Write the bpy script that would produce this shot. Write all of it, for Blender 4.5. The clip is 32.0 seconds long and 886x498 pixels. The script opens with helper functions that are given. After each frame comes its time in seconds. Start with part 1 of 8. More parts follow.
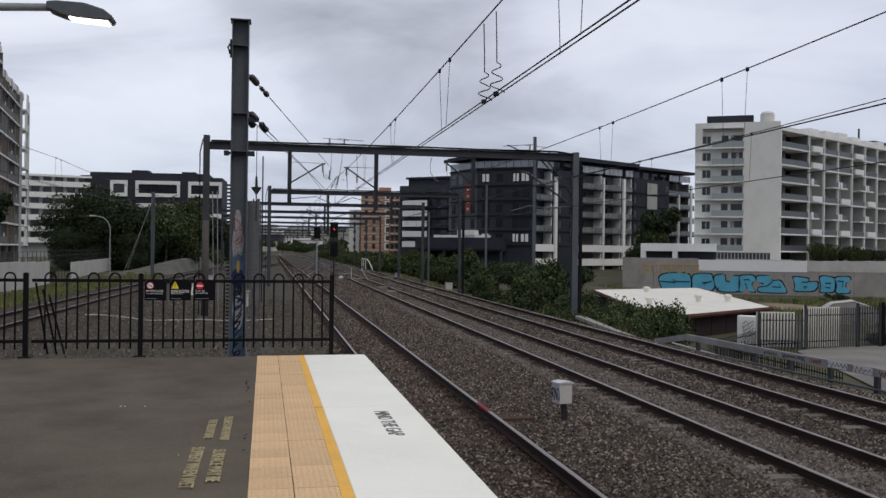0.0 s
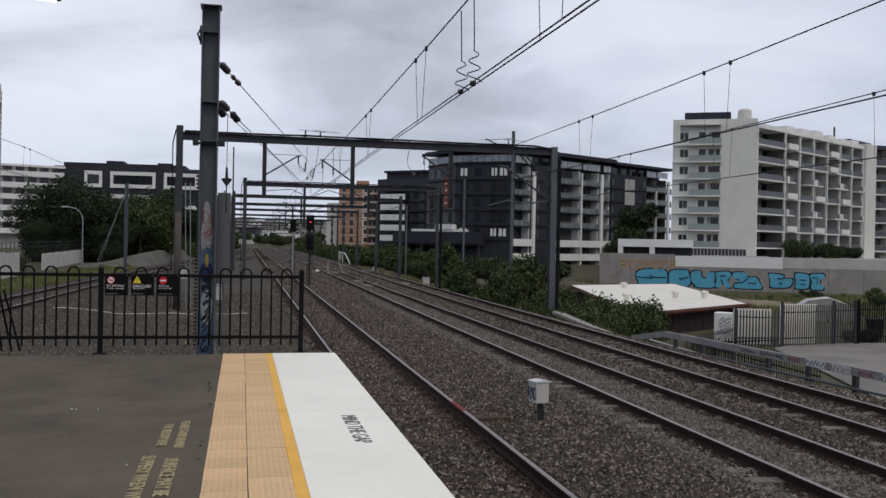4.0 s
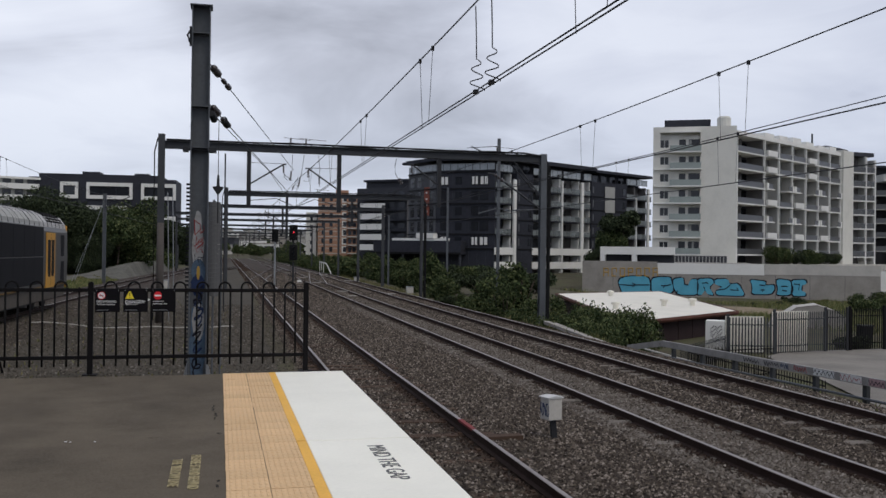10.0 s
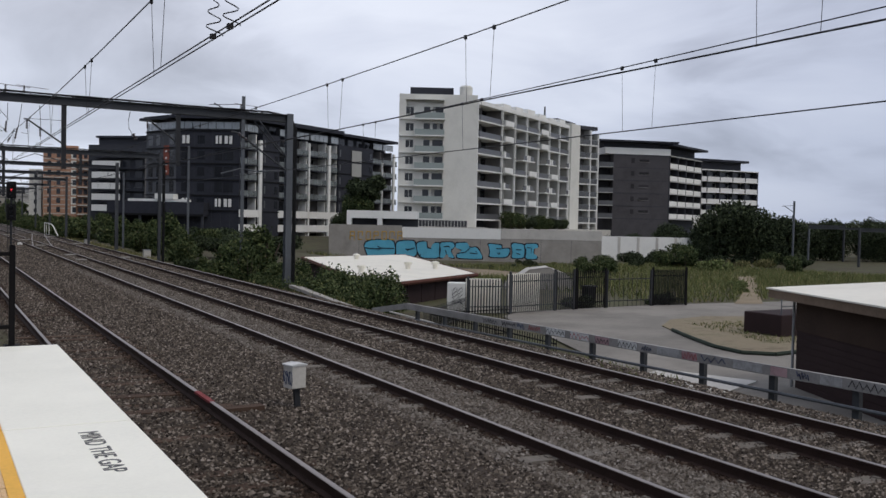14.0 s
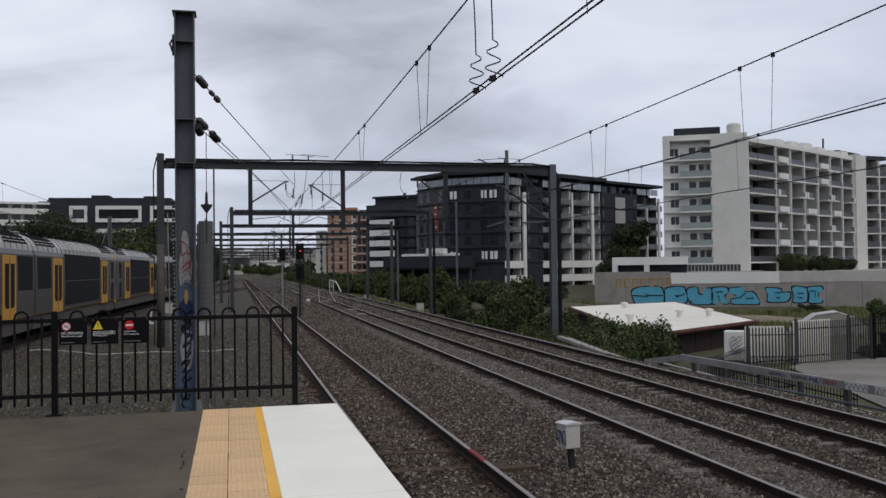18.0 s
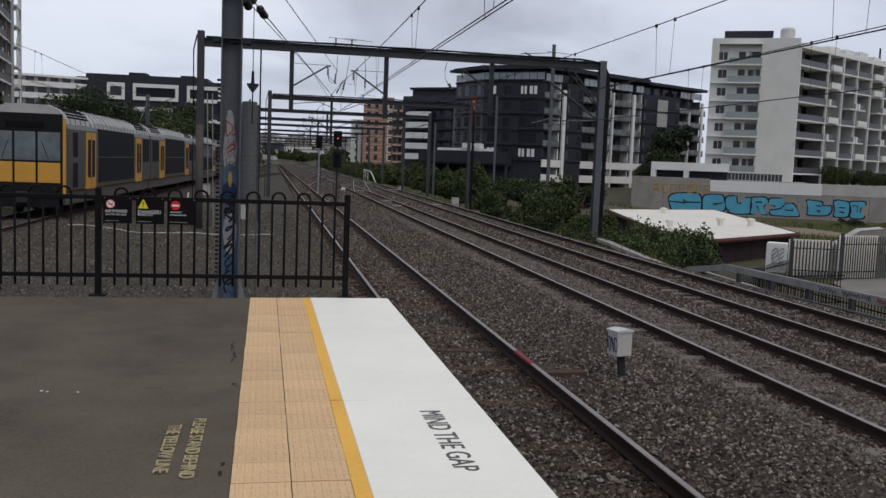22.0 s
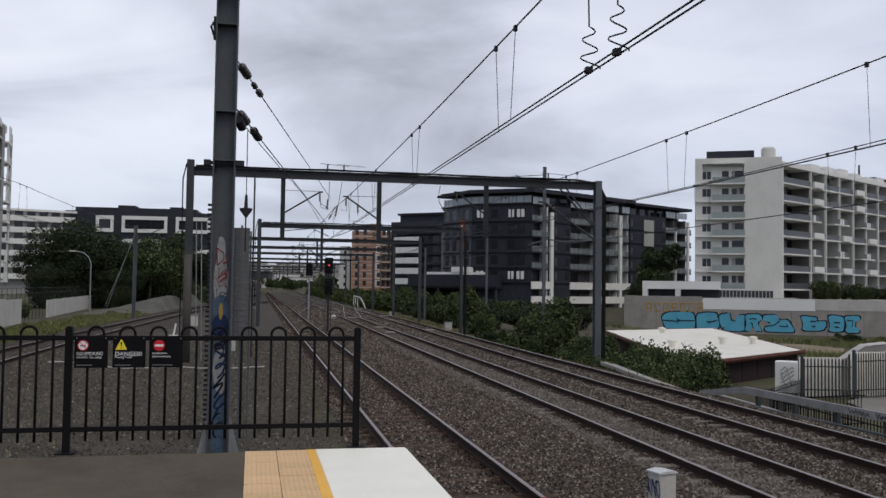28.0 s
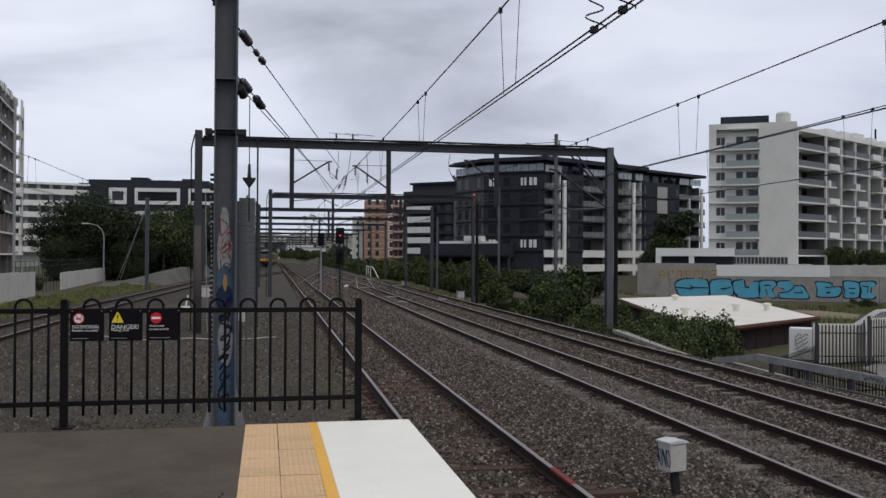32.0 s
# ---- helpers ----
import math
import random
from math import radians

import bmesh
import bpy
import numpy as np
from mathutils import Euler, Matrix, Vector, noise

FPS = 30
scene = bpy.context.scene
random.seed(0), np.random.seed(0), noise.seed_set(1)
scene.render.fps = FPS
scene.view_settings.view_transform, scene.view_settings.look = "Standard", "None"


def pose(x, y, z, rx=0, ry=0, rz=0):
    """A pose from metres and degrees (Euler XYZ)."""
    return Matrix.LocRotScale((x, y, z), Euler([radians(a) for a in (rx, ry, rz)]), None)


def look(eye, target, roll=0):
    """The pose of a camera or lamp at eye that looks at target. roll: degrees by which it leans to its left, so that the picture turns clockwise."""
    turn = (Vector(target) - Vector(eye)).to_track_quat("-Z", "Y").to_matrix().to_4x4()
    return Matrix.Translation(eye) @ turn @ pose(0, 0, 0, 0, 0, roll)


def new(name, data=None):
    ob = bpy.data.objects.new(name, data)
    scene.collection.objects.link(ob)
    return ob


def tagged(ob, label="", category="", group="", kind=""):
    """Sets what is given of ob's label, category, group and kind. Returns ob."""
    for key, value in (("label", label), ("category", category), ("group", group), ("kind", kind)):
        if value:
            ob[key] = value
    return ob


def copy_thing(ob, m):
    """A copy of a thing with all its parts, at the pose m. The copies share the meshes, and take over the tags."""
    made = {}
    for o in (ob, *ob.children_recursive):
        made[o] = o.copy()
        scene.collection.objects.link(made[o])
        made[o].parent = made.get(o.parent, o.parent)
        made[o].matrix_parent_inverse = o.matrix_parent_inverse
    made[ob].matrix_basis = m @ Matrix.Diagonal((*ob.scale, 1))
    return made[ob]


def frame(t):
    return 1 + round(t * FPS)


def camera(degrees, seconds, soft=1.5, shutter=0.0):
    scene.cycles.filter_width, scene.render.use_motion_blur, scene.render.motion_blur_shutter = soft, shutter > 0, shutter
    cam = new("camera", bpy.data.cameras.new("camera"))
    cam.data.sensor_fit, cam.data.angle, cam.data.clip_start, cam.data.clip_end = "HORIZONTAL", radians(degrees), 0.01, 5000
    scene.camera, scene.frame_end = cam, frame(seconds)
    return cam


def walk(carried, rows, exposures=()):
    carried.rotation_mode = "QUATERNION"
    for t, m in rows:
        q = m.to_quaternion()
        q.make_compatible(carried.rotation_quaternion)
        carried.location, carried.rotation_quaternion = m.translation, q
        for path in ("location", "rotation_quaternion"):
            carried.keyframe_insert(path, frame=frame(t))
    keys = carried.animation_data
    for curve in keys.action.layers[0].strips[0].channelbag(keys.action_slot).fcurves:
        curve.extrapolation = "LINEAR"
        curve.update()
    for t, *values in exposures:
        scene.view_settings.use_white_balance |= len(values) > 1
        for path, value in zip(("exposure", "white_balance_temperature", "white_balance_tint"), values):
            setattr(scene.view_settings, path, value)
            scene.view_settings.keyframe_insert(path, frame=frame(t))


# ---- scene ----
cam = camera(52.0, 32.0)
PATH = [
    (0, (0.089, -13.158, 1.537), (0.474, -11.195, 1.539), 0.7),
    (0.5, (0.189, -13.108, 1.555), (0.518, -11.135, 1.571), 0.9),
    (1, (0.249, -13.099, 1.553), (0.582, -11.127, 1.529), 0.9),
    (1.5, (0.269, -13.088, 1.542), (0.613, -11.118, 1.494), 1.1),
    (2, (0.234, -13.013, 1.541), (0.614, -11.05, 1.487), 1.5),
    (2.5, (0.133, -12.924, 1.545), (0.548, -10.968, 1.51), 1.7),
    (4.5, (0.26, -12.675, 1.555), (0.712, -10.727, 1.543), 0.6),
    (5, (0.277, -12.589, 1.543), (0.792, -10.657, 1.511), 0.7),
    (5.5, (0.168, -12.476, 1.557), (0.704, -10.55, 1.58), 0.6),
    (6, (0.091, -12.4, 1.563), (0.604, -10.467, 1.59), 0.7),
    (6.5, (0.097, -12.304, 1.551), (0.551, -10.357, 1.568), 1.3),
    (7, (0.153, -12.189, 1.577), (0.542, -10.228, 1.626), 1.2),
    (7.5, (0.181, -12.124, 1.571), (0.556, -10.16, 1.613), 0.6),
    (8, (0.172, -12.073, 1.566), (0.557, -10.111, 1.607), 0.6),
    (8.5, (0.065, -11.999, 1.555), (0.479, -10.043, 1.608), 1.3),
    (9, (-0.025, -11.946, 1.553), (0.441, -10.002, 1.591), 1.9),
    (9.5, (-0.088, -11.906, 1.565), (0.348, -9.954, 1.606), 1.5),
    (10, (-0.06, -11.886, 1.561), (0.418, -9.944, 1.571), 0.7),
    (10.5, (0.05, -11.828, 1.564), (0.491, -9.877, 1.583), 0.2),
    (11, (0.175, -11.793, 1.575), (0.544, -9.828, 1.615), -0.1),
    (11.5, (0.244, -11.754, 1.564), (0.664, -9.799, 1.6), -0.0),
    (12, (0.242, -11.72, 1.55), (0.666, -9.765, 1.584), -0.4),
    (12.5, (0.19, -11.61, 1.575), (0.709, -9.678, 1.603), -0.5),
    (13, (0.094, -11.506, 1.554), (0.749, -9.616, 1.524), 1.0),
    (13.5, (0.108, -11.452, 1.554), (1.07, -9.7, 1.509), 1.9),
    (14, (0.177, -11.351, 1.539), (1.169, -9.615, 1.478), 1.3),
    (14.5, (0.213, -11.319, 1.564), (0.775, -9.399, 1.561), 1.0),
    (15, (0.283, -11.281, 1.554), (0.712, -9.327, 1.529), 1.0),
    (15.5, (0.227, -11.173, 1.563), (0.587, -9.205, 1.56), 0.6),
    (17.5, (0.276, -10.839, 1.592), (0.705, -8.886, 1.663), -1.1),
    (18, (0.323, -10.801, 1.586), (0.778, -8.854, 1.629), -0.7),
    (18.5, (0.293, -10.778, 1.577), (0.726, -8.827, 1.626), -0.4),
    (19, (0.208, -10.682, 1.576), (0.629, -8.727, 1.635), 0.7),
    (19.5, (0.138, -10.615, 1.585), (0.547, -8.659, 1.672), 0.8),
    (20, (0.155, -10.544, 1.582), (0.545, -8.584, 1.655), 0.6),
    (20.5, (0.247, -10.454, 1.579), (0.63, -8.492, 1.643), 0.1),
    (21, (0.314, -10.393, 1.584), (0.702, -8.431, 1.601), -0.3),
    (21.5, (0.281, -10.297, 1.569), (0.657, -8.333, 1.563), 0.5),
    (22, (0.135, -10.124, 1.56), (0.523, -8.171, 1.371), 2.2),
    (22.5, (0.072, -9.976, 1.532), (0.514, -8.047, 1.241), 2.3),
    (23, (0.169, -9.79, 1.573), (0.832, -7.902, 1.575), -0.7),
    (23.5, (0.087, -9.678, 1.592), (0.516, -7.725, 1.644), -0.4),
    (24, (-0.051, -9.488, 1.601), (0.315, -7.523, 1.643), 0.9),
    (24.5, (-0.129, -9.433, 1.605), (0.263, -7.471, 1.616), 1.2),
    (25, (-0.04, -9.298, 1.6), (0.368, -7.341, 1.644), 0.9),
    (25.5, (0.078, -9.195, 1.6), (0.453, -7.231, 1.662), 2.0),
    (27.5, (-0.039, -8.833, 1.565), (0.34, -6.871, 1.644), 1.2),
    (28, (0.043, -8.8, 1.568), (0.45, -6.844, 1.652), 0.8),
    (28.5, (0.203, -8.737, 1.576), (0.608, -6.781, 1.674), 0.8),
    (29, (0.255, -8.687, 1.573), (0.644, -6.728, 1.67), 0.7),
    (29.5, (0.211, -8.633, 1.567), (0.607, -6.674, 1.648), 1.0),
    (30, (0.18, -8.597, 1.561), (0.578, -6.638, 1.621), 1.6),
    (30.5, (0.178, -8.591, 1.56), (0.559, -6.628, 1.596), 1.1),
    (31, (0.178, -8.588, 1.569), (0.533, -6.62, 1.587), 0.4),
    (31.5, (0.188, -8.6, 1.568), (0.536, -6.631, 1.585), 0.1),
    (32, (0.188, -8.596, 1.566), (0.568, -6.633, 1.582), 0.3),
]
walk(cam, [(t, look(eye, target, roll)) for t, eye, target, roll in PATH], [(0.0, -0.07), (10.0, -0.05), (12.5, -0.05), (14.0, 0.03), (15.5, -0.04), (19.0, -0.10), (21.0, -0.10), (22.3, -0.08), (23.2, 0.0), (25.0, -0.05), (32.0, -0.05)])

# ---- world and light ----
def node(nt, kind, **vals):
    n = nt.nodes.new(kind)
    for k, v in vals.items():
        n.inputs[k.replace("_", " ")].default_value = v
    return n


def ramp(nt, fac, stops):
    r = nt.nodes.new("ShaderNodeValToRGB")
    while len(r.color_ramp.elements) < len(stops):
        r.color_ramp.elements.new(0.5)
    for e, (p, c) in zip(r.color_ramp.elements, stops):
        e.position = p
        e.color = (*c, 1) if len(c) == 3 else c
    nt.links.new(fac, r.inputs["Fac"])
    return r.outputs["Color"]


def math_node(nt, op, a, b=None):
    n = nt.nodes.new("ShaderNodeMath")
    n.operation = op
    for i, v in enumerate((a, b)):
        if v is None:
            continue
        if isinstance(v, (int, float)):
            n.inputs[i].default_value = v
        else:
            nt.links.new(v, n.inputs[i])
    return n.outputs[0]


def mix_rgb(nt, fac, a, b, blend="MIX"):
    n = nt.nodes.new("ShaderNodeMix")
    n.data_type, n.blend_type = "RGBA", blend
    for i, v in ((0, fac), (6, a), (7, b)):
        if isinstance(v, (int, float)):
            n.inputs[i].default_value = v
        elif isinstance(v, tuple):
            n.inputs[i].default_value = (*v, 1)
        else:
            nt.links.new(v, n.inputs[i])
    return n.outputs[2]


SUN_EL, SUN_AZ = 55.0, 150.0


def make_world():
    w = bpy.data.worlds.new("overcast_sky")
    scene.world = w
    w.use_nodes = True
    nt = w.node_tree
    nt.nodes.clear()
    out, bg = nt.nodes.new("ShaderNodeOutputWorld"), nt.nodes.new("ShaderNodeBackground")
    sky = nt.nodes.new("ShaderNodeTexSky")
    sky.sky_type, sky.sun_disc = "NISHITA", False
    sky.sun_elevation, sky.sun_rotation = radians(SUN_EL), radians(SUN_AZ)
    co = nt.nodes.new("ShaderNodeTexCoord")
    sep = nt.nodes.new("ShaderNodeSeparateXYZ")
    nt.links.new(co.outputs["Generated"], sep.inputs[0])
    up = math_node(nt, "ADD", math_node(nt, "ABSOLUTE", sep.outputs[2]), 0.22)
    comb = nt.nodes.new("ShaderNodeCombineXYZ")
    turn = radians(9.5)
    east = math_node(nt, "SUBTRACT", math_node(nt, "MULTIPLY", sep.outputs[0], math.cos(turn)), math_node(nt, "MULTIPLY", sep.outputs[1], math.sin(turn)))
    north = math_node(nt, "ADD", math_node(nt, "MULTIPLY", sep.outputs[0], math.sin(turn)), math_node(nt, "MULTIPLY", sep.outputs[1], math.cos(turn)))
    nt.links.new(math_node(nt, "ADD", math_node(nt, "DIVIDE", east, up), 5.3), comb.inputs[0])
    nt.links.new(math_node(nt, "DIVIDE", north, up), comb.inputs[1])
    big = node(nt, "ShaderNodeTexNoise", Scale=0.55, Detail=4.0, Roughness=0.5, Distortion=0.5)
    nt.links.new(comb.outputs[0], big.inputs["Vector"])
    fine = node(nt, "ShaderNodeTexNoise", Scale=1.5, Detail=7.0, Roughness=0.55, Distortion=0.7)
    nt.links.new(comb.outputs[0], fine.inputs["Vector"])
    mixed = math_node(nt, "ADD", math_node(nt, "MULTIPLY", big.outputs["Fac"], 0.66), math_node(nt, "MULTIPLY", fine.outputs["Fac"], 0.34))
    cloud = ramp(nt, mixed, [(0.36, (0.36, 0.38, 0.45)), (0.44, (0.53, 0.56, 0.66)), (0.50, (0.70, 0.74, 0.86)), (0.58, (0.82, 0.86, 0.97))])
    # thinner, paler cloud towards the horizon
    low = ramp(nt, sep.outputs[2], [(0.0, (1, 1, 1)), (0.20, (0, 0, 0))])
    cloud = mix_rgb(nt, math_node(nt, "MULTIPLY", low, 0.75), cloud, (0.55, 0.61, 0.75))
    # the cloud is thinner and brighter on one side of the sky
    toward = math_node(nt, "ADD", math_node(nt, "MULTIPLY", sep.outputs[0], -0.12), math_node(nt, "MULTIPLY", sep.outputs[1], 0.99))
    thin = ramp(nt, math_node(nt, "ADD", math_node(nt, "MULTIPLY", toward, 0.5), 0.5), [(0.0, (0.84, 0.85, 0.88)), (0.70, (0.74, 0.76, 0.82)), (1.0, (1.14, 1.13, 1.11))])
    cloud = mix_rgb(nt, 1.0, cloud, thin, "MULTIPLY")
    clear = mix_rgb(nt, 1.0, sky.outputs[0], (0.09, 0.09, 0.09), "MULTIPLY")
    nt.links.new(mix_rgb(nt, 0.92, clear, cloud), bg.inputs["Color"])
    bg.inputs["Strength"].default_value = 1.0
    nt.links.new(bg.outputs[0], out.inputs[0])


make_world()
sun = new("sun", bpy.data.lights.new("sun", "SUN"))
sun.data.energy, sun.data.angle, sun.data.color = 1.05, radians(35), (1.0, 0.91, 0.78)
sun.matrix_world = look((0, 0, 60), (-math.sin(radians(SUN_AZ)) * 40 , -math.cos(radians(SUN_AZ)) * 40, 60 - 40 * math.tan(radians(SUN_EL))))


# ---- materials ----
def material(name, color, rough=0.7, metal=0.0, vary=0.25, scale=1.5, fine=18.0, bump=0.15, other=None, rand=0.0, grime=0.0):
    """Base colour with variation at two scales, fine relief and, with rand, a tone of its own for each object."""
    m = bpy.data.materials.new(name)
    m.use_nodes = True
    nt = m.node_tree
    b = nt.nodes["Principled BSDF"]
    b.inputs["Roughness"].default_value, b.inputs["Metallic"].default_value = rough, metal
    b.inputs["Specular IOR Level"].default_value = 0.5 if rough < 0.5 else 0.2
    co = nt.nodes.new("ShaderNodeTexCoord")
    n1 = node(nt, "ShaderNodeTexNoise", Scale=scale, Detail=4.0, Roughness=0.6)
    n2 = node(nt, "ShaderNodeTexNoise", Scale=fine, Detail=3.0, Roughness=0.6)
    for n in (n1, n2):
        nt.links.new(co.outputs["Object"], n.inputs["Vector"])
    dark = tuple(c * (1 - vary) for c in color)
    light = other or tuple(min(1, c * (1 + vary * 0.7)) for c in color)
    fac = math_node(nt, "ADD", math_node(nt, "MULTIPLY", n1.outputs["Fac"], 0.6), math_node(nt, "MULTIPLY", n2.outputs["Fac"], 0.4))
    col = ramp(nt, fac, [(0.34, dark), (0.5, color), (0.66, light)])
    if grime:
        n3 = node(nt, "ShaderNodeTexNoise", Scale=0.35, Detail=6.0, Roughness=0.7)
        nt.links.new(co.outputs["Object"], n3.inputs["Vector"])
        g = ramp(nt, n3.outputs["Fac"], [(0.48, (0, 0, 0)), (0.68, (1, 1, 1))])
        col = mix_rgb(nt, math_node(nt, "MULTIPLY", g, grime), col, tuple(c * 0.45 for c in color))
    if rand:
        info = nt.nodes.new("ShaderNodeObjectInfo")
        col = mix_rgb(nt, rand, col, ramp(nt, info.outputs["Random"], [(0.0, tuple(c * 0.5 for c in color)), (1.0, tuple(min(1, c * 1.5) for c in color))]))
    nt.links.new(col, b.inputs["Base Color"])
    if bump:
        bn = node(nt, "ShaderNodeBump", Strength=bump, Distance=0.01)
        nt.links.new(n2.outputs["Fac"], bn.inputs["Height"])
        nt.links.new(bn.outputs[0], b.inputs["Normal"])
    return m


def glowing(name, color, strength):
    m = bpy.data.materials.new(name)
    m.use_nodes = True
    b = m.node_tree.nodes["Principled BSDF"]
    b.inputs["Base Color"].default_value = (*color, 1)
    b.inputs["Emission Color"].default_value = (*color, 1)
    b.inputs["Emission Strength"].default_value = strength
    return m


def islands(name, stops, rough=0.9, bump=0.2):
    """For many joined pieces: each takes its own tone."""
    m = bpy.data.materials.new(name)
    m.use_nodes = True
    nt = m.node_tree
    b = nt.nodes["Principled BSDF"]
    b.inputs["Roughness"].default_value = rough
    b.inputs["Specular IOR Level"].default_value = 0.12
    geo = nt.nodes.new("ShaderNodeNewGeometry")
    nt.links.new(ramp(nt, geo.outputs["Random Per Island"], stops), b.inputs["Base Color"])
    return m


M = {}
M["asphalt"] = material("asphalt", (0.105, 0.086, 0.062), 0.9, vary=0.46, scale=0.9, fine=70, bump=0.55, grime=0.45)
M["white_edge"] = material("white_painted_concrete", (0.87, 0.85, 0.745), 0.6, vary=0.05, scale=0.8, fine=30, bump=0.06, grime=0.12)
M["tactile"] = material("tactile_paving", (0.66, 0.45, 0.25), 0.78, vary=0.14, scale=2.2, fine=40, bump=0.1, rand=0.16, grime=0.22)
M["crack_dirt"] = material("crack_dirt", (0.022, 0.019, 0.015), 0.95, vary=0.3, fine=40, bump=0.2)
M["joint_dirt"] = material("joint_dirt", (0.05, 0.032, 0.02), 0.95, vary=0.4, fine=30, bump=0.2)
M["yellow_line"] = material("yellow_paint", (0.80, 0.44, 0.075), 0.6, vary=0.12, fine=30)
M["fence_black"] = material("black_powder_coat", (0.004, 0.0035, 0.004), 0.8, vary=0.3, fine=30, bump=0.05)
M["sign_black"] = material("sign_face", (0.004, 0.0035, 0.005), 0.9, vary=0.1, bump=0)
M["sign_white"] = material("sign_white", (0.75, 0.75, 0.75), 0.5, vary=0.03, bump=0)
M["sign_yellow"] = material("sign_yellow", (0.75, 0.60, 0.04), 0.5, vary=0.03, bump=0)
M["sign_red"] = material("sign_red", (0.55, 0.02, 0.03), 0.5, vary=0.03, bump=0)
M["steel"] = material("grey_painted_steel", (0.092, 0.100, 0.110), 0.55, vary=0.2, scale=0.8, fine=14, bump=0.1, grime=0.35)
M["steel_light"] = material("galvanised_steel", (0.26, 0.27, 0.28), 0.5, 0.3, vary=0.18, scale=2, fine=20, bump=0.08)
M["dark_steel"] = material("dark_steel", (0.026, 0.027, 0.030), 0.65, vary=0.25, scale=1, fine=18, bump=0.1)
M["rust"] = material("rusty_steel", (0.030, 0.017, 0.013), 0.85, vary=0.35, scale=2, fine=25, bump=0.3)
M["rail_top"] = material("polished_rail_head", (0.24, 0.21, 0.19), 0.4, 0.6, vary=0.2, fine=8, bump=0.03)
M["sleeper"] = material("weathered_timber_sleeper", (0.075, 0.048, 0.034), 0.95, vary=0.45, scale=1.2, fine=30, bump=0.5, rand=0.4)
M["concrete_sleeper"] = material("dusty_concrete_sleeper", (0.15, 0.133, 0.115), 0.95, vary=0.35, scale=2, fine=30, bump=0.3, rand=0.25)
M["ballast"] = material("ballast_ground", (0.050, 0.039, 0.031), 0.97, vary=0.6, scale=0.8, fine=24, bump=1.0, grime=0.3)
M["stones"] = islands("ballast_stones", [(0.0, (0.014, 0.011, 0.009)), (0.5, (0.066, 0.053, 0.042)), (0.82, (0.13, 0.108, 0.087)), (1.0, (0.28, 0.24, 0.205))], 0.95)
M["stained_stones"] = islands("rust_stained_stones", [(0.0, (0.014, 0.009, 0.007)), (0.6, (0.036, 0.024, 0.018)), (1.0, (0.085, 0.062, 0.048))], 0.95)
M["clean_stones"] = islands("clean_ballast_stones", [(0.0, (0.045, 0.037, 0.030)), (0.5, (0.115, 0.098, 0.082)), (0.9, (0.17, 0.15, 0.13)), (1.0, (0.26, 0.235, 0.21))], 0.95)
M["ground"] = material("dry_earth_and_grass", (0.075, 0.066, 0.040), 0.97, vary=0.5, scale=0.25, fine=6, bump=0.6, other=(0.075, 0.088, 0.036))
M["road"] = material("worn_road_asphalt", (0.205, 0.190, 0.168), 0.95, vary=0.38, scale=0.22, fine=30, bump=0.2, grime=0.4)
M["concrete"] = material("concrete", (0.30, 0.28, 0.25), 0.88, vary=0.2, scale=0.6, fine=12, bump=0.2, grime=0.35)
M["concrete_pale"] = material("pale_concrete", (0.48, 0.46, 0.42), 0.85, vary=0.15, scale=0.6, fine=14, bump=0.15, grime=0.25)
M["white_wall"] = material("white_render", (0.73, 0.725, 0.69), 0.75, vary=0.05, scale=0.15, fine=3, bump=0.03, grime=0.12)
M["cream_wall"] = material("cream_render", (0.66, 0.65, 0.595), 0.75, vary=0.06, scale=0.15, fine=3, bump=0.03, grime=0.15)
# plain grey; inside white balcony recesses it holds their shade
M["shade_wall"] = material("grey_shade_render", (0.36, 0.36, 0.34), 0.8, vary=0.1, scale=0.2, fine=3, bump=0.03)
M["dark_wall"] = material("charcoal_cladding", (0.029, 0.031, 0.040), 0.7, vary=0.25, scale=0.25, fine=2, bump=0.05)
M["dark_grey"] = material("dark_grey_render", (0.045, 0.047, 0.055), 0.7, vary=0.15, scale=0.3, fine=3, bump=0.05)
M["brick_far"] = material("faded_brickwork", (0.36, 0.205, 0.135), 0.85, vary=0.2, scale=0.3, fine=5, bump=0.1)
M["brick_dark"] = material("dark_brown_brickwork", (0.030, 0.018, 0.018), 0.85, vary=0.25, scale=0.8, fine=20, bump=0.25)
M["brick_red"] = material("red_brown_boards", (0.085, 0.035, 0.024), 0.85, vary=0.3, scale=0.8, fine=20, bump=0.25)
M["roof_white"] = material("pale_metal_roof", (0.74, 0.71, 0.62), 0.6, vary=0.06, scale=0.3, fine=4, bump=0.05, grime=0.2)
M["glass_dark"] = material("dark_window_glass", (0.018, 0.020, 0.025), 0.12, vary=0.3, scale=0.2, fine=1, bump=0, rand=0.3)
M["glass_green"] = material("green_glass_balustrade", (0.27, 0.31, 0.29), 0.25, vary=0.08, scale=0.3, fine=2, bump=0)
M["glass_grey"] = material("grey_glass_balustrade", (0.085, 0.088, 0.092), 0.3, vary=0.15, scale=0.3, fine=2, bump=0)
# taupe; within balcony recesses the tone stands in for shade
M["taupe_wall"] = material("taupe_shade_render", (0.155, 0.148, 0.142), 0.8, vary=0.15, scale=0.3, fine=3, bump=0.03)
M["grey_cladding"] = material("grey_panel_cladding", (0.085, 0.088, 0.095), 0.6, vary=0.2, scale=0.3, fine=3, bump=0.05)
# pale albedo stands for sky mirrored in the panes
M["glass_sky"] = material("sky_pale_glass_panes", (0.30, 0.33, 0.35), 0.2, vary=0.25, scale=0.5, fine=3, bump=0)
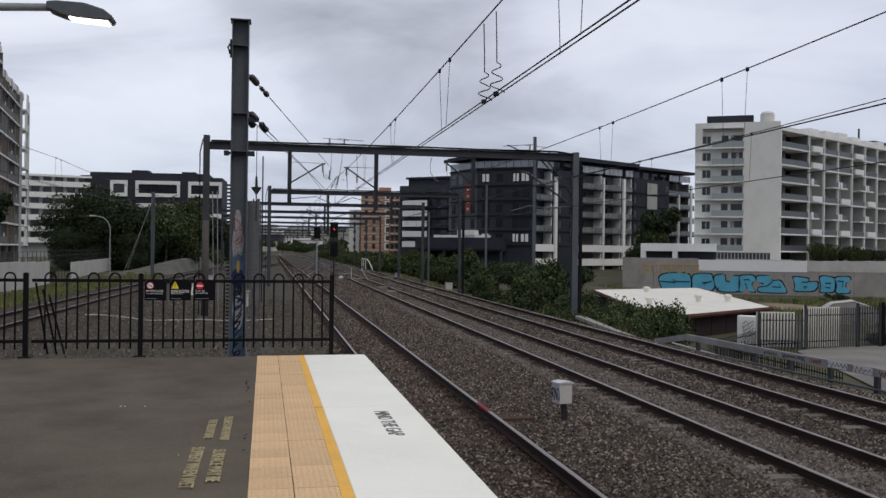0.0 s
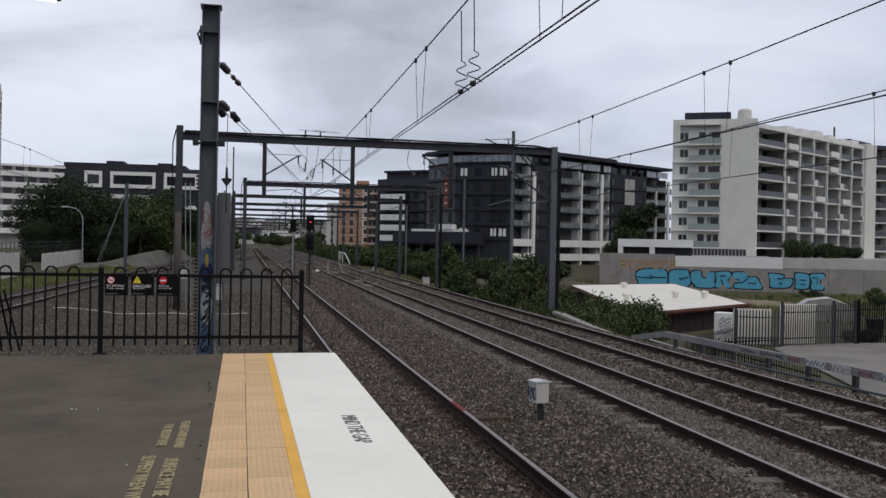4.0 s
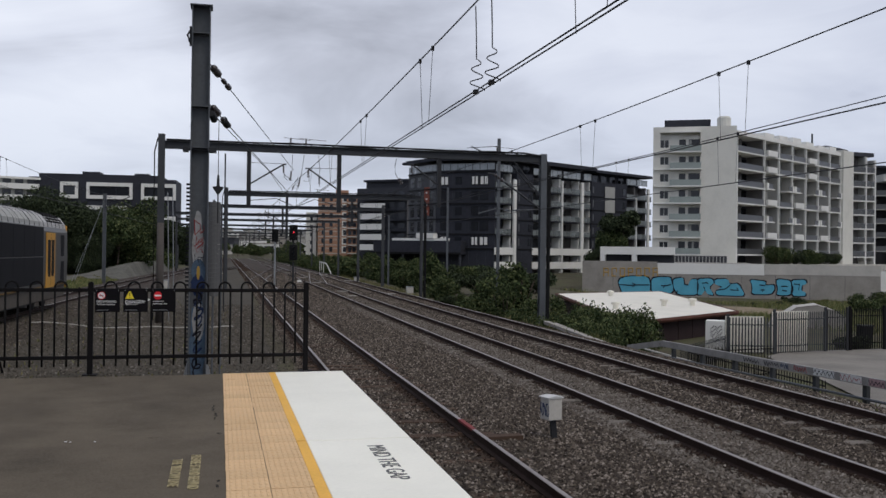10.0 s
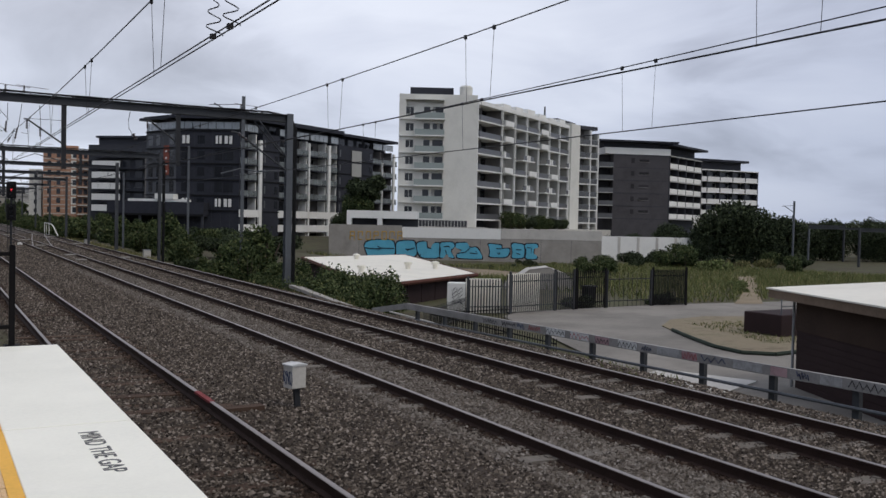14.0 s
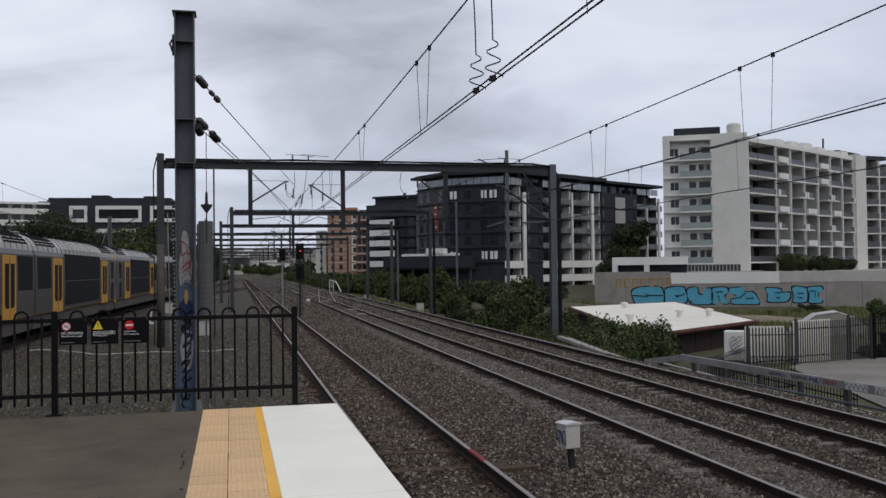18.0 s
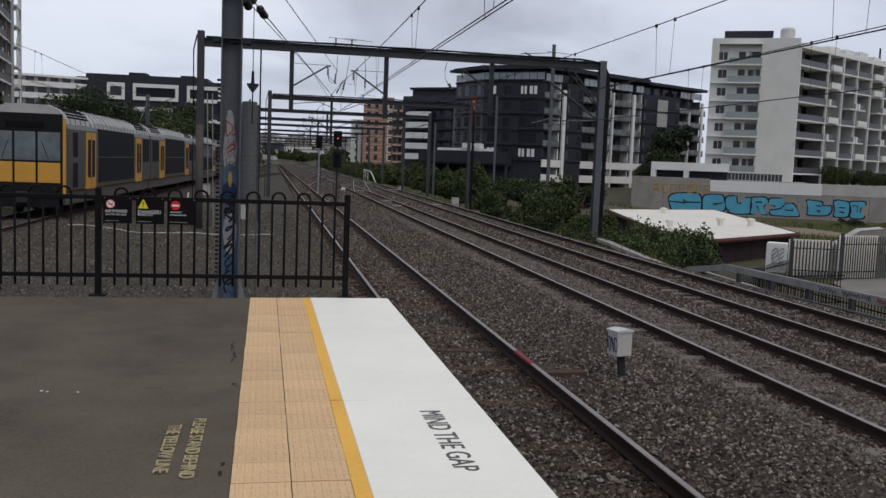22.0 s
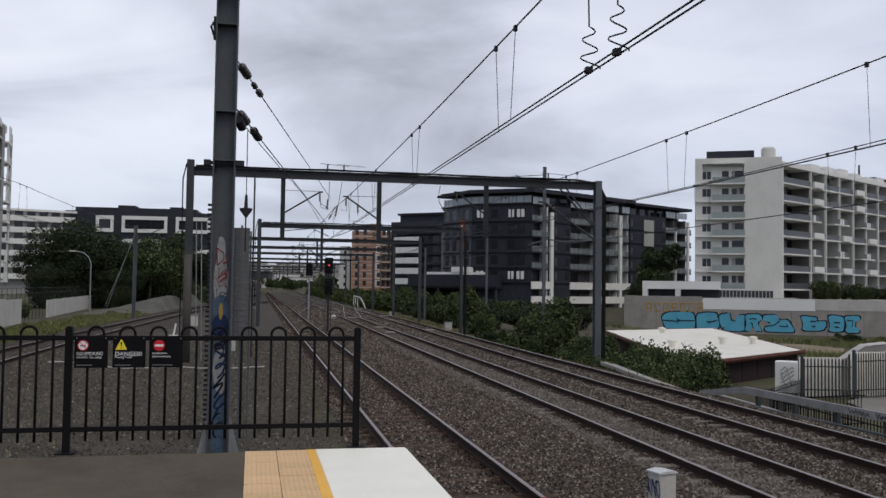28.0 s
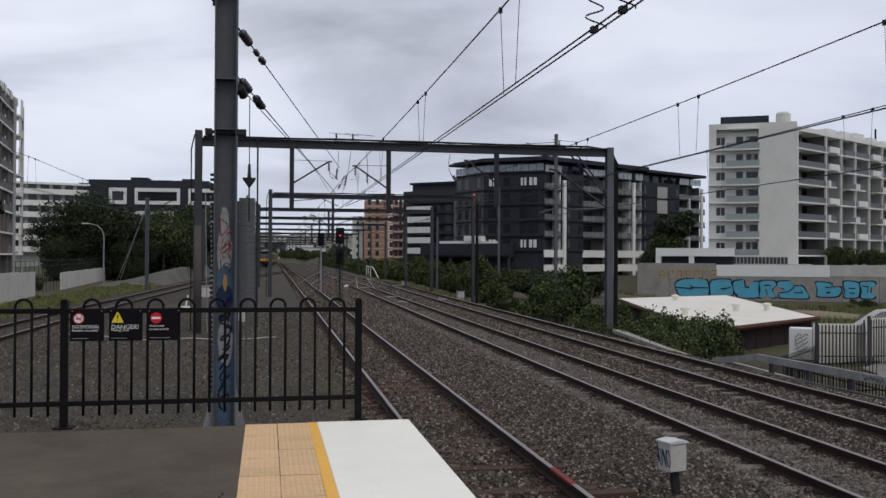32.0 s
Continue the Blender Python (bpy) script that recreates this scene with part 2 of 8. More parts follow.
M["orange_banner"] = material("orange_banner", (0.24, 0.07, 0.045), 0.7, vary=0.15, fine=6, bump=0)
M["timber_screen"] = material("brown_timber_screen", (0.13, 0.082, 0.055), 0.8, vary=0.25, scale=0.6, fine=8, bump=0.1)
M["wood_pole"] = material("weathered_brown_pole", (0.078, 0.069, 0.063), 0.9, vary=0.3, scale=1, fine=20, bump=0.3)
M["wire"] = material("dark_wire", (0.022, 0.022, 0.025), 0.6, vary=0.1, bump=0)
M["insulator"] = material("brown_porcelain", (0.05, 0.04, 0.04), 0.3, vary=0.1, bump=0)
M["train_grey"] = material("grey_train_body", (0.080, 0.076, 0.072), 0.45, 0.2, vary=0.1, scale=0.4, fine=4, bump=0.02, grime=0.25)
M["train_roof"] = material("ribbed_train_roof", (0.44, 0.43, 0.41), 0.55, 0.2, vary=0.15, scale=0.8, fine=6, bump=0.05, grime=0.35)
M["train_dark"] = material("tinted_train_window", (0.006, 0.006, 0.008), 0.8, vary=0.15, scale=0.4, fine=2, bump=0)
M["train_yellow"] = material("yellow_train_door", (0.58, 0.29, 0.035), 0.45, vary=0.06, scale=0.6, fine=4, bump=0.02)
M["ballast_bank"] = material("grey_gravel_bank", (0.112, 0.108, 0.092), 0.97, vary=0.4, scale=0.5, fine=9, bump=0.8, grime=0.3)
M["train_stripe"] = material("faded_yellow_stripe", (0.22, 0.13, 0.04), 0.6, vary=0.25, scale=0.7, fine=6, bump=0.02)
M["train_skirt"] = material("dusty_train_skirt", (0.095, 0.082, 0.068), 0.75, vary=0.25, scale=0.7, fine=6, bump=0.08)
M["black"] = material("black_rubber", (0.010, 0.010, 0.011), 0.8, vary=0.2, bump=0.05)
M["blue_paint"] = material("blue_spray_paint", (0.10, 0.37, 0.50), 0.7, vary=0.15, scale=0.5, fine=6, bump=0.05)
M["black_paint"] = material("black_spray_paint", (0.012, 0.012, 0.02), 0.65, vary=0.15, fine=8, bump=0)
M["navy_paint"] = material("navy_spray_paint", (0.016, 0.030, 0.085), 0.65, vary=0.3, scale=6, fine=16, bump=0)
M["red_paint"] = material("red_spray_paint", (0.28, 0.05, 0.05), 0.65, vary=0.2, fine=8, bump=0)
M["white_paint"] = material("white_spray_paint", (0.55, 0.55, 0.54), 0.65, vary=0.2, fine=8, bump=0)
M["ochre_paint"] = material("ochre_spray_paint", (0.42, 0.26, 0.05), 0.65, vary=0.2, fine=8, bump=0)
M["pink_wash"] = material("faded_pink_spray", (0.36, 0.24, 0.25), 0.7, vary=0.3, fine=10, bump=0)
# matte dark colour in place of the shade inside rooms
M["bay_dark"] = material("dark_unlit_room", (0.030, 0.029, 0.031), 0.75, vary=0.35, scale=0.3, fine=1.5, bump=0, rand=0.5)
M["brick_grey"] = material("dark_grey_brickwork", (0.070, 0.066, 0.070), 0.85, vary=0.2, scale=0.4, fine=4, bump=0.08)
M["pink_paint"] = material("red_marking_paint", (0.20, 0.04, 0.04), 0.75, vary=0.4, scale=6, fine=30, bump=0.1)
M["worn_yellow"] = material("worn_yellow_lettering", (0.40, 0.34, 0.19), 0.8, vary=0.3, scale=6, fine=60, bump=0.1)
M["grey_letter"] = material("dark_grey_lettering", (0.11, 0.11, 0.11), 0.7, vary=0.2, scale=6, fine=60, bump=0)
M["bark"] = material("tree_bark", (0.09, 0.07, 0.055), 0.95, vary=0.35, scale=3, fine=16, bump=0.5)
M["leaves_dark"] = islands("dark_foliage", [(0.0, (0.012, 0.018, 0.010)), (0.6, (0.036, 0.049, 0.025)), (1.0, (0.075, 0.092, 0.046))], 0.75)
M["leaves"] = islands("green_foliage", [(0.0, (0.014, 0.023, 0.010)), (0.5, (0.046, 0.066, 0.026)), (0.85, (0.092, 0.115, 0.046)), (1.0, (0.16, 0.17, 0.075))], 0.8)
M["leaves_light"] = islands("light_green_foliage", [(0.0, (0.040, 0.055, 0.020)), (0.5, (0.115, 0.145, 0.052)), (1.0, (0.22, 0.23, 0.10))], 0.8)
M["leaves_pale"] = islands("pale_grass_foliage", [(0.0, (0.06, 0.065, 0.025)), (0.6, (0.14, 0.14, 0.06)), (1.0, (0.28, 0.24, 0.12))], 0.85)
M["balance"] = material("dark_cast_iron", (0.10, 0.10, 0.10), 0.8, vary=0.25, scale=3, fine=20, bump=0.2)
M["haze_paint"] = material("thin_white_spray", (0.30, 0.30, 0.30), 0.65, vary=0.35, scale=4, fine=14, bump=0)
M["railing_grey"] = material("grimy_pale_beam", (0.27, 0.26, 0.25), 0.8, vary=0.3, scale=2, fine=20, bump=0.15, grime=0.4)
M["glass_pale"] = material("greenish_glass_balustrade", (0.17, 0.19, 0.19), 0.25, vary=0.2, scale=0.3, fine=2, bump=0, rand=0.4)
M["advert_pale"] = material("pale_print", (0.26, 0.25, 0.27), 0.6, vary=0.5, scale=3, fine=9, bump=0)
M["advert_purple"] = material("purple_print", (0.075, 0.045, 0.11), 0.6, vary=0.3, scale=2, fine=6, bump=0)
M["advert"] = material("dark_purple_print", (0.020, 0.013, 0.028), 0.45, vary=0.3, fine=4, bump=0)
M["gantry_steel"] = material("weathered_gantry_steel", (0.050, 0.053, 0.058), 0.65, vary=0.25, scale=0.8, fine=14, bump=0.1, grime=0.35)
M["yard_ground"] = material("dusty_yard_ground", (0.066, 0.058, 0.045), 0.97, vary=0.45, scale=0.7, fine=24, bump=0.9, grime=0.4)
M["yard_stones"] = islands("dusty_yard_stones", [(0.0, (0.035, 0.029, 0.022)), (0.6, (0.080, 0.069, 0.055)), (0.9, (0.12, 0.105, 0.085)), (1.0, (0.24, 0.22, 0.19))], 0.95)
# blue-grey base colour includes the sky's reflection in the glass
M["windscreen"] = material("sky_tinted_windscreen", (0.12, 0.145, 0.155), 0.25, vary=0.3, scale=1.2, fine=4, bump=0)
M["blue_wash"] = material("faded_blue_spray", (0.075, 0.115, 0.17), 0.7, vary=0.4, scale=5, fine=16, bump=0)
M["pipe_grey"] = material("dusty_pale_conduit", (0.30, 0.28, 0.25), 0.8, vary=0.3, fine=10, bump=0)
M["brown_board"] = material("brown_boards", (0.044, 0.028, 0.021), 0.85, vary=0.3, scale=0.8, fine=20, bump=0.25)
M["brown_fascia"] = material("weathered_brown_fascia", (0.17, 0.125, 0.09), 0.85, vary=0.25, scale=0.8, fine=12, bump=0.15)
M["dirt"] = material("dry_dirt_path", (0.215, 0.172, 0.115), 0.95, vary=0.25, scale=0.5, fine=12, bump=0.4)
M["island_gravel"] = material("straw_gravel", (0.23, 0.19, 0.13), 0.95, vary=0.5, scale=0.7, fine=14, bump=0.7, other=(0.11, 0.105, 0.06))
M["meadow"] = islands("meadow_grass", [(0.0, (0.055, 0.070, 0.022)), (0.5, (0.125, 0.145, 0.052)), (0.85, (0.19, 0.185, 0.08)), (1.0, (0.28, 0.24, 0.12))], 0.85)
M["kerb_green"] = material("mossy_dark_kerb", (0.030, 0.040, 0.030), 0.9, vary=0.4, scale=2, fine=14, bump=0.3)
M["red_light"] = glowing("red_signal_light", (1.0, 0.05, 0.08), 1.6)
M["lamp_light"] = glowing("platform_lamp_light", (1.0, 0.95, 0.85), 3.0)


# ---- mesh helpers ----
def box(bm, x0, x1, y0, y1, z0, z1, m=None):
    vs = [Vector((x, y, z)) for z in (z0, z1) for y in (y0, y1) for x in (x0, x1)]
    vs = [bm.verts.new(m @ v if m else v) for v in vs]
    for f in ((0, 2, 3, 1), (4, 5, 7, 6), (0, 1, 5, 4), (2, 6, 7, 3), (0, 4, 6, 2), (1, 3, 7, 5)):
        bm.faces.new([vs[i] for i in f])


def prism(bm, outline, y0, y1, m=None):
    """An outline of (x, z) drawn out from y0 to y1."""
    a = [bm.verts.new((m @ Vector((x, y0, z))) if m else (x, y0, z)) for x, z in outline]
    b = [bm.verts.new((m @ Vector((x, y1, z))) if m else (x, y1, z)) for x, z in outline]
    n = len(outline)
    for i in range(n):
        bm.faces.new((a[i], a[(i + 1) % n], b[(i + 1) % n], b[i]))
    bm.faces.new(a[::-1])
    bm.faces.new(b)


def tube(bm, pts, r, n=6, closed=True):
    """A round bar along points; r is one radius or one for each point."""
    pts = [Vector(p) for p in pts]
    rs = r if isinstance(r, (list, tuple)) else [r] * len(pts)
    rings = []
    for i, p in enumerate(pts):
        d = (pts[min(i + 1, len(pts) - 1)] - pts[max(i - 1, 0)]).normalized()
        u = d.cross(Vector((0, 0, 1)))
        u = u.normalized() if u.length > 1e-4 else Vector((1, 0, 0))
        v = d.cross(u)
        rings.append([bm.verts.new(p + rs[i] * (math.cos(2 * math.pi * k / n) * u + math.sin(2 * math.pi * k / n) * v)) for k in range(n)])
    for a, b in zip(rings, rings[1:]):
        for k in range(n):
            bm.faces.new((a[k], a[(k + 1) % n], b[(k + 1) % n], b[k]))
    if closed:
        bm.faces.new(rings[0][::-1])
        bm.faces.new(rings[-1])


def ibeam(bm, m, length, w, d, tf=0.018, tw=0.012):
    """An H section along local z; flanges lie across local x, d apart."""
    h, v, t = d / 2, w / 2, tw / 2
    half = [(h, v), (h - tf, v), (h - tf, t), (-h + tf, t), (-h + tf, v), (-h, v)]
    ring = half + [(-a, -b) for a, b in half]
    lo, hi = [[bm.verts.new(m @ Vector((a, b, z))) for a, b in ring] for z in (0, length)]
    n = len(ring)
    for i in range(n):
        bm.faces.new((lo[i], lo[(i + 1) % n], hi[(i + 1) % n], hi[i]))
    for r in (lo, hi):
        for q in ((0, 1, 10, 11), (1, 2, 9, 10), (4, 5, 6, 7), (3, 4, 7, 8), (2, 3, 8, 9)):
            bm.faces.new([r[k] for k in q])


def finish(bm, smooth=False, bevel=0.0):
    if bevel:
        bmesh.ops.bevel(bm, geom=list(bm.edges), offset=bevel, segments=2, affect="EDGES", profile=0.5)
    bmesh.ops.recalc_face_normals(bm, faces=list(bm.faces))
    if smooth:
        for f in bm.faces:
            f.smooth = True


def mesh_of(name, bm, mat, smooth=False, bevel=0.0):
    finish(bm, smooth, bevel)
    me = bpy.data.meshes.new(name)
    bm.to_mesh(me)
    bm.free()
    me.materials.append(M[mat])
    return me


def part(name, bm, mat, parent=None, label="", smooth=False, bevel=0.0, at=None):
    ob = new(name, mesh_of(name, bm, mat, smooth, bevel) if isinstance(bm, bmesh.types.BMesh) else bm)
    if parent:
        ob.parent = parent
    if at is not None:
        ob.matrix_basis = at
    return tagged(ob, label)


def root(name, label, category, m=None, group="", kind=""):
    ob = new(name)
    ob.empty_display_size = 0.2
    if m is not None:
        ob.matrix_basis = m
    return tagged(ob, label, category, group, kind)


def raw(name, verts, faces, mat):
    me = bpy.data.meshes.new(name)
    me.from_pydata(verts, [], faces)
    me.materials.append(M[mat])
    me.update()
    return me


def lettering(name, body, size, mat, m, parent, depth=0.002, align="LEFT", stretch=1.0):
    cu = bpy.data.curves.new(name, "FONT")
    cu.body, cu.size, cu.extrude, cu.align_x = body, size, depth, align
    ob = bpy.data.objects.new(name, cu)
    scene.collection.objects.link(ob)
    me = bpy.data.meshes.new_from_object(ob)
    bpy.data.objects.remove(ob)
    me.transform(Matrix.Diagonal((stretch, 1, 1, 1)))
    me.materials.clear()
    me.materials.append(M[mat])
    return part(name, me, mat, parent, at=m)


B = bmesh.new


# ---- ground ----
def smooth_step(a, b, v):
    v = min(1.0, max(0.0, (v - a) / (b - a)))
    return v * v * (3 - 2 * v)


LEFT_PTS = [(-400, -15.4), (-150, -11.6), (-60, -10.2), (0, -9.30), (10, -9.14), (20, -8.98), (30, -8.835), (40, -8.49), (50, -8.04), (60, -7.50), (70, -7.02), (80, -6.55), (100, -5.607), (120, -4.68), (140, -3.80), (165, -2.78), (190, -1.853), (230, -0.45), (400, 3.5), (900, 9.0)]
LEFT_Y = np.arange(-420.0, 1000.0, 2.0)
LEFT_X = sum(np.interp(LEFT_Y + 3 * k, [p[0] for p in LEFT_PTS], [p[1] for p in LEFT_PTS]) for k in range(-3, 4)) / 7


def LEFT(y):
    return float(np.interp(y, LEFT_Y, LEFT_X))


def left_top(y):
    """Rail top of the branch track."""
    return -1.10 - 0.17 * smooth_step(70, 150, y)


def ground_z(x, y):
    z = -1.485
    z -= 0.10 * smooth_step(4.6, 6.6, x)
    drop = smooth_step(13.3, 15.9, x) * (1 - 0.55 * smooth_step(48, 75, y))
    z -= 1.45 * drop
    z -= 1.7 * smooth_step(34, 52, x) * smooth_step(34, 80, y) * (1 - smooth_step(115, 150, y))
    z += 0.21 * smooth_step(5.0, 2.2, x - LEFT(y)) * (1 - smooth_step(70, 150, y))
    # a rise in the far distance
    z += 14 * smooth_step(400, 900, y)
    return z


def spread(lo, hi, core, step):
    """Grid lines: fine within core, growing coarser outwards."""
    out = [core[0] + step * i for i in range(int((core[1] - core[0]) / step) + 1)]
    d, v = step, out[-1]
    while v < hi:
        d *= 1.35
        v += d
        out.append(v)
    d, v = step, out[0]
    while v > lo:
        d *= 1.35
        v -= d
        out.insert(0, v)
    return out


def make_ground():
    xs, ys = spread(-2500, 2500, (-30, 40), 0.8), spread(-300, 4200, (-30, 90), 1.5)
    verts = [(x, y, ground_z(x, y) + 0.03 * noise.noise((x * 0.6, y * 0.6, 0)) - 0.03) for y in ys for x in xs]
    n = len(xs)
    faces = [(j * n + i, j * n + i + 1, (j + 1) * n + i + 1, (j + 1) * n + i) for j in range(len(ys) - 1) for i in range(n - 1)]
    g = new("ground", raw("ground", verts, faces, "ground"))
    return tagged(g, "dry grassy earth around the railway", "ground", kind="structure")


make_ground()


def strip(name, label, x_of, w0, w1, ys, lift, mat, category):
    """A band of bed laid over the ground along a line x_of(y)."""
    verts, faces = [], []
    k = 13
    for y in ys:
        for i in range(k):
            x = x_of(y) + w0 + (w1 - w0) * i / (k - 1)
            edge = min(i, k - 1 - i)
            verts.append((x, y, ground_z(x, y) + (lift if edge else -0.15) + 0.010 * noise.noise((x * 1.3, y * 1.3, 3))))
    for j in range(len(ys) - 1):
        for i in range(k - 1):
            a = j * k + i
            faces.append((a, a + 1, a + k + 1, a + k))
    ob = new(name, raw(name, verts, faces, mat))
    return tagged(ob, label, category, kind="structure")


NEAR = lambda y: 3.21 + 0.006 * y
MID = lambda y: 8.20 + 0.012 * y
FAR_Y, FAR_X = [-400, -40, 0, 20, 40, 60, 80, 100, 150, 400, 900], [5.5, 10.85, 11.45, 11.80, 12.20, 12.60, 13.00, 13.40, 14.20, 18.0, 26.0]


def FAR(y):
    return sum(float(np.interp(y + 6 * k, FAR_Y, FAR_X)) for k in range(-2, 3)) / 5


ys_bed = [-40 + 1.5 * i for i in range(100)] + [112 + 8 * i for i in range(60)]
strip("track_bed_right", "grey brown ballast bed under three tracks", lambda y: 7.0 + 0.010 * y, -5.6, 6.9, ys_bed, 0.02, "ballast", "track bed")
strip("track_bed_left", "weedy ballast bed of the branch track", LEFT, -3.2, 3.4, ys_bed, 0.03, "ballast", "track bed")
strip("track_bed_middle", "gravelly ground between the tracks", lambda y: 0.5 * (LEFT(y) + NEAR(y)), -4.6, 5.0, [y for y in ys_bed if 0.3 < y < 300], 0.012, "yard_ground", "track bed")

RAIL = [(-0.07, -0.16), (0.07, -0.16), (0.07, -0.145), (0.012, -0.125), (0.012, -0.045), (0.036, -0.035), (0.036, -0.008), (0.028, 0.0), (-0.028, 0.0), (-0.036, -0.008), (-0.036, -0.035), (-0.012, -0.045), (-0.012, -0.125), (-0.07, -0.145)]


def rail_mesh(x_of, z_of, ys, side):
    verts, faces, mats = [], [], []
    k = len(RAIL)
    for y in ys:
        s = x_of(y + 0.5) - x_of(y - 0.5)
        nx, ny = 1 / math.hypot(1, s), -s / math.hypot(1, s)
        for px, pz in RAIL:
            o = side * 0.7525 + px
            verts.append((x_of(y) + nx * o, y + ny * o, z_of(y) + pz))
    for j in range(len(ys) - 1):
        for i in range(k):
            a, b = j * k + i, j * k + (i + 1) % k
            faces.append((a, b, b + k, a + k))
            mats.append(1 if i in (7, 8) else 0)
    me = raw("rail", verts, faces, "rust")
    me.materials.append(M["rail_top"])
    me.polygons.foreach_set("material_index", mats)
    return me


def sleeper_mesh(concrete):
    bm = B()
    if concrete:
        prism(bm, [(-1.25, -0.12), (1.25, -0.12), (1.25, 0.02), (1.18, 0.05), (0.5, 0.035), (-0.5, 0.035), (-1.18, 0.05), (-1.25, 0.02)], -0.125, 0.125)
    else:
        box(bm, -1.22, 1.22, -0.115, 0.115, -0.12, 0.03)
    for s in (-1, 1):
        for e in (-1, 1):
            box(bm, s * 0.7525 + e * 0.10 - 0.03, s * 0.7525 + e * 0.10 + 0.03, -0.05, 0.05, 0.03, 0.06)
    return mesh_of("sleeper", bm, "concrete_sleeper" if concrete else "sleeper")


def make_track(name, label, x_of, z_top, ys, near, concrete, gap=0.62, sink=0.0):
    top = root(name, label, "railway track", kind="structure")
    z_of = z_top if callable(z_top) else (lambda y: z_top)
    for side in (-1, 1):
        part("rail", rail_mesh(x_of, z_of, ys, side), "rust", top)
    me = sleeper_mesh(concrete)
    y, far = near[0], []
    while y < 330:
        slope = math.degrees(math.atan(x_of(y + 0.5) - x_of(y - 0.5)))
        m = pose(x_of(y) + random.uniform(-0.04, 0.04), y + random.uniform(-0.02, 0.02), z_of(y) - 0.20 - sink + random.uniform(-0.032, 0.012), 0, random.uniform(-0.5, 0.5), -slope + random.uniform(-0.8, 0.8))
        if y < near[1]:
            part("sleeper", me, "", top, at=m)
        else:
            far.append(m)
        y += gap
    vs, fs = [], []
    for m in far:
        b = len(vs)
        vs += [tuple(m @ Vector((x, yy, z))) for z in (-0.1, 0.03) for yy in (-0.115, 0.115) for x in (-1.22, 1.22)]
        fs += [(b + 4, b + 5, b + 7, b + 6), (b, b + 1, b + 5, b + 4), (b + 2, b + 6, b + 7, b + 3), (b, b + 4, b + 6, b + 2), (b + 1, b + 3, b + 7, b + 5)]
    tagged(part("distant_sleeper", raw("distant_sleeper", vs, fs, "concrete_sleeper" if concrete else "sleeper"), "", top), kind="stuff")
    return top


ys_rail = [-40 + 2 * i for i in range(80)] + [122 + 12 * i for i in range(45)]
make_track("platform_track", "rusty track on timber sleepers beside the platform", NEAR, -1.27, ys_rail, (-14, 60), False, sink=-0.003)
make_track("main_track", "busy main track with shiny rails on pale concrete sleepers", MID, -1.40, ys_rail, (-8, 75), True, sink=-0.012)
make_track("outer_track", "outer main track with shiny rails on ballast", FAR, -1.40, ys_rail, (-8, 75), True, sink=-0.012)
make_track("branch_track", "branch track curving away between weeds", LEFT, left_top, ys_rail, (5, 85), False)


def crossover(x_a, x_b, y0, y1, z):
    f = lambda y: x_a(y) + (x_b(y) - x_a(y)) * min(1, max(0, (y - y0) / (y1 - y0)))
    top = root("crossover_track", "crossover of shiny rails between two tracks", "railway track", kind="structure")
    ys = [y0 + (y1 - y0) * i / 24 for i in range(25)]
    for side in (-1, 1):
        part("rail", rail_mesh(f, lambda y: z + 0.012, ys, side), "rust", top)


crossover(NEAR, MID, 82, 150, -1.33)
crossover(MID, FAR, 74, 125, -1.40)
crossover(LEFT, NEAR, 92, 168, -1.30)


def track_plates():
    """Pale worn boards and point covers lying between the rails far down the line."""
    bm = B()
    box(bm, -0.5, 0.5, -0.9, 0.9, 0, 0.05)
    me = mesh_of("board", bm, "pipe_grey", bevel=0.01)
    for x, y, s in ((NEAR(62), 62, 1), (NEAR(66), 66, 0.8), (MID(50.8), 50.8, 0.7), (MID(58), 58, 0.8), (MID(78), 78, 1), (FAR(54), 54, 0.7), (NEAR(88), 88, 1.1), (NEAR(123), 123, 1.3), (MID(96), 96, 1), (FAR(84), 84, 1), (MID(118), 118, 1.2), (0.6, 112, 1.2), (-1.4, 98, 1.1), (FAR(110), 110, 1.3)):
        b = root("track_board", "pale worn board lying between the rails", "board", pose(x + 0.3 * math.sin(y), y, -1.47, 0, 0, 12 * math.sin(y)) @ Matrix.Diagonal((0.75 * s, 0.5 * s, 1, 1)), "track boards")
        part("board", me, "", b)


track_plates()


def step_of(a, b, v):
    v = np.clip((v - a) / (b - a), 0.0, 1.0)
    return v * v * (3 - 2 * v)


def bed_level(x, y):
    """The ground's height under many points at once."""
    left = np.interp(y, LEFT_Y, LEFT_X)
    z = -1.485 - 0.10 * step_of(4.6, 6.6, x) - 1.45 * step_of(13.3, 15.9, x) * (1 - 0.55 * step_of(48, 75, y))
    return z + 0.21 * step_of(5.0, 2.2, x - left) * (1 - step_of(70, 150, y))


def track_gaps(x, y):
    """For many points: distance to the nearest rail, and how far a sleeper keeps the stones off."""
    rail, hold = np.full(len(x), 9.0), np.zeros(len(x))
    for xs, y0, ends, middle in ((3.21 + 0.006 * y, -14.0, 0.35, 0.40), (8.20 + 0.012 * y, -8.0, 0.40, 0.0), (np.interp(y, FAR_Y, FAR_X), -8.0, 0.40, 0.05)):
        d = np.abs(x - xs)
        rail = np.minimum(rail, np.abs(d - 0.7525))
        on = (d < 1.24) & (np.abs((y - y0 + 0.31) % 0.62 - 0.31) < 0.11)
        hold = np.where(on, np.where(d > 0.85, ends, middle), hold)
    return rail, hold


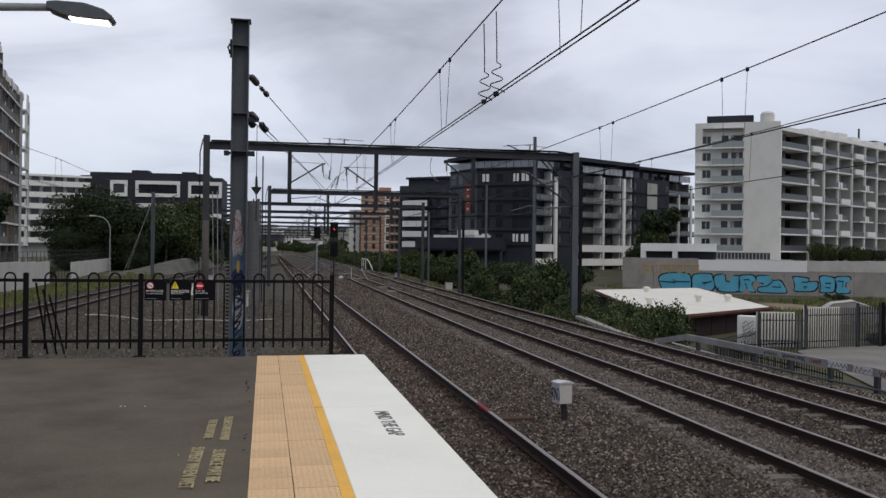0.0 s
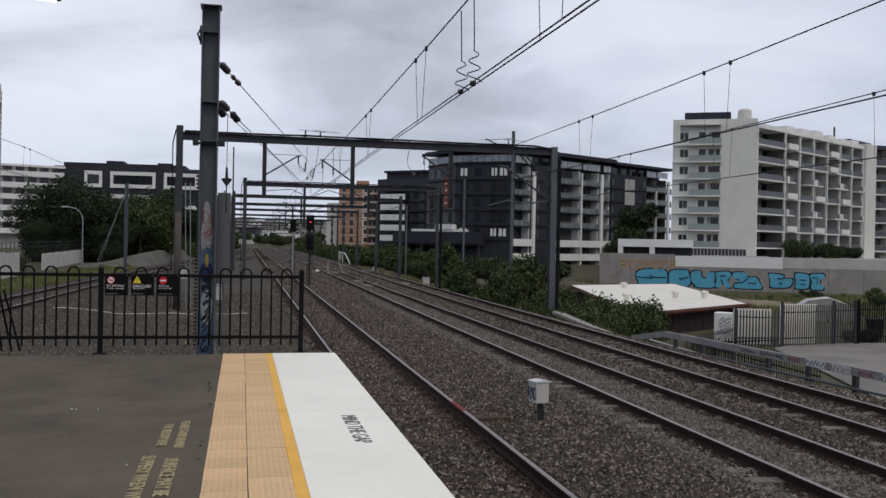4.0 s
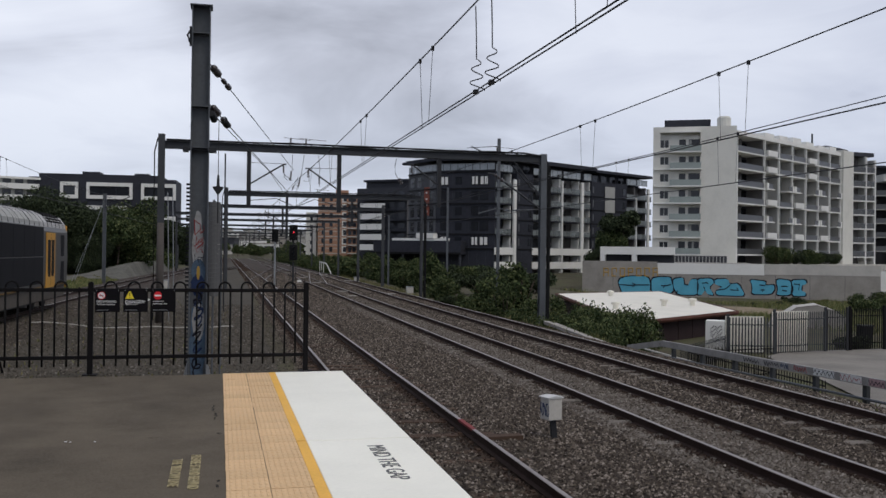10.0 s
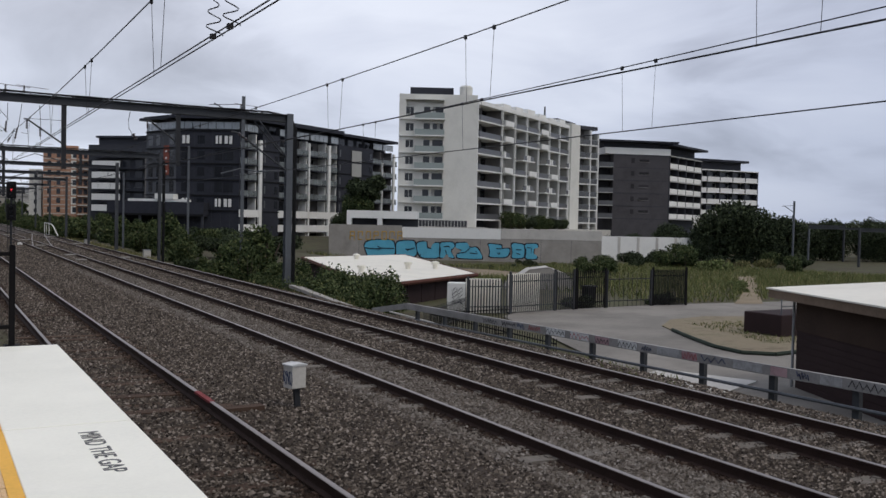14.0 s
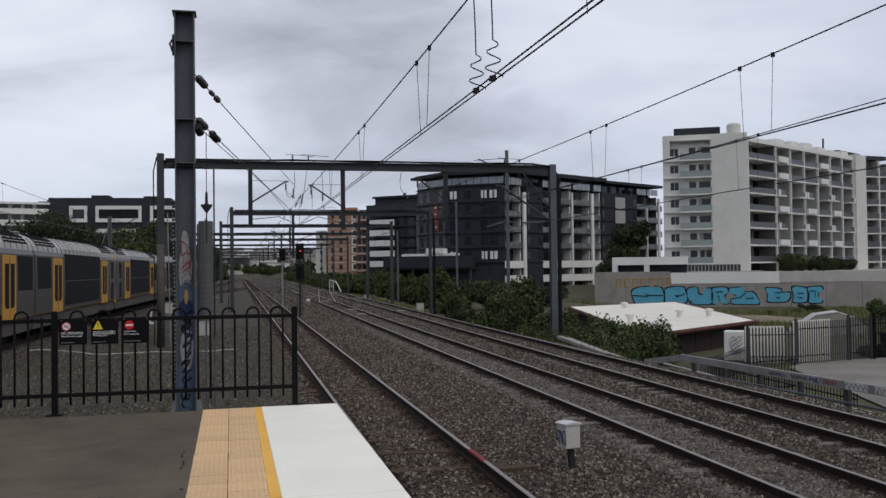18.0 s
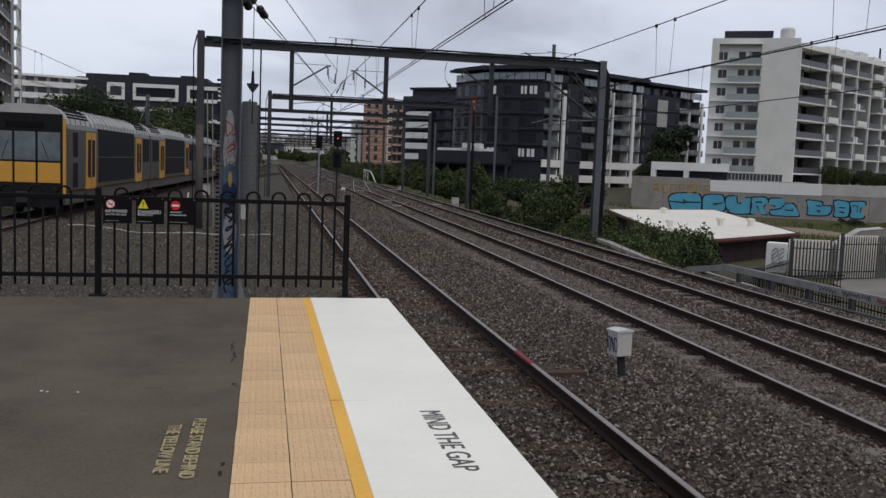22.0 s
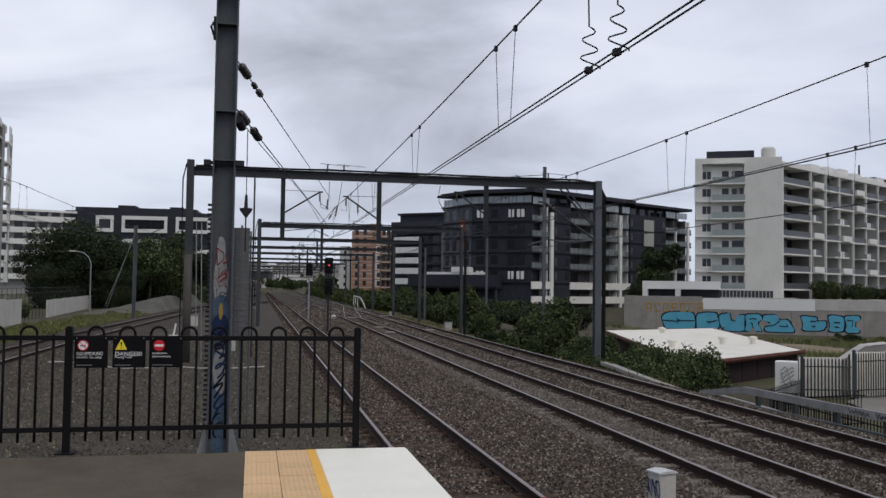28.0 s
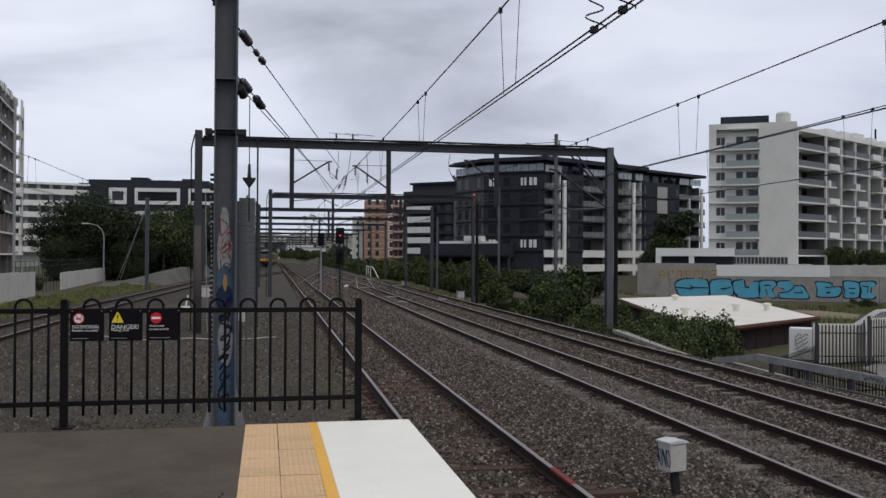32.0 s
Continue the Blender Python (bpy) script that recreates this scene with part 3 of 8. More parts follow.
def stones(name, label, x_of, w0, w1, y0, y1, count, size, mat="stones", grow=True, seed=1, clear=True, base=True):
    """Broken stones lying in a bed, each a squashed octahedron; stained brown close to the rails."""
    rng = np.random.default_rng(seed)
    t = rng.random(count) ** (1.6 if grow else 1.0)
    y = y0 + (y1 - y0) * t
    line = np.linspace(y0, y1, 200)
    x = np.interp(y, line, [x_of(v) for v in line]) + w0 + (w1 - w0) * rng.random(count)
    rail, hold = track_gaps(x, y)
    if base and mat == "stones":
        d = x - (8.20 + 0.012 * y)
        hold = np.where((np.abs(d) < 0.66) | ((d > -1.5) & (d < -0.9)), 0.82, hold)
    if clear:
        ok = rng.random(count) > hold
        x, y, t, rail = x[ok], y[ok], t[ok], rail[ok]
        count = len(x)
    r = size * (0.55 + 0.75 * rng.random(count)) * (1 + (0.8 * t if grow else 0))
    z = bed_level(x, y) + 0.024 + r * 0.25
    stain = (rail < 0.16 + 0.16 * rng.random(count)) & base
    octa = np.array([(1, 0, 0), (-1, 0, 0), (0, 1, 0), (0, -1, 0), (0, 0, 1), (0, 0, -1)], float)
    v = octa[None] * (0.6 + 0.7 * rng.random((count, 6, 1))) + rng.normal(0, 0.22, (count, 6, 3))
    v[..., 2] *= 0.85
    a = rng.random(count) * 6.28
    c, s = np.cos(a)[:, None], np.sin(a)[:, None]
    v = np.stack([v[..., 0] * c - v[..., 1] * s, v[..., 0] * s + v[..., 1] * c, v[..., 2]], -1) * r[:, None, None]
    v += np.stack([x, y, z], -1)[:, None]
    # the undersides lie in the bed
    f = np.array([(0, 2, 4), (2, 1, 4), (1, 3, 4), (3, 0, 4)])
    f = (f[None] + 6 * np.arange(count)[:, None, None]).reshape(-1, 3)
    me = bpy.data.meshes.new(name)
    v = v.reshape(-1, 3)
    me.vertices.add(len(v))
    me.vertices.foreach_set("co", v.ravel())
    me.loops.add(f.size)
    me.loops.foreach_set("vertex_index", f.ravel())
    me.polygons.add(len(f))
    me.polygons.foreach_set("loop_start", np.arange(0, f.size, 3))
    me.polygons.foreach_set("loop_total", np.full(len(f), 3))
    me.materials.append(M[mat])
    me.materials.append(M["stained_stones"])
    me.polygons.foreach_set("material_index", np.repeat(stain.astype(np.int32), 4))
    me.update()
    me.validate()
    return tagged(new(name, me), label, "gravel", kind="stuff")


BED = lambda y: 7.0 + 0.010 * y
stones("ballast_stones", "loose grey brown ballast stones between the tracks", BED, -5.2, 6.6, -7, 46, 270000, 0.024, seed=2)
stones("ballast_stones", "loose grey brown ballast stones further down the line", BED, -5.2, 7.0, 42, 125, 60000, 0.052, seed=6, clear=False)
stones("clean_ballast", "paler fresh ballast stones along the main track", MID, -0.66, 0.66, -7, 60, 42000, 0.026, "clean_stones", seed=4)
stones("clean_ballast", "paler fresh ballast stones along the main track", MID, -1.5, -0.90, -7, 50, 15000, 0.026, "clean_stones", seed=5)
stones("yard_gravel", "loose gravel and rubble beyond the platform fence", lambda y: 0.5 * (LEFT(y) + NEAR(y)), -6.5, 5.0, 0.6, 40, 60000, 0.022, "yard_stones", seed=3, base=False)


# ---- platform ----
PLAT_END = 0.0


def make_platform():
    p = root("platform", "asphalt station platform with a white edge", "platform", kind="structure")
    bm = B()
    xs = [-11.0 + 0.5 * i for i in range(22)] + [0.0]
    ys = [-45, -36, -28] + [-22 + 0.8 * i for i in range(28)] + [PLAT_END - 0.02]
    grid = {}
    for j, y in enumerate(ys):
        for i, x in enumerate(xs):
            left = LEFT(y) + 1.75
            xx = left + (0.0 - left) * (x + 11.0) / 11.0
            grid[i, j] = bm.verts.new((xx, y, 0.012 * noise.noise((xx * 0.5, y * 0.5, 7)) - 0.008 if 0 < i < len(xs) - 1 else 0.0))
    for j in range(len(ys) - 1):
        for i in range(len(xs) - 1):
            bm.faces.new((grid[i, j], grid[i + 1, j], grid[i + 1, j + 1], grid[i, j + 1]))
    part("asphalt_surface", bm, "asphalt", p, "dark worn asphalt with cracks", smooth=True)
    bm = B()
    box(bm, LEFT(0) + 1.8, 1.40, -45, PLAT_END - 0.05, -1.7, -0.06)
    part("platform_wall", bm, "concrete", p, "stained concrete platform wall")
    # square tactile tiles in two rows, each with rows of short raised bars
    bm = B()
    box(bm, 0.0015, 0.284, 0.002, 0.284, -0.04, 0.004)
    for i in range(7):
        for k in range(3):
            x, y = 0.022 + i * 0.0385, 0.016 + k * 0.091
            v = [bm.verts.new((x + dx, y + dy, 0.004 + dz)) for dx, dy, dz in ((0, 0, 0), (0.022, 0, 0), (0.022, 0.072, 0), (0, 0.072, 0), (0.005, 0.006, 0.005), (0.017, 0.006, 0.005), (0.017, 0.066, 0.005), (0.005, 0.066, 0.005))]
            for q in ((4, 5, 6, 7), (0, 1, 5, 4), (1, 2, 6, 5), (2, 3, 7, 6), (3, 0, 4, 7)):
                bm.faces.new([v[n] for n in q])
    tile = mesh_of("tactile_tile", bm, "tactile")
    y = 0.0
    for j in range(50):
        y -= 0.2905 + (0.006 if j in (7, 14, 21, 29, 36) else 0.0)
        for i in range(2):
            part("tactile_tile", tile, "", p, at=pose(0.002 + i * 0.2885 + random.uniform(-0.001, 0.001), y, random.uniform(-0.0015, 0.0015), random.uniform(-0.3, 0.3), 0, random.uniform(-0.25, 0.25)))
    bm = B()
    box(bm, -0.012, 0.578, y, 0.0, -0.06, -0.006)
    part("tile_joint", bm, "joint_dirt", p, "dark dirt in the tile joints")
    bm = B()
    box(bm, 0.0, 0.575, -45, y - 0.004, -0.04, 0.004)
    part("tactile_strip", bm, "tactile", p)
    bm = B()
    for a, b in ((-4.34, 0), (-8.7, -4.365), (-13.05, -8.725), (-17.4, -13.075), (-45, -17.425)):
        box(bm, 0.576, 0.655, a, b, -0.05, 0.006)
    part("yellow_line", bm, "yellow_line", p, "yellow painted safety line")
    for a, b in ((-4.34, 0.02), (-8.7, -4.362), (-13.05, -8.722), (-17.4, -13.072), (-45, -17.422)):
        bm = B()
        box(bm, 0.657, 1.53, a, b, -0.16, 0.005)
        part("coping_slab", bm, "white_edge", p, "white painted coping slab", bevel=0.008)
    m = Matrix(((0, 1, 0, 0), (-1, 0, 0, 0), (0, 0, 1, 0), (0, 0, 0, 1)))
    lettering("gap_warning", "MIND THE GAP", 0.19, "grey_letter", Matrix.Translation((1.115, -4.63, 0.007)) @ m, p, 0.0015, stretch=0.86)
    lettering("line_warning", "PLEASE STAND BEHIND", 0.105, "worn_yellow", Matrix.Translation((-0.245, -4.72, 0.004)) @ m, p, 0.003, stretch=0.92)
    lettering("line_warning", "THE YELLOW LINE", 0.105, "worn_yellow", Matrix.Translation((-0.375, -4.84, 0.004)) @ m, p, 0.003, stretch=0.92)
    lettering("slip_warning", "SURFACE MAY BE", 0.135, "worn_yellow", Matrix.Translation((-0.275, -6.08, 0.004)) @ m, p, 0.003, stretch=0.92)
    lettering("slip_warning", "SLIPPERY WHEN WET", 0.135, "worn_yellow", Matrix.Translation((-0.435, -5.98, 0.004)) @ m, p, 0.003, stretch=0.92)
    # cracks, a tar patch and a broken edge beside the tiles, level with the asphalt
    def crack(name, line, r, seed):
        bm = B()
        pts = [(a[0] + (c[0] - a[0]) * k / 9, a[1] + (c[1] - a[1]) * k / 9) for a, c in zip(line, line[1:]) for k in range(9)] + [line[-1]]
        pts = [(x + 0.025 * noise.noise((x * 13, y * 13, seed)), y + 0.04 * noise.noise((x * 9, y * 9, seed + 4))) for x, y in pts]
        rs = [r * (0.35 + 1.1 * abs(noise.noise((k * 0.57, seed, 0)))) for k in range(len(pts))]
        tube(bm, [(x, y, 0.012 * noise.noise((x * 0.5, y * 0.5, 7)) - 0.008 - 0.55 * q) for (x, y), q in zip(pts, rs)], rs, 6)
        part(name, bm, "crack_dirt", p)
    crack("crack", [(-0.62, -3.91), (-0.42, -3.94), (-0.27, -3.93), (-0.17, -4.04), (-0.06, -4.19), (-0.02, -4.14)], 0.010, 1)
    crack("crack", [(-0.05, -4.24), (-0.10, -4.38), (-0.12, -4.50), (-0.11, -4.75), (-0.16, -5.1)], 0.007, 2)
    crack("tar_patch", [(-0.09, -2.40), (-0.10, -2.65), (-0.07, -2.9), (-0.08, -3.2)], 0.028, 3)
    crack("broken_edge", [(-0.015, -0.4), (-0.012, -2.5), (-0.02, -4.2), (-0.012, -6.0), (-0.022, -8.0), (-0.012, -11), (-0.015, -14)], 0.018, 5)
    crack("broken_edge", [(-0.05, -3.4), (-0.04, -3.9), (-0.06, -4.15)], 0.03, 6)
    crack("broken_edge", [(-0.05, -5.0), (-0.04, -5.6), (-0.06, -6.3)], 0.024, 7)
    for x, y, r in ((-1.25, -4.01, 0.012), (-1.21, -4.03, 0.009), (-1.02, -4.05, 0.008), (-0.52, -6.2, 0.006)):
        bm = B()
        prism(bm, [(r * (1 + 0.3 * math.sin(3 * k)) * math.cos(k * 0.785), r * math.sin(k * 0.785)) for k in range(8)], -0.002, 0.002, Matrix(((1, 0, 0, x), (0, 0, 1, y), (0, 1, 0, 0.0), (0, 0, 0, 1))))
        part("white_fleck", bm, "white_paint", p)
    return p


make_platform()


def fence_panel(x0, x1, bars, y=0.09):
    """Hoop-topped steel fence between two posts; the post at x1 belongs to it."""
    f = root("hoop_top_fence", "black hoop-topped steel fence panel at the platform end", "fence", pose(x0, y, 0), "fence panels")
    w = x1 - x0
    for z in (0.22, 1.055):
        bm = B()
        box(bm, 0.0, w - 0.03, -0.02, 0.02, z - 0.022, z + 0.022)
        part("rail", bm, "fence_black", f, bevel=0.004)
    step = (w - 0.30) / (bars - 1)
    r = step / 2
    bar, hoop = B(), B()
    tube(bar, [(0, 0, 0.11), (0, 0, 1.09)], 0.0125, 8)
    bar = mesh_of("bar", bar, "fence_black", smooth=True)
    tube(hoop, [(r + r * math.cos(math.pi - a * math.pi / 8), 0, 1.09 + r * math.sin(a * math.pi / 8)) for a in range(9)], 0.0125, 8)
    hoop = mesh_of("hoop", hoop, "fence_black", smooth=True)
    for i in range(bars):
        part("bar", bar, "", f, at=pose(0.165 + step * i, 0, 0))
        if i % 2 == 0 and i + 1 < bars:
            part("hoop", hoop, "", f, at=pose(0.165 + step * i, 0, 0))
    bm = B()
    box(bm, w - 0.032, w + 0.032, -0.032, 0.032, 0.0, 1.13)
    part("post", bm, "fence_black", f, bevel=0.006)
    bm = B()
    box(bm, w - 0.085, w + 0.085, -0.075, 0.075, 0.0, 0.014)
    part("base_plate", bm, "fence_black", f)
    bm = B()
    prism(bm, [(w - 0.036, 1.13), (w + 0.036, 1.13), (w + 0.02, 1.16), (w - 0.02, 1.16)], -0.036, 0.036)
    part("post_cap", bm, "fence_black", f)
    return f


fence_panel(-1.60, 1.05, 18)
fence_panel(-3.02, -1.60, 9)
fence_panel(-5.70, -3.10, 18)
fence_panel(-7.35, -5.70, 11)
bm = B()
for a in (0.0, 0.09, 0.17):
    tube(bm, [(-2.98 + a, 0.12, 1.02 - a), (-2.86 + a * 1.3, 0.30, 0.02)], 0.014, 6)
stay = root("fence_stay", "leaning black steel stay bars behind the fence", "fence stay")
part("stay_bar", bm, "fence_black", stay)


def warning_sign(x, text, small, icon):
    s = root("warning_sign", f"black square sign on the fence reading {text.lower()}" if text else "black square sign with a red no entry disc", "sign", pose(x, 0.045, 0.785), "warning signs")
    bm = B()
    box(bm, 0, 0.292, -0.004, 0.004, 0, 0.285)
    part("panel", bm, "sign_black", s, bevel=0.003)
    up = pose(0, -0.0062, 0, 90, 0, 0)
    bm = B()
    if icon == "smoke":
        for k in range(24):
            a0, a1 = 2 * math.pi * k / 24, 2 * math.pi * (k + 1) / 24
            prism(bm, [(0.075 + r * math.cos(a), 0.205 + r * math.sin(a)) for r, a in ((0.040, a0), (0.048, a0), (0.048, a1), (0.040, a1))], -0.0075, -0.004)
        prism(bm, [(0.047, 0.238), (0.042, 0.233), (0.103, 0.172), (0.108, 0.177)], -0.0075, -0.004)
        part("ban_ring", bm, "sign_red", s)
        bm = B()
        prism(bm, [(0.075 + 0.040 * math.cos(k * math.pi / 12), 0.205 + 0.040 * math.sin(k * math.pi / 12)) for k in range(24)], -0.006, -0.0042)
        part("white_disc", bm, "sign_white", s)
        bm = B()
        box(bm, 0.050, 0.098, -0.0068, -0.006, 0.196, 0.206)
        tube(bm, [(0.094, -0.0065, 0.21), (0.100, -0.0065, 0.222), (0.092, -0.0065, 0.232)], 0.0015, 4)
        part("cigarette", bm, "sign_black", s)
    elif icon == "danger":
        prism(bm, [(0.022, 0.165), (0.128, 0.165), (0.081, 0.258), (0.069, 0.258)], -0.007, -0.004)
        part("triangle", bm, "sign_yellow", s)
        bm = B()
        prism(bm, [(0.071, 0.198), (0.079, 0.198), (0.082, 0.236), (0.068, 0.236)], -0.0085, -0.007)
        box(bm, 0.0705, 0.0795, -0.0085, -0.007, 0.178, 0.188)
        part("exclamation_mark", bm, "sign_black", s)
    else:
        prism(bm, [(0.078 + 0.050 * math.cos(k * math.pi / 14), 0.205 + 0.050 * math.sin(k * math.pi / 14)) for k in range(28)], -0.007, -0.004)
        part("red_disc", bm, "sign_red", s)
        bm = B()
        box(bm, 0.040, 0.116, -0.0085, -0.007, 0.195, 0.215)
        part("white_bar", bm, "sign_white", s)
    z = 0.125
    if text:
        lettering("headline", text, 0.044 if len(text) > 8 else 0.056, "sign_white", pose(0.02, -0.0062, 0.115 if len(text) > 8 else 0.108, 90, 0, 0), s, 0.0006, stretch=0.82 if len(text) > 8 else 1.0)
        z = 0.088
    for k, line in enumerate(small):
        lettering("small_line", line, 0.028, "sign_white", pose(0.02, -0.0062, z - 0.03 * k, 90, 0, 0), s, 0.0005)
    bm = B()
    box(bm, 0.02, 0.16 if text else 0.20, -0.0062, -0.004, 0.022, 0.027)
    part("small_print", bm, "steel_light", s)
    for dx in (0.02, 0.272):
        bm = B()
        tube(bm, [(dx, -0.008, 0.27), (dx, -0.003, 0.27)], 0.005, 8)
        part("rivet", bm, "steel_light", s)


warning_sign(-1.545, "NO SMOKING", ["Penalties may apply"], "smoke")
warning_sign(-1.212, "DANGER!", ["Moving trains"], "danger")
warning_sign(-0.880, "", ["Authorised", "personnel only"], "entry")


def platform_lamp():
    p = root("platform_lamp", "grey street-type platform lamp, lit, on a long arm", "lamp", pose(-3.6, -6.0, 0))
    bm = B()
    tube(bm, [(0, 0, 0), (0, 0, 2.9), (0.06, 0, 3.1), (0.35, 0, 3.2), (2.16, 0, 3.30)], [0.07, 0.055, 0.05, 0.035, 0.028], 10)
    part("pole", bm, "steel_light", p, smooth=True)
    bm = B()
    prism(bm, [(2.10, 3.27), (2.20, 3.235), (2.32, 3.215), (2.55, 3.205), (2.565, 3.235), (2.50, 3.285), (2.36, 3.325), (2.16, 3.33), (2.10, 3.32)], -0.10, 0.10)
    part("lamp_head", bm, "steel", p, "flat tapered grey head", bevel=0.01)
    bm = B()
    prism(bm, [(2.25, 3.215), (2.52, 3.194), (2.53, 3.204), (2.26, 3.224)], -0.075, 0.075)
    part("lamp_glass", bm, "lamp_light", p, "glowing lamp glass")
    bm = B()
    box(bm, -0.12, 0.12, -0.12, 0.12, 0, 0.02)
    part("base_plate", bm, "steel_light", p)


platform_lamp()


# ---- overhead line equipment ----
def scribble(bm, pts, r):
    tube(bm, pts, r, 4)


def big_column():
    c = root("overhead_wire_mast", "tall grey steel H column daubed with graffiti", "mast", pose(-0.435, 5.55, 0))
    bm = B()
    ibeam(bm, pose(0, 0, -1.6), 7.68, 0.34, 0.335, 0.022, 0.014)
    part("column", bm, "steel", c)
    for z in (5.57, 4.22, 3.46):
        bm = B()
        box(bm, -0.145, 0.145, -0.168, -0.008, z - 0.009, z + 0.009)
        part("stiffener", bm, "steel", c)
    bm = B()
    box(bm, -0.20, 0.20, -0.20, 0.20, 6.07, 6.09)
    part("cap_plate", bm, "steel", c)
    for s in (-1, 1):
        for e in (-0.08, 0.08):
            bm = B()
            prism(bm, [(s * 0.168, -0.45), (s * 0.168, -1.45), (s * 0.42, -1.45)], e - 0.01, e + 0.01)
            part("gusset", bm, "steel_light", c)
    bm = B()
    box(bm, -0.5, 0.5, -0.35, 0.35, -1.62, -1.44)
    part("footing", bm, "concrete", c)
    bm = B()
    tube(bm, [(-0.24, -0.1, 3.42), (0.30, -0.1, 3.42)], 0.03, 6)
    box(bm, -0.30, -0.20, -0.18, 0.05, 3.38, 3.46)
    box(bm, 0.16, 0.30, -0.18, 0.05, 3.38, 3.46)
    part("clamp", bm, "dark_steel", c)
    # row of bolts up the far flange
    bm = B()
    box(bm, -0.235, -0.17, 0.10, 0.17, 0.0, 0.035)
    bolt = mesh_of("bolt", bm, "dark_steel")
    for k in range(46):
        part("bolt", bolt, "", c, at=pose(0, 0, -0.6 + 0.075 * k))
    bm = B()
    box(bm, -0.21, -0.168, -0.05, 0.04, 5.35, 5.7)
    tube(bm, [(-0.21, 0, 5.62), (-0.25, 0, 5.55), (-0.21, 0, 5.42)], 0.02, 6)
    part("wire_clamp", bm, "dark_steel", c)
    # spray paint on the camera side of the web
    y = -0.0105
    def patch(name, mat, x0, x1, z0, z1, seed, d):
        bm = B()
        prism(bm, [((x0 + x1) / 2 + (x1 - x0) / 2 * (1 + 0.28 * noise.noise((k * 0.7, seed, 0))) * math.cos(k * math.pi / 12), (z0 + z1) / 2 + (z1 - z0) / 2 * (1 + 0.28 * noise.noise((k * 0.7, seed, 5))) * math.sin(k * math.pi / 12)) for k in range(24)], y - d, y + 0.003)
        part(name, bm, mat, c)
    patch("white_haze", "haze_paint", -0.12, 0.10, 1.15, 2.05, 1, 0.001)
    patch("white_haze", "haze_paint", -0.08, 0.05, 1.85, 2.3, 9, 0.0014)
    patch("blue_patch", "navy_paint", -0.13, 0.12, 0.72, 1.12, 2, 0.002)
    patch("blue_cloud", "blue_wash", -0.13, 0.13, 0.95, 1.4, 6, 0.0013)
    patch("blue_cloud", "blue_wash", -0.14, 0.14, -1.1, 0.7, 7, 0.0012)
    patch("yellow_patch", "ochre_paint", -0.03, 0.03, 1.02, 1.28, 3, 0.003)
    patch("pale_blue_patch", "haze_paint", -0.10, 0.12, -0.1, 0.62, 4, 0.0015)
    def loop(mat, x, z, w, h, r, turns, lean, d):
        bm = B()
        n = int(10 * turns)
        scribble(bm, [(x + w * math.sin(q * 6.283 * turns / n + lean) * (1 - 0.3 * q / n), y - d, z + h * (0.5 - q / n) + 0.35 * h * math.cos(q * 6.283 * turns / n)) for q in range(n + 1)], r)
        part("paint_stroke", bm, mat, c)
    def stroke(mat, pts, r, d=0.004):
        bm = B()
        scribble(bm, [(x, y - d, z) for x, z in pts], r)
        part("paint_stroke", bm, mat, c)
    stroke("red_paint", [(-0.08, 2.12), (-0.07, 1.86)], 0.008)
    stroke("red_paint", [(-0.09, 2.13), (0.02, 2.05), (0.03, 1.95), (-0.07, 1.85)], 0.008)
    loop("red_paint", 0.055, 1.92, 0.045, 0.12, 0.007, 1.1, 0.4, 0.004)
    stroke("red_paint", [(-0.04, 1.82), (-0.05, 1.64), (0.0, 1.74), (0.05, 1.80), (0.06, 1.66), (0.09, 1.72)], 0.008)
    loop("red_paint", 0.02, 1.68, 0.07, 0.16, 0.006, 2.2, 1.0, 0.005)
    stroke("red_paint", [(-0.08, 1.66), (-0.02, 1.52), (0.04, 1.60), (0.09, 1.50)], 0.006)
    loop("black_paint", 0.03, 1.42, 0.07, 0.14, 0.005, 1.4, 0.2, 0.004)
    stroke("black_paint", [(-0.07, 1.50), (-0.06, 1.36), (-0.01, 1.44), (0.0, 1.34)], 0.005)
    for k in range(5):
        loop("navy_paint" if k % 2 else "black_paint", -0.01 + 0.02 * (k % 2), 0.62 - 0.30 * k, 0.085, 0.22, 0.015, 1.5, 0.7 * k, 0.004)
    stroke("navy_paint", [(-0.1, 0.85), (0.02, 0.70), (-0.06, 0.55), (0.1, 0.45)], 0.02)
    stroke("black_paint", [(0.09, 0.92), (-0.04, 0.80), (0.06, 0.70), (-0.08, 0.62)], 0.013, 0.006)
    return c


big_column()


def insulator_string(bm, a, b, n=4, r=0.055):
    a, b = Vector(a), Vector(b)
    pts, rs = [], []
    for k in range(n):
        for f, q in ((0.1, 0.4), (0.4, 1.0), (0.6, 1.0), (0.9, 0.4)):
            pts.append(a.lerp(b, (k + f) / n))
            rs.append(r * q)
    tube(bm, pts, rs, 8)


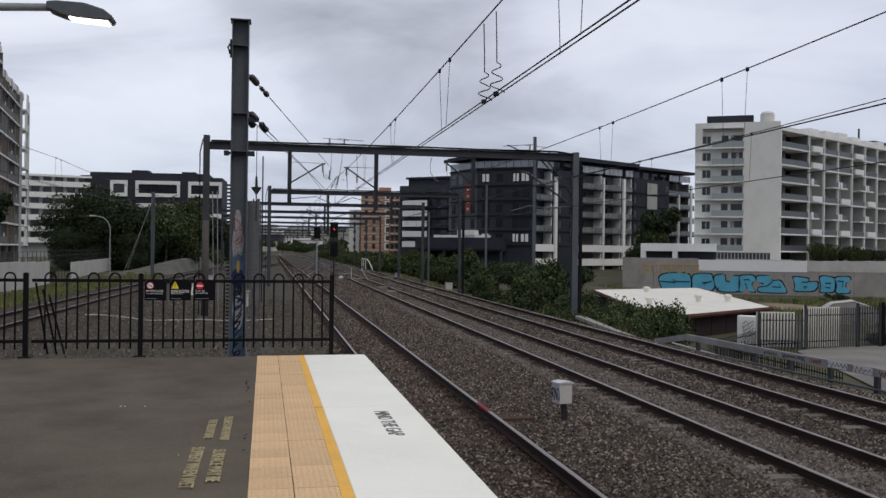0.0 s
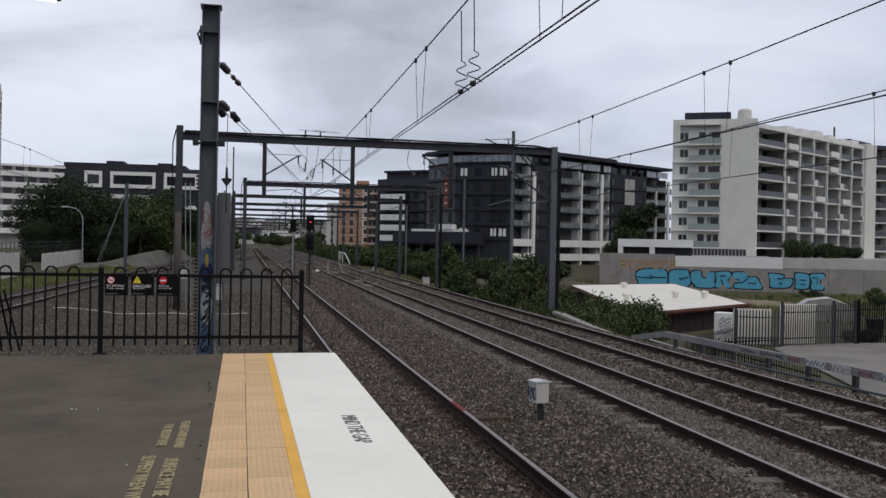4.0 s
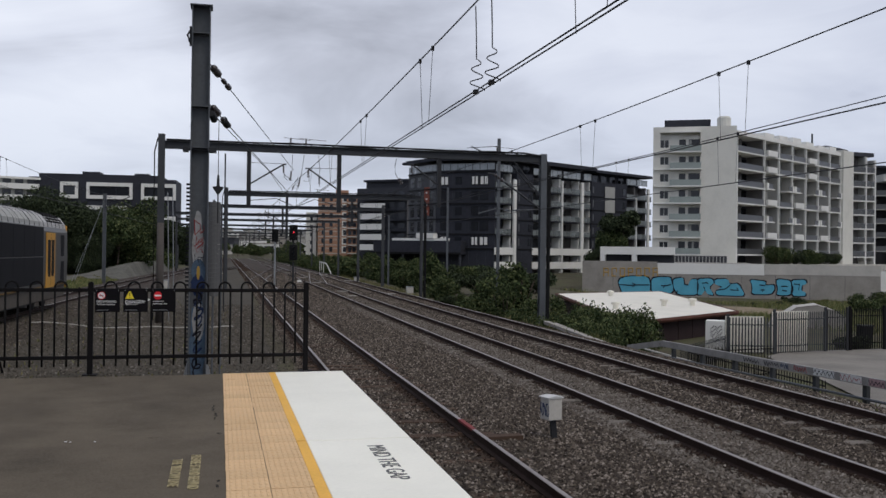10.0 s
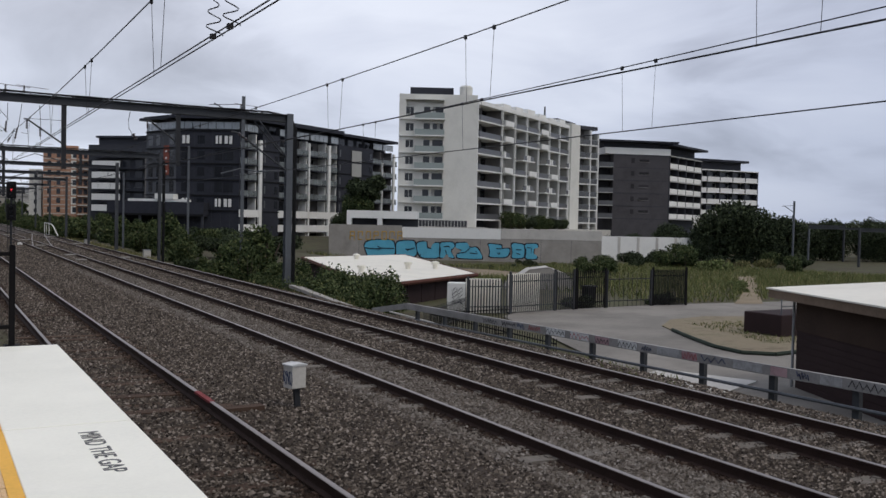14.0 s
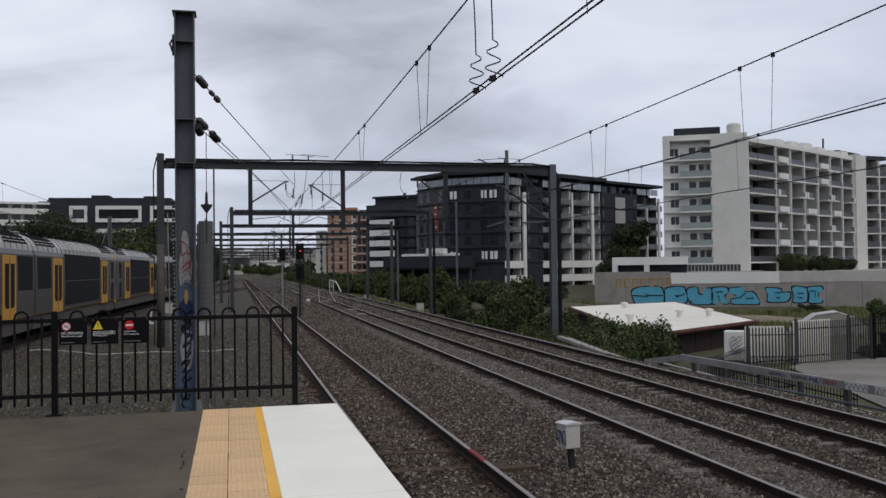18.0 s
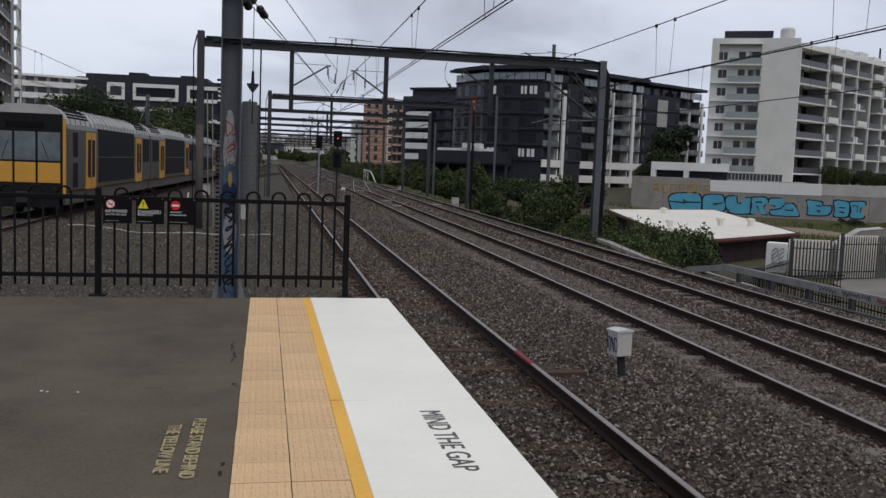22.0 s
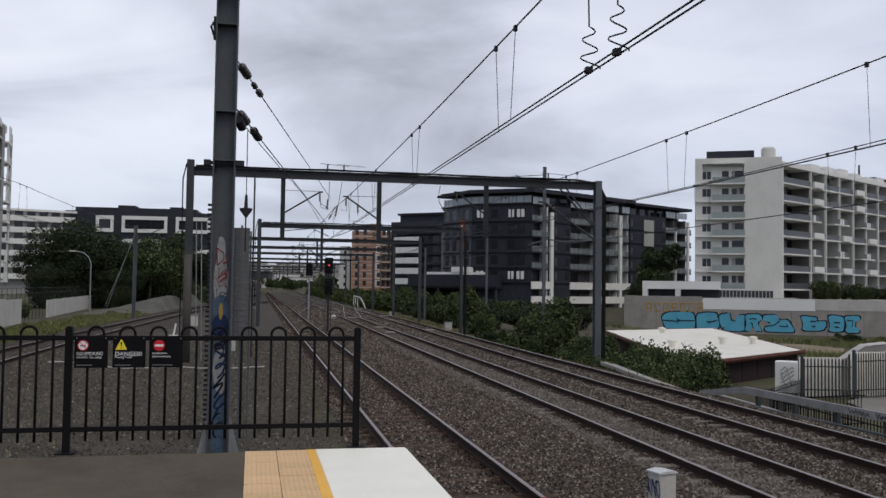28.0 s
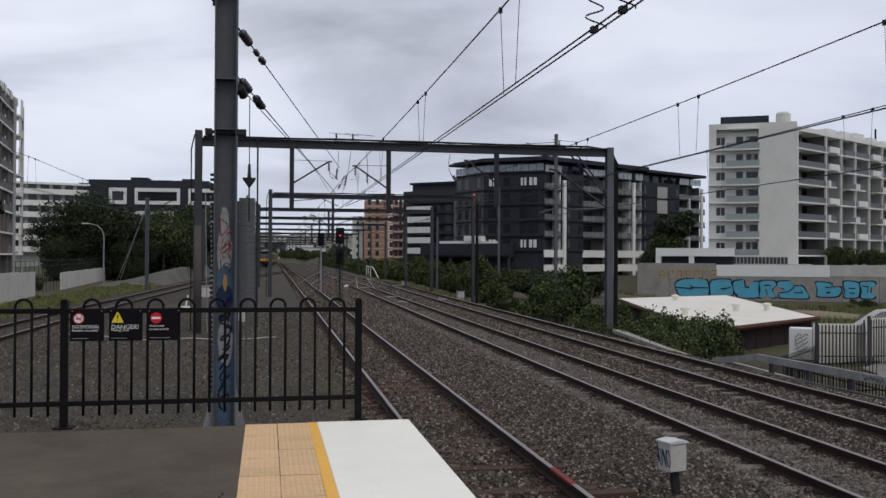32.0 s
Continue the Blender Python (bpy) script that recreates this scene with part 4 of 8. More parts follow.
def termination():
    """Anchored wires of the platform track with their pulley and balance weights."""
    t = root("wire_anchor", "dark anchor wires with insulators and pulleys", "overhead wire", pose(0, 0, 0))
    top, low = Vector((-0.26, 5.55, 5.02)), Vector((-0.26, 5.55, 4.27))
    e1, e2 = Vector((3.1, 29.0, 5.2)), Vector((3.1, 29.0, 3.95))
    bm = B()
    tube(bm, [top, e1], 0.011, 6)
    tube(bm, [low, low.lerp(e2, 0.5) + Vector((0, 0, 0.02)), e2], 0.011, 6)
    tube(bm, [low + Vector((0.01, 0, -0.12)), low.lerp(e2, 0.12) + Vector((0, 0, -0.10)), low.lerp(e2, 0.5), e2 + Vector((-0.25, 0, 0))], 0.008, 6)
    part("anchor_wire", bm, "wire", t)
    for s, e in ((top, e1), (low, e2)):
        for k, (f0, f1, r) in enumerate(((0.012, 0.042, 0.075), (0.066, 0.08, 0.05), (0.092, 0.108, 0.062))):
            bm = B()
            insulator_string(bm, s.lerp(e, f0), s.lerp(e, f1), 4 if k == 0 else 2, r)
            part("insulator", bm, "insulator", t, smooth=True)
    bm = B()
    tube(bm, [low + Vector((0.02, -0.06, -0.16)), low + Vector((0.08, 0.10, -0.26))], [0.07, 0.07], 10)
    part("pulley", bm, "dark_steel", t)
    bm = B()
    tube(bm, [low.lerp(e2, 0.075) + Vector((0, -0.05, 0)), low.lerp(e2, 0.085) + Vector((0.03, 0.05, -0.06))], 0.07, 10)
    part("pulley", bm, "dark_steel", t)
    bm = B()
    x, y = -0.10, 6.2
    tube(bm, [(x, y, 4.1), (x, y, 2.95)], 0.007, 6)
    tube(bm, [(x, y, 3.02), (x, y, 2.82), (x, y, 2.78)], [0.02, 0.03, 0.05], 8)
    prism(bm, [(x - 0.10, 2.80), (x + 0.10, 2.80), (x + 0.10, 2.77), (x, 2.63), (x - 0.10, 2.77)], y - 0.05, y + 0.05)
    tube(bm, [(x, y, 2.64), (x, y, 2.1)], 0.012, 6)
    part("weight_hanger", bm, "dark_steel", t)
    bm = B()
    tube(bm, [(0.03, 6.25, 3.45), (0.03, 6.25, 0.4)], 0.014, 6)
    part("guide_rod", bm, "dark_steel", t)
    w = root("balance_weight", "stacked grey concrete balance weights on a rod", "weight", pose(-0.19, 9.0, -1.6))
    bm = B()
    box(bm, -0.2, 0.22, -0.2, 0.2, 0, 0.12)
    tube(bm, [(0, 0, 0), (0, 0, 4.3)], 0.02, 6)
    for x in (-0.17, 0.17):
        tube(bm, [(x, 0.16, 0), (x, 0.16, 4.2)], 0.018, 6)
    part("frame", bm, "steel", w)
    bm = B()
    tube(bm, [(0, 0, 0), (0, 0, 0.10)], [0.15, 0.15], 14)
    disc = mesh_of("weight_disc", bm, "balance")
    for k in range(20):
        part("weight_disc", disc, "", w, at=pose(0, 0, 2.15 + 0.105 * k))


termination()


def gantry(y, x0, x1, z_top, drops=(), detail=True, label="grey steel portal gantry carrying the overhead wires"):
    g = root("overhead_gantry", label, "gantry", pose(0, y, 0), "overhead gantries")
    gz = [ground_z(x, y) - 0.1 for x in (x0, x1)]
    for x, z0, w in ((x0, gz[0], 0.28), (x1, gz[1], 0.30 if y < 40 else 0.2)):
        bm = B()
        ibeam(bm, pose(x, 0, z0, 0, 0, 90), z_top + (0.28 if x == x0 else 0.06) - z0, w, 0.30, 0.025, 0.015) if detail else box(bm, x - 0.14, x + 0.14, -0.15, 0.15, z0, z_top + 0.28)
        part("post", bm, "steel" if x == x1 and y < 40 else "gantry_steel", g)
    bm = B()
    ibeam(bm, pose(x0 + 0.14, 0, z_top - 0.17, 0, 90, 0) @ pose(0, 0, 0, 0, 0, 0), x1 - x0 - 0.28, 0.28, 0.34, 0.022, 0.014)
    part("beam", bm, "gantry_steel", g)
    if detail:
        rng = random.Random(3)
        for k in range(4):
            bm = B()
            tube(bm, [(x0 + 0.2, 0.05 * k - 0.08, z_top + 0.05)] + [(x, 0.05 * k - 0.08, z_top + 0.04 + rng.uniform(0, 0.05)) for x in np.linspace(x0 + 4, x1 - 1, 9)] + [(x1 + 0.1, 0.05 * k - 0.08, z_top - 0.05), (x1 + 0.20 + 0.07 * k, 0.05 * k - 0.08, z_top - 0.5 - 0.05 * k), (x1 + 0.21 + 0.065 * k, 0.05 * k - 0.08, z_top - 1.2), (x1 + 0.21 + 0.06 * k, 0.05 * k - 0.08, gz[1])], 0.036, 6)
            part("cable_run", bm, "black", g, "black feeder cable along the beam")
        for x in (2.97, 3.65, 12.6) if y < 40 else (x0 + 6.9,):
            bm = B()
            tube(bm, [(x, 0, z_top), (x, 0, z_top + 0.34)], 0.02, 6)
            insulator_string(bm, (x, 0, z_top + 0.1), (x, 0, z_top + 0.3), 3, 0.05)
            tube(bm, [(x - 0.3, 0, z_top + 0.34), (x + 0.9, 0, z_top + 0.26)], 0.012, 6)
            part("feeder_insulator", bm, "insulator", g)
        bm = B()
        tube(bm, [(x0 - 0.15, -0.1, z_top + 0.1), (x0 - 0.28, -0.1, z_top - 0.5), (x0 - 0.26, -0.1, gz[0])], 0.03, 6)
        part("down_cable", bm, "black", g)
    for x, z_low, arms in drops:
        bm = B()
        box(bm, x - 0.09, x + 0.09, -0.09, 0.09, z_low, z_top - 0.34)
        part("drop_post", bm, "dark_steel", g)
        for wx, wz in arms:
            bm = B()
            s = 1 if wx > x else -1
            zt = z_low + 1.95
            tube(bm, [(x, 0, z_low + 1.0), (wx, 0, zt), (wx + 0.12 * s, 0, zt)], 0.038, 6)
            part("cantilever_arm", bm, "gantry_steel", g)
            bm = B()
            tube(bm, [(x, 0, zt + 0.03), (wx, 0, zt + 0.02)], 0.011, 6)
            part("tie_rod", bm, "gantry_steel", g)
            bm = B()
            tube(bm, [(x, 0, z_low + 0.30), (wx - s * 0.3, 0, wz + 0.32), (wx + s * 0.4, 0, wz + 0.02)], 0.018, 6)
            part("steady_arm", bm, "gantry_steel", g)
            bm = B()
            insulator_string(bm, (wx, 0, zt - 0.05), (wx, 0, zt - 0.40), 4, 0.05)
            part("insulator", bm, "insulator", g)
            bm = B()
            tube(bm, [(wx, 0, zt), (wx + 0.04, 0, zt - 0.6), (wx + s * 0.2, 0, 4.74)], 0.011, 5)
            part("hanger_wire", bm, "wire", g)
    if detail and y < 40:
        for a, b in (((3.06, 5.9), (2.98, 4.72)), ((3.58, 5.9), (3.31, 4.34)), ((4.23, 5.9), (4.27, 4.50)), ((3.31, 4.9), (3.05, 4.3)), ((2.7, 5.0), (3.05, 4.72))):
            A, Z = Vector((a[0], 0.05, a[1])), Vector((b[0], 0.05, b[1]))
            bm = B()
            tube(bm, [A, A.lerp(Z, 0.5) + Vector((0.03, 0, 0)), Z], 0.011, 5)
            part("hanger_wire", bm, "wire", g)
            bm = B()
            insulator_string(bm, A.lerp(Z, 0.62), A.lerp(Z, 0.92), 4, 0.048)
            part("insulator", bm, "insulator", g, smooth=True)
        # bracing and the outer track's cantilever on the post
        for d in (0.0, 0.22):
            bm = B()
            tube(bm, [(x1 - 0.15, 0.1 - d, 4.35), (x1 - 1.75 + d, 0.1 - d, 6.0)], 0.035, 6)
            part("knee_brace", bm, "gantry_steel", g)
        bm = B()
        tube(bm, [(x1 - 0.15, -0.05, 3.75), (x1 - 2.45, -0.05, 5.32), (x1 - 2.75, -0.05, 5.36)], 0.045, 8)
        part("cantilever_arm", bm, "gantry_steel", g)
        bm = B()
        insulator_string(bm, (x1 - 2.0, -0.05, 5.01), (x1 - 2.45, -0.05, 5.32), 3, 0.085)
        part("insulator", bm, "insulator", g)
        bm = B()
        tube(bm, [(x1 - 0.15, -0.05, 3.72), (x1 - 1.6, -0.05, 3.62), (x1 - 2.3, -0.05, 3.72), (x1 - 3.2, -0.05, 3.46)], 0.03, 6)
        insulator_string(bm, (x1 - 1.1, -0.05, 3.66), (x1 - 1.55, -0.05, 3.63), 3, 0.06)
        part("steady_arm", bm, "steel", g)
        bm = B()
        tube(bm, [(x1 - 2.75, -0.05, 5.36), (x1 - 2.9, -0.05, 4.6), (x1 - 2.95, -0.05, 4.5)], 0.012, 5)
        part("hanger_wire", bm, "wire", g)
        bm = B()
        tube(bm, [(7.79, 0.05, 5.9), (7.72, 0.05, 5.55), (7.74, 0.05, 5.2), (7.92, 0.05, 4.9)], 0.014, 5)
        part("jumper_loop", bm, "wire", g)
        bm = B()
        insulator_string(bm, (7.9, 0.05, 5.0), (8.05, 0.05, 4.72), 3, 0.09)
        part("insulator", bm, "insulator", g)
        for k in range(17):
            bm = B()
            x = x0 + 0.6 + 0.97 * k
            box(bm, x - 0.02, x + 0.02, -0.12, 0.12, z_top, z_top + 0.09)
            part("cable_bracket", bm, "dark_steel", g)
    return g


gantry(29.1, -2.54, 14.9, 6.30, [(1.16, 3.5, [(2.67, 3.6)]), (5.15, 3.35, [(3.76, 3.6)]), (9.8, 3.7, [(8.5, 3.5)])])
gantry(59.0, 0.4, 15.6, 6.10, [(4.95, 2.6, [(3.5, 3.6)]), (10.0, 3.6, [(8.8, 3.5)])])
for y, a, b, z in ((80, -0.6, 16.2, 6.15), (99, -7, 16.5, 6.1), (122, -6, 17, 6.2), (150, -7, 18, 6.2), (182, -6, 19, 6.3), (222, -5, 20, 6.3), (270, -6, 22, 6.4), (330, -5, 24, 6.5), (400, -5, 26, 6.6)):
    gantry(y, a, b, z, [(0.5 * (NEAR(y) + MID(y)) - 0.4, 3.4, [(NEAR(y), 3.6), (MID(y), 3.6)])], False, "distant grey portal gantry over the tracks")


def catenary(name, x_of, z_mess, z_con, y0, y1, posts, mess_label, double=True, dropper=6.6, pairs=True, z_span=0.12, first=-25.4):
    """A carrier wire with droppers and its contact wires."""
    w = root("overhead_wire", mess_label, "overhead wire", kind="")
    def sag(y):
        if y < posts[1]:
            return z_mess + z_span + 0.0005 * ((y - 14) ** 2 - (posts[1] - 14) ** 2)
        k = max([p for p in posts if p <= y], default=posts[0])
        n = min([p for p in posts if p > y], default=posts[-1] + 30)
        u = (y - k) / max(1, n - k)
        return z_mess + z_span - 4 * z_span * u * (1 - u) * 1.0
    ys = [y0 + (y1 - y0) * i / 90 for i in range(91)]
    bm = B()
    tube(bm, [(x_of(y), y, sag(y)) for y in ys], 0.011, 5)
    part("carrier_wire", bm, "wire", w)
    for dx in ((-0.05, 0.05) if double else (0,)):
        bm = B()
        tube(bm, [(x_of(y) + dx, y, z_con + (0.02 if dx > 0 else 0)) for y in ys[::3]], 0.009, 5)
        part("contact_wire", bm, "wire", w)
    y, k = first, 0
    while y < min(y1, 95):
        for d in ((0, 0.92) if pairs else (0,)):
            bm = B()
            yy = y + d
            tube(bm, [(x_of(yy), yy, sag(yy)), (x_of(yy) + (0.05 if d else -0.05), yy, z_con)], 0.0045, 4)
            box(bm, x_of(yy) - 0.02, x_of(yy) + 0.02, yy - 0.025, yy + 0.025, sag(yy) - 0.05, sag(yy) + 0.02)
            part("dropper", bm, "wire", w)
        y += dropper
    return w


gy = [-1, 29, 59, 80, 99, 122, 150, 182, 222]
nw = catenary("near", lambda y: 3.05 + 0.006 * y, 4.62, 3.58, -30, 200, gy, "overhead wires above the platform track", first=-25.0, dropper=6.65)
catenary("mid", lambda y: MID(y), 4.64, 3.55, -30, 200, gy, "overhead wires above the main track", first=-24.2, dropper=6.35)
catenary("far", lambda y: 11.52 + 0.015 * y, 4.42, 3.29, -30, 200, gy, "overhead wires above the outer track", first=-23.0, dropper=6.0)
catenary("left", lambda y: LEFT(y) , 5.2, 4.1, 10, 120, gy, "overhead wires above the branch track", dropper=9)


def jumper(y, lean, k):
    """A coiled jumper hanging from the carrier wire to the contact wire."""
    bm = B()
    pts = [(3.05, y + lean, 4.70), (3.05 + 0.01, y + lean * 0.8, 4.3)]
    for i in range(27):
        a = i / 26
        pts.append((3.05 + 0.012 + (0.055 + 0.05 * a) * math.sin(a * 4.6 * math.pi) , y + lean * 0.5 * (1 - a), 4.02 - 0.40 * a))
    tube(bm, pts, 0.008, 5)
    part("coiled_jumper", bm, "wire", nw)
    bm = B()
    box(bm, 3.02, 3.08, y - 0.035, y + 0.035, 3.575, 3.63)
    part("jumper_clamp", bm, "wire", nw)


jumper(-0.88, 0.05, 0)
jumper(-1.55, 0.03, 1)


def signal_mast(x, y, z_head, lit, label):
    s = root("signal_mast", label, "railway signal", pose(x, y, -1.55))
    bm = B()
    tube(bm, [(0, 0, 0), (0, 0, z_head + 1.55 - 0.3)], 0.07, 8)
    part("mast", bm, "dark_steel" if lit else "steel_light", s)
    h = z_head + 1.55
    for k, dz in enumerate((0, -1.35) if lit else (0,)):
        bm = B()
        box(bm, -0.27, 0.27, -0.12, 0.10, h - 0.62 + dz, h + 0.42 + dz)
        hd = part("signal_head", bm, "black", s, bevel=0.03)
        for j in range(3):
            bm = B()
            zc = h + 0.22 - 0.3 * j + dz
            tube(bm, [(0, -0.12, zc), (0, -0.34, zc - 0.02)], 0.11, 10, closed=False)
            part("hood", bm, "black", hd)
            bm = B()
            tube(bm, [(0, -0.13, zc), (0, -0.15, zc)], 0.05, 10)
            part("lens", bm, "red_light" if (lit and k == 0 and j == 1) else "glass_dark", hd)
    bm = B()
    for k in range(int(h / 0.32)):
        tube(bm, [(-0.18, 0.12, 0.3 * k), (0.18, 0.12, 0.3 * k)], 0.012, 4)
    for x in (-0.18, 0.18):
        tube(bm, [(x, 0.12, 0), (x, 0.12, h)], 0.016, 5)
    part("ladder", bm, "dark_steel", s)
    bm = B()
    box(bm, -0.3, 0.3, -0.3, 0.3, -0.1, 0.1)
    part("footing", bm, "concrete", s)


signal_mast(4.78, 50.0, 2.95, True, "black railway signal showing a red light")
signal_mast(4.55, 67.0, 3.0, False, "second unlit railway signal on a pale post")


def location_box():
    b = root("trackside_box", "grey metal box on a post with a graffiti tag", "trackside box", pose(5.33, 2.35, -1.57) @ Matrix.Diagonal((0.88, 0.88, 1, 1)))
    m = pose(0, 0, 0.69, 0, 0, 14)
    bm = B()
    box(bm, -0.15, 0.15, -0.14, 0.14, -0.29, 0.07, m)
    part("case", bm, "concrete_pale", b, bevel=0.012)
    bm = B()
    prism(bm, [(-0.17, 0.07), (0.17, 0.07), (0.17, 0.09), (0, 0.112), (-0.17, 0.09)], -0.16, 0.16, m)
    part("lid", bm, "white_paint", b)
    bm = B()
    box(bm, 0.02, 0.12, -0.05, 0.05, 0, 0.45, pose(0, 0, 0, 0, -6, 0))
    part("post", bm, "dark_steel", b)
    bm = B()
    for k in range(3):
        scribble(bm, [(-0.156, -0.10 + 0.09 * k + 0.05 * math.cos(0.8 * i), -0.12 + 0.11 * math.sin(0.9 * i + k)) for i in range(10)], 0.008)
    bm.transform(m)
    part("paint_stroke", bm, "navy_paint", b)


location_box()

mk = root("rail_marker", "red painted mark on the rail beside the platform", "paint mark")
bm = B()
box(bm, -0.04, 0.04, -0.45, 0.45, -0.03, 0.004, pose(NEAR(2.7) + 0.7525, 2.7, -1.272, 0, 0, -0.3))
part("red_band", bm, "pink_paint", mk)
bm = B()
box(bm, -0.42, 0.42, -0.1, 0.1, -0.12, 0.035, pose(NEAR(2.7) + 1.15, 2.3, -1.43, 0, 0, 3))
part("red_board", bm, "sleeper", mk)


# ---- buildings ----
def face(p0, p1, z=0.0):
    """A frame for a facade from p0 to p1: x along it, y into the building, z up."""
    d = Vector((p1[0] - p0[0], p1[1] - p0[1], 0))
    w = d.length
    d.normalize()
    n = Vector((-d.y, d.x, 0))
    m = Matrix(((d.x, n.x, 0, p0[0]), (d.y, n.y, 0, p0[1]), (0, 0, 1, z), (0, 0, 0, 1)))
    return m, w


def block(bm, m, x0, x1, y0, y1, z0, z1):
    box(bm, x0, x1, y0, y1, z0, z1, m)


def wall_part(name, mat, parent, m, *dims, label=""):
    ob = None
    for d in dims:
        bm = B()
        block(bm, m, *d)
        ob = part(name, bm, mat, parent, label)
    return ob


def balcony_grid(b, m, edges, z0, fh, floors, depth=1.8, slab="white_wall", back="shade_wall", rail="glass_grey", fin="white_wall", fin_w=0.25, rail_h=1.0, skip=None, proud=0.05, glass="glass_dark"):
    """Storeys of recessed balconies between upright fins."""
    w0, w1 = edges[0], edges[-1]
    wall_part("wall", back, b, m, (w0, w1, depth, depth + 0.3, z0, z0 + fh * floors))
    for k in range(floors + 1):
        wall_part("floor_slab", slab, b, m, (w0, w1, -proud, depth, z0 + fh * k - 0.14, z0 + fh * k + 0.12))
    for e in edges:
        wall_part("fin", fin, b, m, (e - fin_w / 2, e + fin_w / 2, -proud + 0.02, depth, z0, z0 + fh * floors))
    for k in range(floors):
        for i, (a, c) in enumerate(zip(edges, edges[1:])):
            if skip and skip(i, k):
                continue
            zz = z0 + fh * k
            wd = c - a
            wall_part("window", glass, b, m, (a + 0.18 * wd, c - 0.12 * wd, depth - 0.06, depth - 0.004, zz + 0.15, zz + fh - 0.5))
            if rail:
                wall_part("balustrade", rail, b, m, (a + fin_w / 2, c - fin_w / 2, 0.02, 0.08, zz + 0.12, zz + rail_h))


def pane_row(b, m, u0, u1, n, y, z0, z1, mat):
    """A balustrade: a slim handrail with its glass panes under it."""
    top = wall_part("balustrade", "steel_light", b, m, (u0, u1, y - 0.02, y + 0.05, z1 + 0.01, z1 + 0.07))
    for i in range(n):
        wall_part("glass_pane", mat, top, m, (u0 + (u1 - u0) * i / n + 0.06, u0 + (u1 - u0) * (i + 1) / n - 0.06, y, y + 0.04, z0, z1))


def balcony_bay(b, m, u0, u1, levels, top, depth=2.2, rail="glass_pale", white=(), seed=1, slab="dark_wall", back="taupe_wall", side="shade_wall"):
    """A stack of recessed balconies: slab edges, paned balustrades, pale side walls, dark doors behind."""
    r = random.Random(seed)
    # back wall's colour carries the shade within the recess
    wall_part("back_wall", back, b, m, (u0, u1, depth, depth + 0.25, levels[0] - 1.5, top))
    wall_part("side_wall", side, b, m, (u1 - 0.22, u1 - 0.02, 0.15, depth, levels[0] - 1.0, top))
    for k, z in enumerate(levels):
        nz = levels[k + 1] if k + 1 < len(levels) else top
        wall_part("floor_slab", slab, b, m, (u0, u1, -0.12, depth, z - 0.24, z))
        a = u0 + (u1 - u0) * r.uniform(0.04, 0.14)
        c = u0 + (u1 - u0) * r.uniform(0.52, 0.68)
        wall_part("glass_door", "glass_dark", b, m, (a, c, depth - 0.08, depth - 0.005, z + 0.02, nz - 0.65))
        if r.random() < 0.45:
            wall_part("curtain", "shade_wall", b, m, (a + 0.1, a + (c - a) * r.uniform(0.2, 0.45), depth - 0.12, depth - 0.09, z + 0.05, nz - 0.7))
        if k in white:
            wall_part("balustrade", "white_wall", b, m, (u0 - 0.3, u1 + 0.3, -0.35, -0.13, z - 0.12, z + 1.32), label="solid white balcony front")
            continue
        n = max(2, round((u1 - u0) / 1.35))
        pane_row(b, m, u0, u1, n, -0.06, z + 0.06, z + 1.05, rail)
        if r.random() < 0.4:
            x = r.uniform(u0 + 0.8, u1 - 1.2)
            wall_part("balcony_chair", "dark_grey", b, m, (x, x + 0.6, 0.6, 1.2, z, z + 0.8))


